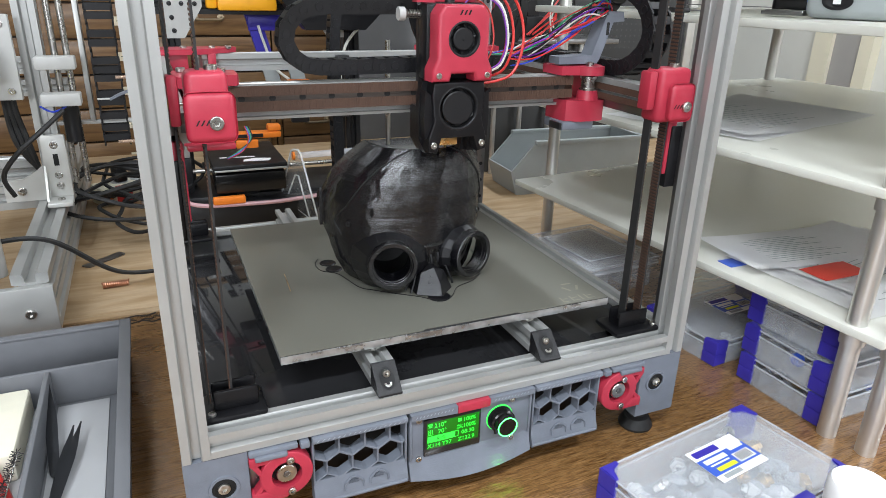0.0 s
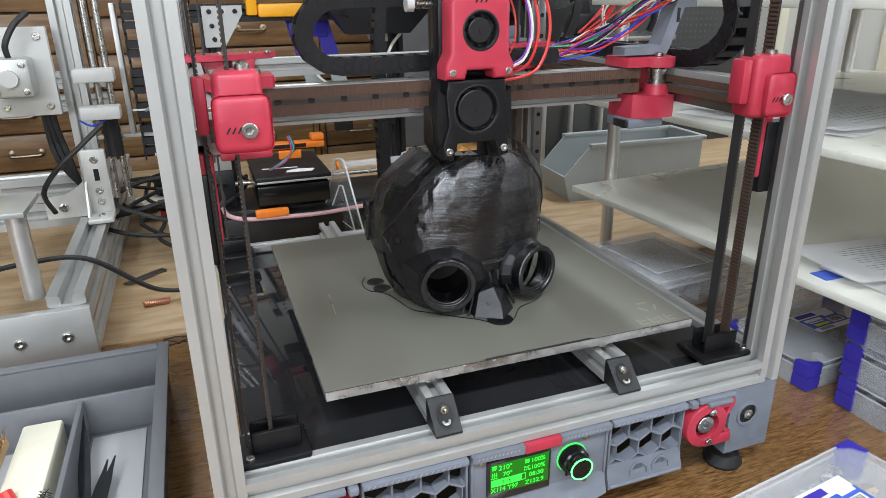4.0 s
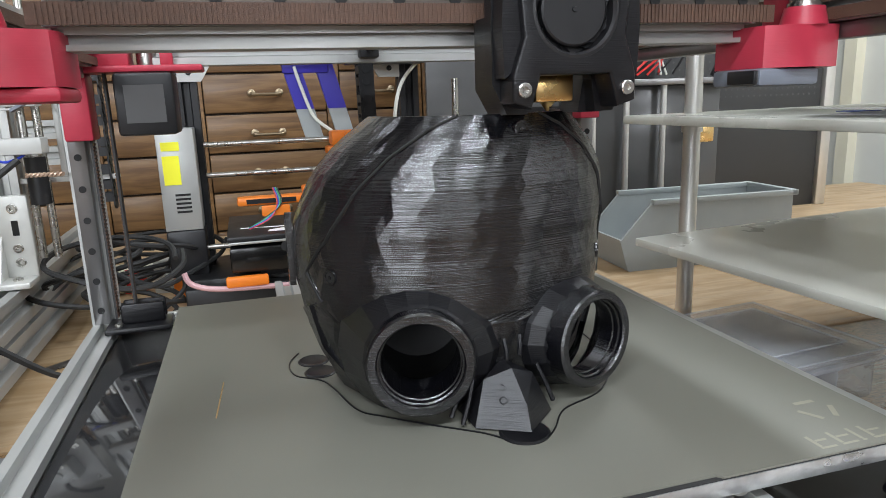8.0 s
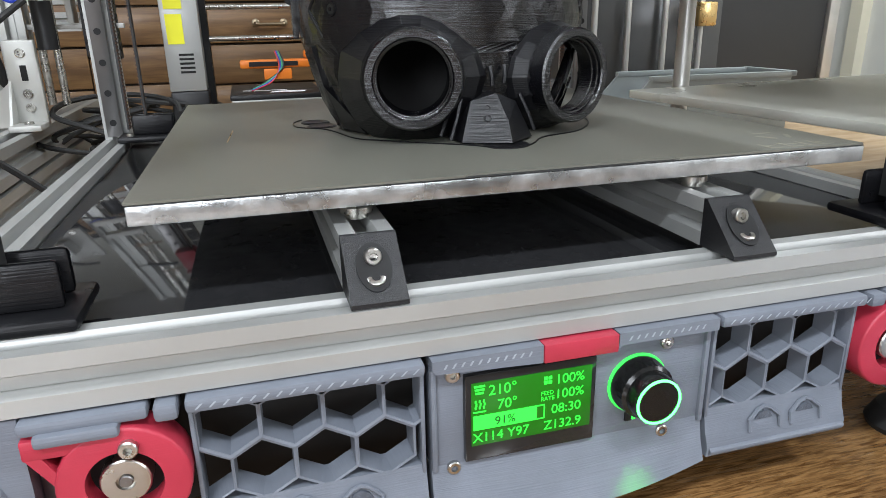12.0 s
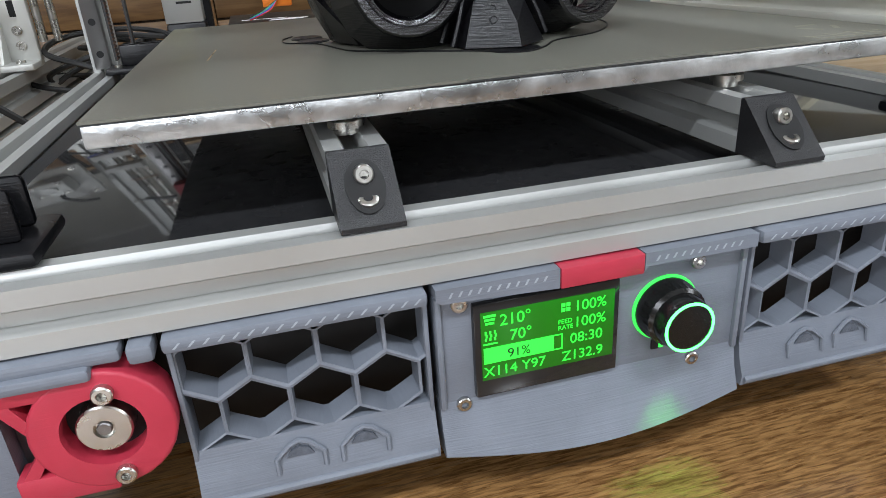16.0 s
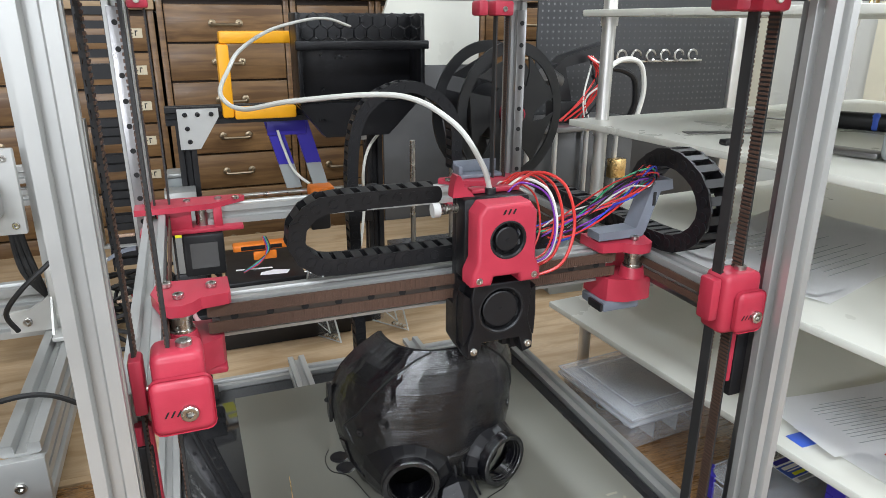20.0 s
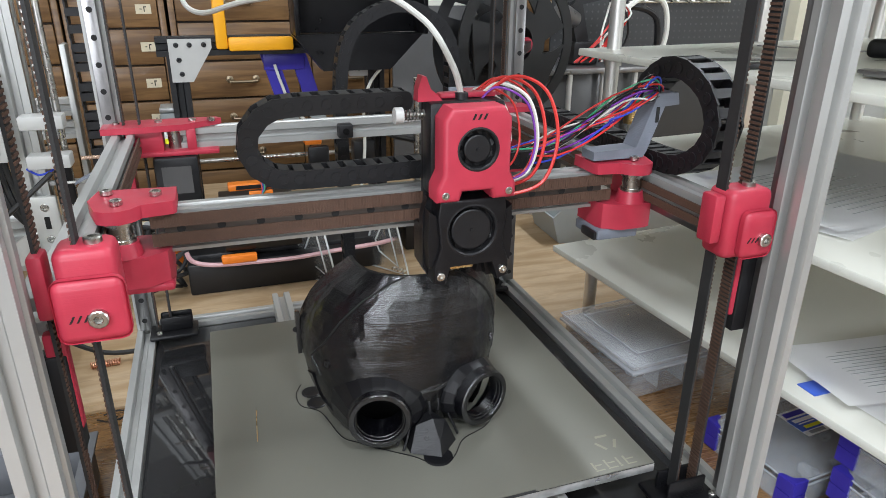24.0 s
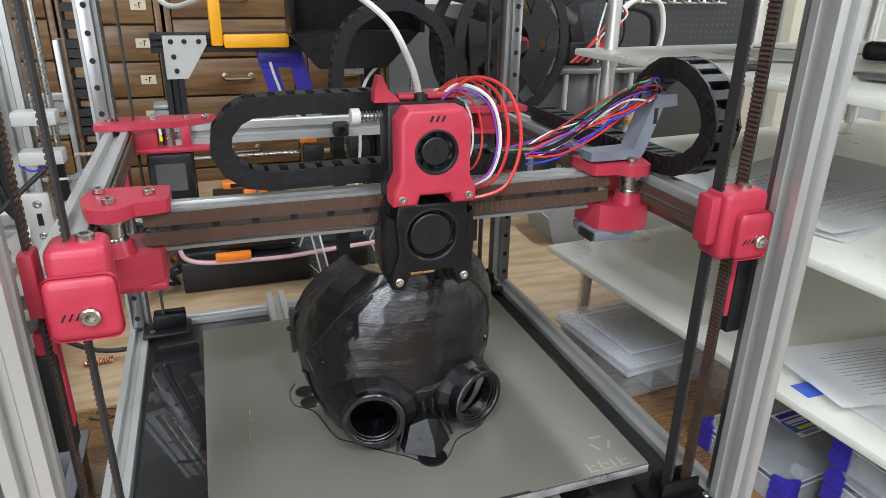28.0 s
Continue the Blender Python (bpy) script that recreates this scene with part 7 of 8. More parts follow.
# acrylic stand
AC = thing("acrylic_stand", "clear acrylic spool stand with orange tube caps on the workbench", "spool stand", (0.079, 0.778, -0.004))
away = Vector((-0.60, 0.80, 0))
side = Vector((0.80, 0.60, 0))
for cx, cy in ((-0.063, -0.003), (0.063, 0.003)):
    foot = Vector((cx, cy, 0.0002))
    outer = [(-0.050, 0.002), (0.046, 0.002), (0.041, 0.052), (0.011, 0.139), (0.004, 0.142), (-0.006, 0.142), (-0.011, 0.137)]
    hole = [(-0.026, 0.014), (0.016, 0.034), (0.024, 0.054), (0.004, 0.094), (-0.003, 0.094)]
    bm = bmesh.new()
    two = [[bm.verts.new(foot + away * u + side * w + Vector((0, 0, v))) for u, v in outer] for w in (-0.0015, 0.0015)]
    bm.faces.new(two[0][::-1])
    bm.faces.new(two[1])
    for i in range(len(outer)):
        j = (i + 1) % len(outer)
        bm.faces.new((two[0][i], two[0][j], two[1][j], two[1][i]))
    part("side_plate", bm, "clear", AC, local=True)
    # pale tubes along the outlines paint the bright edges
    part("edge_glint", tube(bmesh.new(), [foot + away * u + Vector((0, 0, v)) for u, v in outer], 0.0018, 6, True), "acrylic_edge", AC, "pale tube with the edge glint in its colour", local=True)
    part("cutout_edge", tube(bmesh.new(), [foot + away * u + Vector((0, 0, v)) for u, v in hole], 0.0016, 6, True), "acrylic_edge", AC, local=True)
    part("end_cap", cyl(bmesh.new(), foot + Vector((-0.0065 if cx < 0 else 0.0025, 0, 0.131)), foot + Vector((-0.0025 if cx < 0 else 0.0065, 0, 0.131)), 0.0075, seg=18), "orange", AC, "bright orange cap", local=True)
    for k in range(4):
        u = -0.040 + 0.008 * k
        part("stud", cyl(bmesh.new(), foot + away * u - side * 0.004 + Vector((0, 0, 0.008)), foot + away * u + side * 0.004 + Vector((0, 0, 0.008)), 0.0022, seg=10), "steel", AC, local=True)
part("tube", cyl(bmesh.new(), (-0.0600, -0.003, 0.131), (0.0600, 0.003, 0.131), 0.0062), "frost", AC, local=True)

# vertical cable chain behind
VC = chain("cable_chain", "black drag chain arching up behind the gantry", [(0.026, 0.50, 0.005), (0.024, 0.50, 0.12), (0.022, 0.50, 0.24), (0.022, 0.50, 0.36), (0.036, 0.50, 0.422), (0.072, 0.50, 0.450), (0.11, 0.50, 0.453), (0.145, 0.50, 0.432), (0.160, 0.50, 0.40), (0.161, 0.50, 0.345)], (0, 1, 0), w=0.02, h=0.014)

# ---- left machine ----
CN = thing("milling_frame", "silver aluminium desktop milling machine frame", "milling machine", (-0.5, 0.6, 0.0))
part("side_beam", extrusion("y", -0.376, 0.072, 0.43, 1.2, 0.02), "alu", CN)
part("lower_beam", extrusion("y", -0.376, 0.0265, 0.43, 1.2, 0.02), "alu", CN)
part("end_plate", box(bmesh.new(), -0.62, -0.352, 0.418, 0.4295, 0.004, 0.078, 0.001), "alu", CN)
for bx in (-0.380, -0.428, -0.50):
    part("end_bolt", bolt(bmesh.new(), (bx, 0.418, 0.045), (0, -1, 0), 0.006, 0.004), "steel", CN)
part("upright", extrusion("z", -0.368, 0.755, 0.092, 0.62, 0.015), "alu", CN)
bk = part("upright_bracket", box(bmesh.new(), -0.3795, -0.3445, 0.7285, 0.7390, 0.0935, 0.197, 0.003), "cast_white", CN, "pale cast corner bracket")
bm = box(bmesh.new(), -0.3795, -0.3445, 0.690, 0.7284, 0.0935, 0.101, 0.002)
prism(bm, [(0.7284, 0.1011), (0.7284, 0.150), (0.700, 0.1011)], "x", -0.3795, -0.3765)
part("bracket_foot", bm, "cast_white", bk)
part("bracket_slot", box(bmesh.new(), -0.3645, -0.3575, 0.7278, 0.7284, 0.150, 0.168), "dark", bk)
for bz in (0.118, 0.135, 0.182):
    part("bracket_bolt", bolt(bmesh.new(), (-0.361, 0.7285, bz), (0, -1, 0), 0.0055, 0.003), "steel", bk)
part("bracket_bolt", bolt(bmesh.new(), (-0.361, 0.708, 0.101), (0, 0, 1), 0.0055, 0.003), "steel", bk)
sb = part("side_bracket", prism(bmesh.new(), [(-0.4400, 0.0935), (-0.3805, 0.0935), (-0.3805, 0.150), (-0.392, 0.140), (-0.412, 0.128), (-0.440, 0.126)], "y", 0.742, 0.750), "cast_white", CN, "pale cast gusset")
part("gusset_bolt", bolt(bmesh.new(), (-0.416, 0.742, 0.110), (0, -1, 0), 0.0065, 0.003), "steel", sb)
part("blue_wire", tube(bmesh.new(), spline([(-0.365, 0.700, 0.245), (-0.350, 0.692, 0.238), (-0.335, 0.697, 0.242), (-0.326, 0.700, 0.250)], 6), 0.0016, 6), "blue_wire", CN)
part("drop_cable", tube(bmesh.new(), spline([(-0.335, 0.690, 0.240), (-0.365, 0.675, 0.215), (-0.400, 0.670, 0.185), (-0.425, 0.68, 0.150), (-0.420, 0.70, 0.115)], 8), 0.0036, 8), "rubber", CN)
for k in range(3):
    part("riser_cable", tube(bmesh.new(), spline([(-0.402 - 0.007 * k, 0.775, 0.30), (-0.408 - 0.006 * k, 0.770, 0.24), (-0.398 - 0.008 * k, 0.765, 0.18), (-0.392, 0.775, 0.135)], 6), 0.0042, 8), "rubber", CN)
for bz in (0.09, 0.13):
    part("rear_beam", extrusion("x", 0.80, bz, -0.9, -0.40, 0.0195), "alu", CN)
for bz in (0.22, 0.262):
    part("rear_rail", extrusion("x", 1.1, bz, -0.9, -0.36, 0.015), "alu", CN)
zp = part("z_plate", box(bmesh.new(), -0.52, -0.384, 0.70, 0.712, 0.255, 0.372, 0.002), "white", CN, "white carriage plate")
for bx, bz in ((-0.396, 0.268), (-0.396, 0.36), (-0.45, 0.268)):
    part("plate_bolt", bolt(bmesh.new(), (bx, 0.70, bz), (0, -1, 0), 0.005, 0.003), "steel", zp)
mo = part("stepper", box(bmesh.new(), -0.455, -0.405, 0.66, 0.6995, 0.285, 0.335, 0.005), "alu", CN, "silver stepper motor")
part("shaft_boss", cyl(bmesh.new(), (-0.43, 0.6595, 0.31), (-0.43, 0.655, 0.31), 0.011), "alu", mo)
for bx in (-0.447, -0.413):
    for bz in (0.293, 0.327):
        part("motor_bolt", bolt(bmesh.new(), (bx, 0.66, bz), (0, -1, 0), 0.004, 0.002), "steel", mo)
part("motor_cable", tube(bmesh.new(), spline([(-0.43, 0.68, 0.335), (-0.428, 0.67, 0.352), (-0.415, 0.675, 0.375), (-0.40, 0.69, 0.39)], 6), 0.004, 6), "rubber", mo)
for zz in (0.245, 0.297):
    part("rod_clamp", box(bmesh.new(), -0.362, -0.31, 0.690, 0.72, zz, zz + 0.018, 0.002), "white", CN)
for rx in (-0.338, -0.322):
    part("guide_rod", cyl(bmesh.new(), (rx, 0.735, 0.12), (rx, 0.735, 0.62), 0.0045), "steel", CN)
part("coupling", cyl(bmesh.new(), (-0.33, 0.735, 0.185), (-0.33, 0.735, 0.24), 0.012, seg=16), "black", CN)
part("post", cyl(bmesh.new(), (-0.415, 0.47, 0.079), (-0.415, 0.47, 0.18), 0.011, seg=20), "pipe", CN)
part("white_arm", box(bmesh.new(), -0.36, -0.245, 0.745, 0.755, 0.208, 0.214, 0.001), "white", CN)
part("chain_plate", box(bmesh.new(), -0.305, -0.298, 0.735, 0.765, 0.2145, 0.40, 0.001), "alu", CN)
part("post_plate", box(bmesh.new(), -0.56, -0.402, 0.452, 0.54, 0.1805, 0.187, 0.001), "alu", CN)
YB = thing("yellow_box", "bright yellow plastic box with a screw", "box", (-0.49, 0.515, 0.187))
part("shell", box(bmesh.new(), -0.53, -0.438, 0.500, 0.538, 0.1872, 0.243, 0.008, 3), "yellow_tag", YB)
part("screw", bolt(bmesh.new(), (-0.462, 0.500, 0.215), (0, -1, 0), 0.005, 0.003), "steel", YB)
LC = chain("cable_chain", "black and grey drag chain hanging beside the milling machine", [(-0.272, 0.75, 0.64), (-0.272, 0.75, 0.45), (-0.272, 0.75, 0.18)], (1, 0, 0), w=0.036, h=0.02, pitch=0.018)

# loose cables on the bench
rnd = random.Random(9)
for k in range(11):
    cx, cy, r = -0.255 + rnd.uniform(-0.05, 0.04), 0.80 + rnd.uniform(-0.08, 0.16), rnd.uniform(0.05, 0.11)
    pts = [(cx + r * math.cos(a) * rnd.uniform(0.85, 1.15), cy + 0.9 * r * math.sin(a) * rnd.uniform(0.85, 1.15), 0.001 + 0.007 * k + 0.05 * abs(math.sin(a * 0.5 + k))) for a in [j * 0.6 for j in range(12)]]
    tube(bm := bmesh.new(), spline(pts, 6), 0.0035, 6)
    solid("cable", bm, "rubber", "coiled black power cable on the workbench", "cable", group="cables")
tube(bm := bmesh.new(), spline([(-0.50, 0.50, 0.10), (-0.42, 0.49, 0.115), (-0.36, 0.52, 0.10), (-0.29, 0.56, 0.03), (-0.22, 0.60, 0.008)], 8), 0.0035, 6)
solid("cable", bm, "rubber", "black cable drooping from the milling machine", "cable", group="cables")

PW = thing("power_strip", "white power strip with a red lit switch", "power strip", (-0.285, 1.04, -0.004), turn=25)
part("body", box(bmesh.new(), -0.060, 0.060, -0.026, 0.026, 0.0003, 0.040, 0.006, 3), "foam_white", PW, local=True)
part("switch", box(bmesh.new(), -0.052, -0.036, -0.0275, -0.0255, 0.014, 0.028, 0.001), "orange", PW, local=True)
for k in range(2):
    part("socket", cyl(bmesh.new(), (-0.010 + 0.040 * k, 0, 0.0395), (-0.010 + 0.040 * k, 0, 0.0406), 0.017, seg=20), "paper_grey", PW, local=True)
part("plug", box(bmesh.new(), -0.020, 0.004, -0.014, 0.014, 0.0408, 0.070, 0.005), "black", PW, local=True)
LS = thing("metal_strip", "grey toothed metal strip lying on the workbench", "strip", (-0.317, 0.700, -0.0038), turn=40)
part("strip", box(bmesh.new(), -0.035, 0.035, -0.007, 0.007, 0.0002, 0.0024, 0.0006), "rail", LS, local=True)
for k in range(12):
    part("tooth", box(bmesh.new(), -0.032 + 0.0055 * k, -0.029 + 0.0055 * k, -0.0095, -0.0071, 0.0003, 0.0022), "rail", LS, local=True)
CBp = thing("copper_spring", "copper coloured spring lying on the workbench", "spring", (-0.297, 0.583, -0.004), turn=4)
part("coil", tube(bmesh.new(), [(-0.018 + 0.036 * k / 110, 0.0042 * math.cos(k * 0.7), 0.0056 + 0.0042 * math.sin(k * 0.7)) for k in range(111)], 0.0011, 5), "copper", CBp, local=True)

# pegboard and things behind the rack
PG = thing("pegboard", "dark perforated pegboard panel with a row of hooks", "pegboard", (0.96, 1.2, 0.0))
part("board", box(bmesh.new(), 0.66, 1.27, 1.2, 1.206, -0.004, 0.75, 0.002), "peg", PG)
part("side_frame", box(bmesh.new(), 1.271, 1.30, 1.19, 1.21, -0.004, 0.75, 0.003), "pipe", PG)
verts, faces = [], []
for i in range(38):
    for j in range(30):
        cx, cz = 0.672 + 0.016 * i, 0.27 + 0.016 * j
        n = len(verts)
        verts += [(cx + 0.0027 * math.cos(k * math.pi / 3), 1.1992, cz + 0.0027 * math.sin(k * math.pi / 3)) for k in range(6)]
        faces.append(tuple(range(n, n + 6)))
me = bpy.data.meshes.new("peg_hole")
me.from_pydata(verts, [], faces)
me.materials.append(M["smoke"])
ob = tagged(new("peg_hole", me), kind="stuff")
ob.parent = PG
ob.matrix_basis = WORLD[PG.name].inverted()
for k in range(6):
    hx = 0.90 + 0.045 * k
    part("hook", tube(bmesh.new(), [(hx + 0.014 * math.cos(a), 1.185, 0.45 + 0.014 * math.sin(a)) for a in [0.5 * q for q in range(12)]], 0.003, 6), "steel", PG)
part("hook_rail", cyl(bmesh.new(), (0.86, 1.19, 0.436), (1.16, 1.19, 0.436), 0.003), "steel", PG)
SB = thing("glass_enclosure", "smoked grey machine enclosure with aluminium posts", "enclosure", (0.65, 1.08, 0.0))
part("cabinet", box(bmesh.new(), 0.50, 0.82, 1.0, 1.18, -0.0035, 0.30, 0.004), "smoke", SB)
for px in (0.53, 0.60, 0.68, 0.76):
    part("pillar", cyl(bmesh.new(), (px, 0.985, -0.004), (px, 0.985, 0.30), 0.006), "pipe", SB)
part("top_plate", box(bmesh.new(), 0.49, 0.86, 0.97, 1.18, 0.3005, 0.312, 0.002), "rail", SB)
part("brass_head", box(bmesh.new(), 0.735, 0.775, 0.955, 0.978, 0.19, 0.235, 0.004), "brass", SB, "brass coloured tool block")
AR = thing("robot_arm", "black servo arm with red and white wires on the enclosure", "robot arm", (0.66, 1.06, 0.312))
part("base_block", box(bmesh.new(), 0.63, 0.69, 1.03, 1.09, 0.3125, 0.36, 0.004), "black", AR)
part("lower_arm", prism(bmesh.new(), [(0.64, 0.36), (0.67, 0.36), (0.645, 0.45), (0.615, 0.44)], "y", 1.04, 1.07), "black", AR)
part("upper_arm", prism(bmesh.new(), [(0.615, 0.43), (0.645, 0.46), (0.76, 0.49), (0.765, 0.46)], "y", 1.035, 1.075), "black", AR)
part("gripper", cyl(bmesh.new(), (0.585, 1.02, 0.425), (0.635, 1.05, 0.405), 0.018), "rail", AR)
rn = random.Random(12)
for k in range(9):
    pts = [(0.70 + rn.uniform(-0.01, 0.01), 1.02, 0.46), (0.72 + rn.uniform(-0.03, 0.03), 1.0 + rn.uniform(-0.02, 0.02), 0.42), (0.70 + rn.uniform(-0.03, 0.04), 1.0, 0.37), (0.66 + rn.uniform(-0.04, 0.06), 1.01, 0.32)]
    part("wire", tube(bmesh.new(), spline(pts, 6), 0.0022, 5), ("red_wire", "black", "red_wire", "white_wire")[k % 4], AR)
part("hose", tube(bmesh.new(), spline([(0.74, 1.03, 0.42), (0.79, 1.03, 0.45), (0.85, 1.04, 0.44), (0.875, 1.05, 0.38), (0.87, 1.06, 0.316)], 8), 0.006, 8), "white_wire", AR, "white hose")
part("hose", tube(bmesh.new(), spline([(0.73, 1.05, 0.41), (0.78, 1.05, 0.43), (0.84, 1.05, 0.41), (0.86, 1.06, 0.35), (0.855, 1.07, 0.316)], 8), 0.007, 8), "black", AR, "black hose")
WPn = thing("grey_panel", "large light grey panel board leaning behind the spool", "panel", (0.45, 1.45, 0.0))
part("board", prism(bmesh.new(), [(0.30, 0.42), (0.62, 0.42), (0.62, 0.75), (0.42, 0.75)], "y", 1.46, 1.475), "white_board", WPn)
part("stand", box(bmesh.new(), 0.34, 0.60, 1.4605, 1.474, -0.75, 0.4195, 0.002), "smoke", WPn)

# tools lying on the rack
CU = thing("craft_knife", "black craft knife with a blue band on the shelf", "knife", (0.665, 0.312, 0.3985), turn=-55)
part("grip", box(bmesh.new(), -0.035, 0.045, -0.013, 0.013, 0.0003, 0.022, 0.007, 3), "black", CU, local=True)
part("band", box(bmesh.new(), 0.006, 0.022, -0.0136, 0.0136, 0.0002, 0.0226, 0.007, 3), "blue_label", CU, local=True)
part("blade", box(bmesh.new(), -0.16, -0.035, -0.007, 0.007, 0.006, 0.0072), "rail", CU, local=True)
RU = thing("steel_rule", "thin steel rule lying on the shelf", "rule", (0.486, 0.351, 0.3985), turn=-14.6)
part("strip", box(bmesh.new(), -0.064, 0.064, -0.009, 0.009, 0.0002, 0.0012, 0.0003), "rail", RU, local=True)
for k in range(24):
    part("tick", box(bmesh.new(), -0.060 + 0.005 * k, -0.0596 + 0.005 * k, -0.0088, -0.0088 + (0.006 if k % 5 == 0 else 0.0035), 0.0012, 0.0013), "dark", RU, local=True)
CL = thing("caliper_case", "grey and black measuring tool on the shelf", "measuring tool", (0.512, 0.118, 0.3985), turn=-72)
part("body", box(bmesh.new(), -0.040, 0.050, -0.022, 0.022, 0.0003, 0.036, 0.010, 3), "bin", CL, local=True)
part("top_panel", box(bmesh.new(), -0.034, 0.046, -0.017, 0.020, 0.0362, 0.0400, 0.002), "black", CL, local=True)
part("window", lathe(bmesh.new(), [(0.0095, 0.0), (0.0095, 0.0010), (0.0070, 0.0012), (0.0060, 0.0004), (0.0001, 0.0004)], 20, pose(-0.005, -0.022, 0.019, 90) @ Matrix.Diagonal((1.7, 1, 1, 1))), "black", CL, local=True)
# plain white chip stands for light in the tool's window
part("window_light", box(bmesh.new(), -0.009, -0.001, -0.0238, -0.0232, 0.016, 0.022), "paper", CL, local=True)
part("jaw", box(bmesh.new(), -0.085, -0.040, -0.020, 0.004, 0.002, 0.008, 0.002), "rail", CL, local=True)
part("jaw", box(bmesh.new(), -0.098, -0.060, 0.000, 0.016, 0.002, 0.006, 0.001), "rail", CL, local=True)
solid("screwdriver_bit", box(bmesh.new(), 0.405, 0.432, 0.276, 0.288, 0.3984, 0.405, 0.002), "black", "small black tool bit lying on the shelf", "tool")
# bare electronics on the top shelf
rq = random.Random(31)
for k, (ex, ey, tn) in enumerate(((0.70, 0.30, 12), (0.78, 0.20, -8), (0.66, 0.16, 20), (0.62, 0.36, -15))):
    eb = thing("circuit_stack", "black stack of circuit boards with brass standoffs", "electronics", (ex, ey, 0.5485), group="circuit stacks", turn=tn)
    for lvl in range(2):
        z = 0.010 + 0.016 * lvl
        part("board", box(bmesh.new(), -0.045, 0.045, -0.030, 0.030, z, z + 0.0016, 0.0004), "black", eb, local=True)
        for q in range(7):
            cx, cy = rq.uniform(-0.036, 0.036), rq.uniform(-0.022, 0.022)
            part("chip", box(bmesh.new(), cx - 0.006, cx + 0.006, cy - 0.005, cy + 0.005, z + 0.0017, z + 0.0017 + rq.choice((0.002, 0.005, 0.009)), 0.0006), rq.choice(("black", "white", "rail", "smoke")), eb, local=True)
    for ux in (-0.041, 0.041):
        for uy in (-0.026, 0.026):
            part("standoff", cyl(bmesh.new(), (ux, uy, 0.0), (ux, uy, 0.034), 0.0024, seg=6), "brass", eb, local=True)
solid("blue_tape", box(bmesh.new(), 0.415, 0.445, 0.315, 0.335, 0.2668, 0.2675, 0.0002), "blue_label", "small strip of blue tape on the drawing", "tape")
solid("red_card", box(bmesh.new(), 0.430, 0.50, 0.008, 0.043, 0.1352, 0.1357, 0.0002), "card_red", "red card sheet under the papers", "card")

# small clutter on the workbench
for k, (cx, cy, rr, hh, mt) in enumerate(((-0.24, 1.0, 0.018, 0.05, "white"), (-0.21, 0.93, 0.012, 0.03, "orange"), (-0.29, 1.02, 0.02, 0.035, "red_wire"), (0.20, 0.95, 0.02, 0.06, "black"), (0.25, 0.98, 0.016, 0.09, "rail"))):
    solid("small_pot", cyl(bmesh.new(), (cx, cy, -0.004), (cx, cy, hh), rr, rr * 0.9, 18), mt, "small plastic pot among the cables on the workbench", "pot", group="pots")
for k in range(5):
    solid("cardboard_box", box(bmesh.new(), -0.9 + 0.33 * k, -0.66 + 0.33 * k, 1.82, 2.05, 0.6195, 0.70 + 0.03 * (k % 3), 0.004), ("black", "smoke", "bin")[k % 3], "dark storage box on top of the drawer cabinet", "box", group="top boxes")
MC = thing("black_machine", "black equipment with a steel frame on the workbench", "machine", (0.27, 0.9, 0.0))
part("frame_plate", box(bmesh.new(), 0.20, 0.36, 0.86, 0.90, -0.0038, 0.10, 0.004), "black", MC)
part("top_plate", box(bmesh.new(), 0.19, 0.40, 0.82, 0.93, 0.1005, 0.112, 0.002), "smoke", MC)
for px in (0.23, 0.31):
    part("rod", cyl(bmesh.new(), (px, 0.88, 0.112), (px, 0.88, 0.32), 0.005), "steel", MC)
part("motor", box(bmesh.new(), 0.325, 0.365, 0.86, 0.90, 0.20, 0.245, 0.006), "bin", MC, "pale grey motor")

# twisted wire ends and a tie on the rear upright
for z, tip in ((0.317, -0.2500), (0.2435, -0.2570)):
    tw = thing("wire_twist", "twisted bare copper wire end on the aluminium upright", "wire end", (-0.2306, 0.43, z), group="wire ends")
    for ph in (0.0, math.pi):
        pts = [(-0.2306 + (tip + 0.2306) * k / 36, 0.43 + 0.0010 * math.cos(k * 0.75 + ph), z + 0.0010 * math.sin(k * 0.75 + ph)) for k in range(37)]
        part("strand", tube(bmesh.new(), pts, 0.0010, 6), "twist_wire", tw)
CT = thing("cable_tie", "grey strap end with a white tip on the aluminium upright", "cable tie", (-0.2306, 0.43, 0.302))
bm = bmesh.new()
run = spline([(-0.2306, 0, 0.3020), (-0.240, 0, 0.3010), (-0.250, 0, 0.2975), (-0.2595, 0, 0.2925)], 6)
low, top = [[[bm.verts.new((p.x, 0.43 + w, p.z + dz)) for w in (-0.004, 0.004)] for p in run] for dz in (-0.0013, 0.0013)]
for k in range(len(run) - 1):
    bm.faces.new((top[k][0], top[k][1], top[k + 1][1], top[k + 1][0]))
    bm.faces.new((low[k][0], low[k + 1][0], low[k + 1][1], low[k][1]))
    for j in (0, 1):
        bm.faces.new((low[k][j], top[k][j], top[k + 1][j], low[k + 1][j]))
for k in (0, -1):
    bm.faces.new((low[k][0], low[k][1], top[k][1], top[k][0]))
bmesh.ops.recalc_face_normals(bm, faces=bm.faces)
part("strap", bm, "grey_print", CT)
part("tip", box(bmesh.new(), -0.2725, -0.2590, 0.4275, 0.4325, 0.2926, 0.2942, 0.0005), "white", CT, "white strap tip")

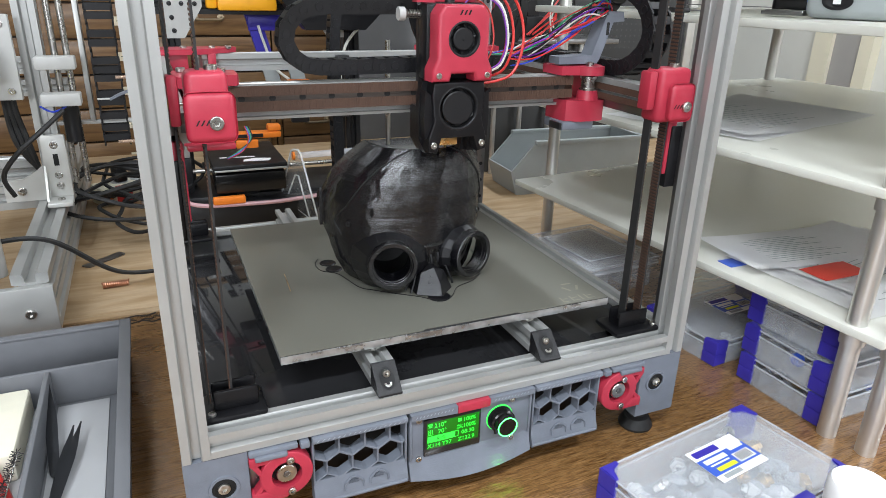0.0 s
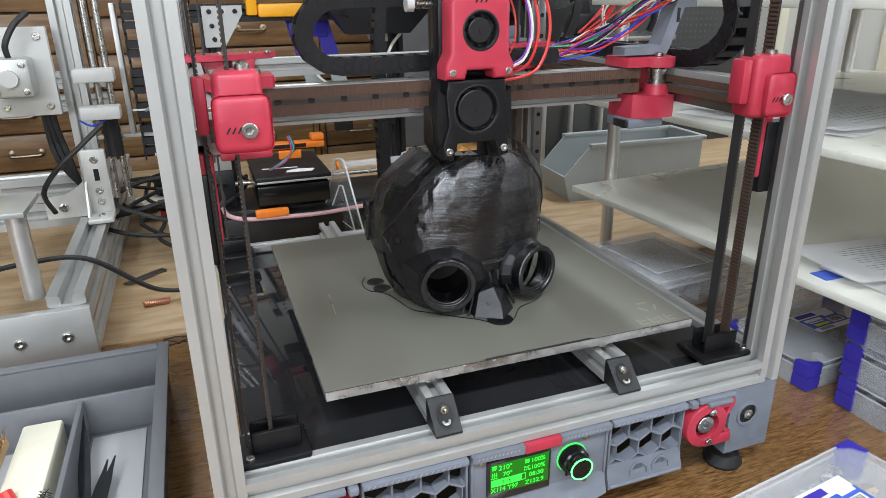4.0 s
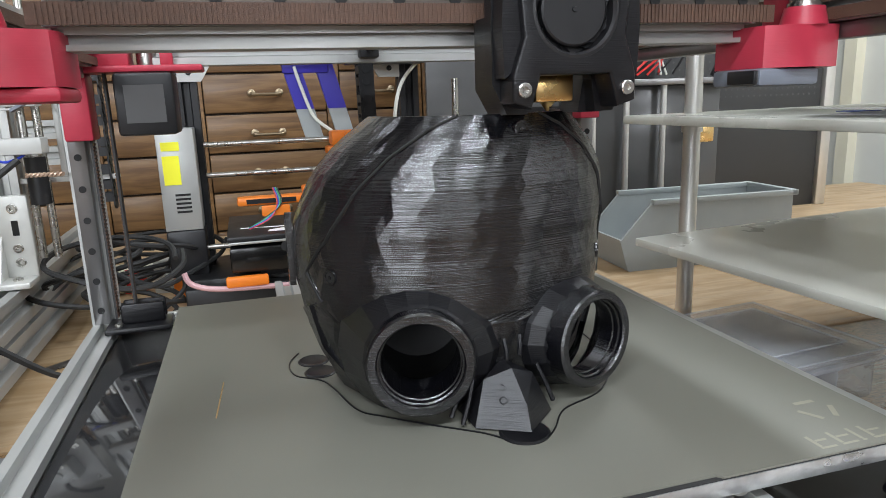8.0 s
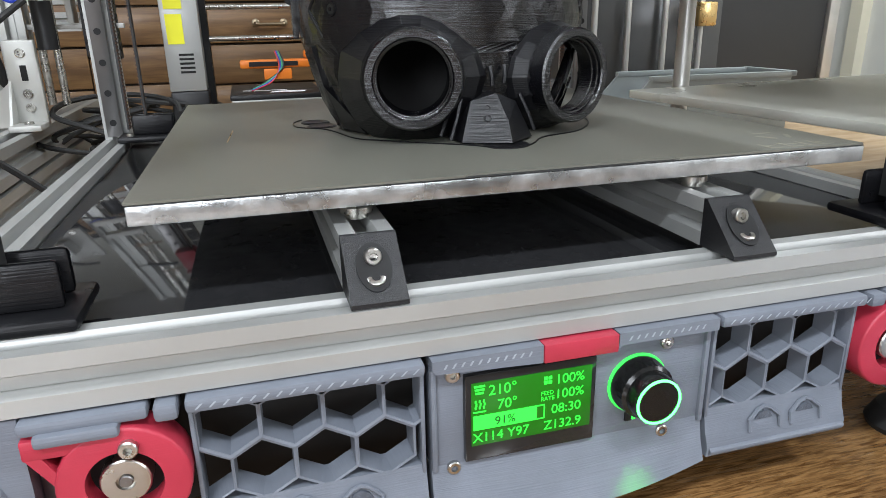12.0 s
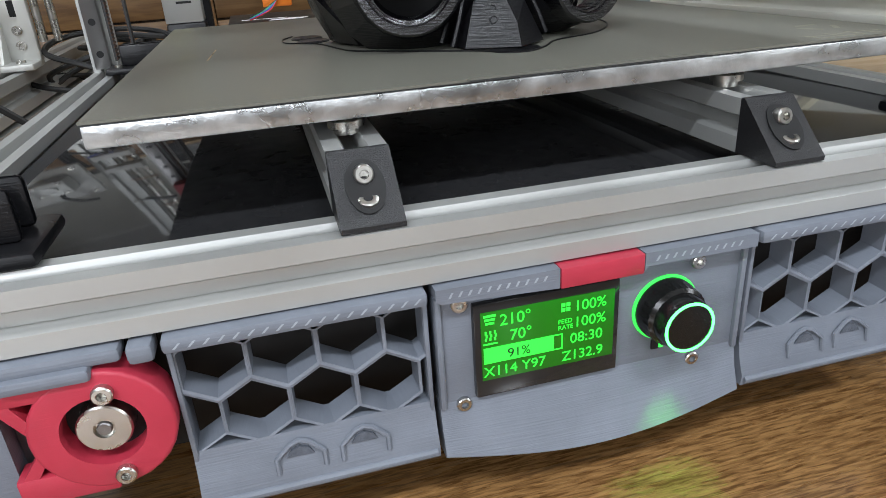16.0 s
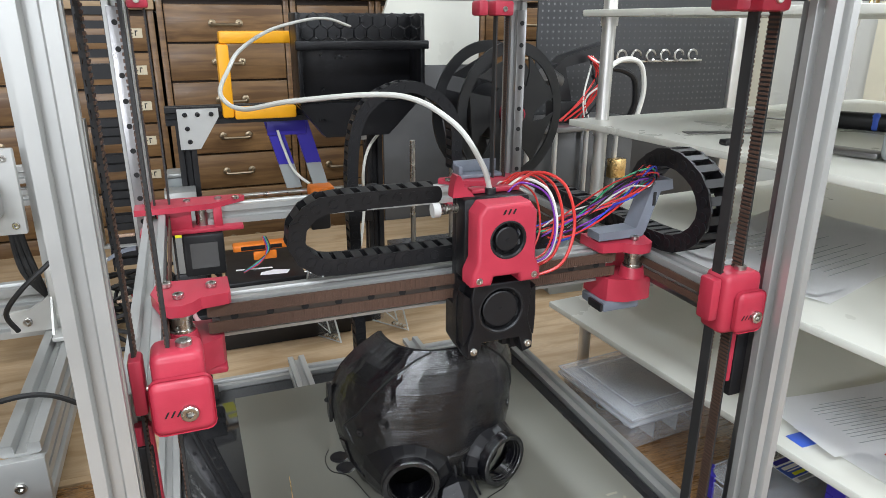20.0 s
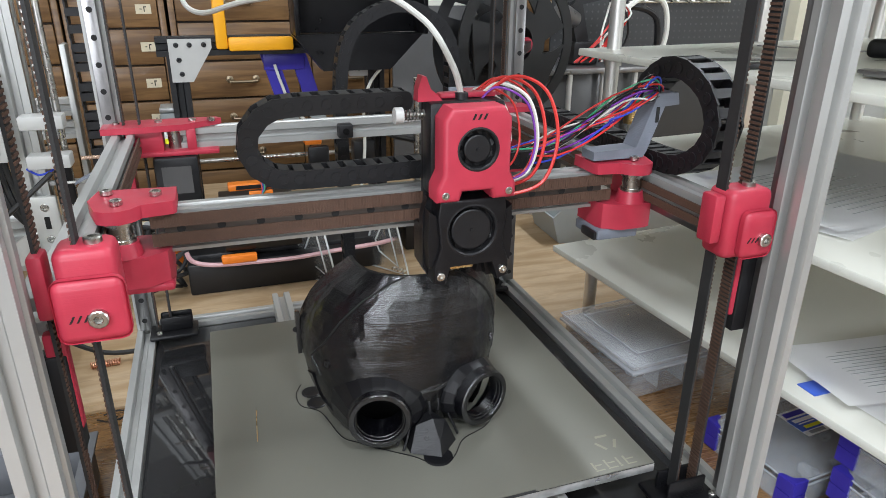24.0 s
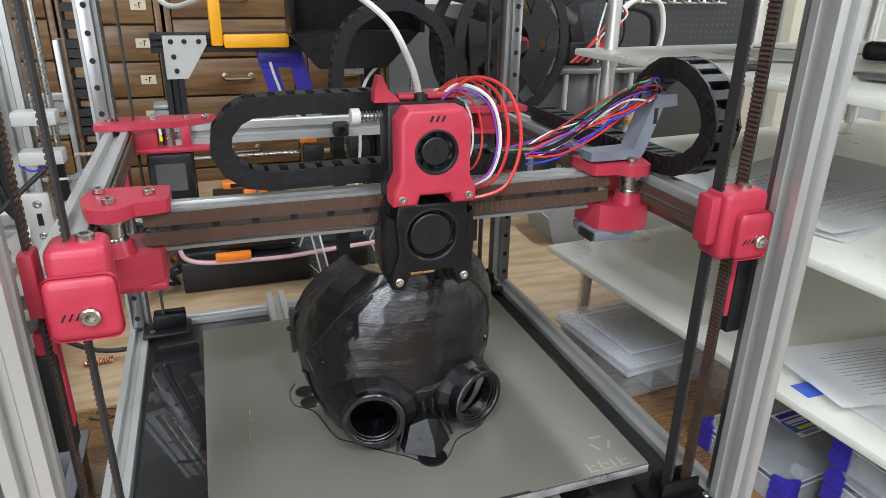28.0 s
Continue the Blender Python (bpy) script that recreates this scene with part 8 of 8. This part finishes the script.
# ---- motion ----
TOOL = [
    (0.0, 0.0271, 0.0992), (0.5, 0.0401, 0.1024), (1.0, 0.0504, 0.1129), (1.5, 0.0591, 0.1266), (2.0, 0.0507, 0.1275), (2.5, 0.0426, 0.1121), (3.0, 0.0319, 0.1),
    (3.5, 0.0134, 0.1019), (4.0, -0.0055, 0.1087), (4.5, -0.0159, 0.1241), (5.2, -0.027, 0.13), (5.9, -0.018, 0.112), (6.5, -0.01, 0.1029), (7.0, 0.0244, 0.0982),
    (7.5, 0.0209, 0.0918), (8.0, 0.0386, 0.1037), (8.5, 0.0542, 0.1289), (9.0, 0.0575, 0.122), (9.5, 0.0523, 0.128), (10.0, -0.0013, 0.0987), (10.5, -0.0197, 0.1122),
    (11.0, -0.0278, 0.1334), (11.5, -0.0215, 0.1047), (13.0, 0.02, 0.1), (14.5, 0.05, 0.125), (16.0, 0.01, 0.1), (17.0, -0.0093, 0.1113), (17.5, 0.0372, 0.0992),
    (18.0, 0.044, 0.1125), (18.5, 0.0531, 0.1236), (19.0, 0.0544, 0.1251), (19.5, 0.0457, 0.1132), (20.0, 0.0414, 0.1016), (20.5, 0.0417, 0.1042), (21.0, 0.0501, 0.1113),
    (21.5, 0.0603, 0.1209), (22.0, 0.0613, 0.1244), (22.5, 0.0563, 0.1301), (23.5, 0.045, 0.115), (24.5, 0.0323, 0.096), (25.0, 0.0405, 0.1016), (25.5, 0.0541, 0.1131),
    (26.0, 0.0624, 0.1281), (26.5, 0.0536, 0.1256), (27.0, 0.0426, 0.1091), (27.5, 0.0287, 0.0987), (28.0, 0.0103, 0.1001),
]


def motions():
    """The head rides on the cross beam; chains and tube follow."""
    walk(TH, [(t, pose(x, y, 0)) for t, x, y in TOOL])
    walk(XB, [(t, pose(0, y, -0.0045)) for t, x, y in TOOL])
    walk(XC, [(t, pose(0.5 * (x - 0.0405), y, 0)) for t, x, y in TOOL])
    walk(YC, [(t, pose(0, 0.5 * (y - 0.1016), 0)) for t, x, y in TOOL])
    rows = []
    for t, x, y in TOOL:
        a = (TIP - TUBE_FAR)
        b = (Vector((x - 0.001, y + 0.024, TIP.z)) - TUBE_FAR)
        rows.append((t, Matrix.Translation(TUBE_FAR) @ a.rotation_difference(b).to_matrix().to_4x4()))
    walk(FT, rows)


motions()
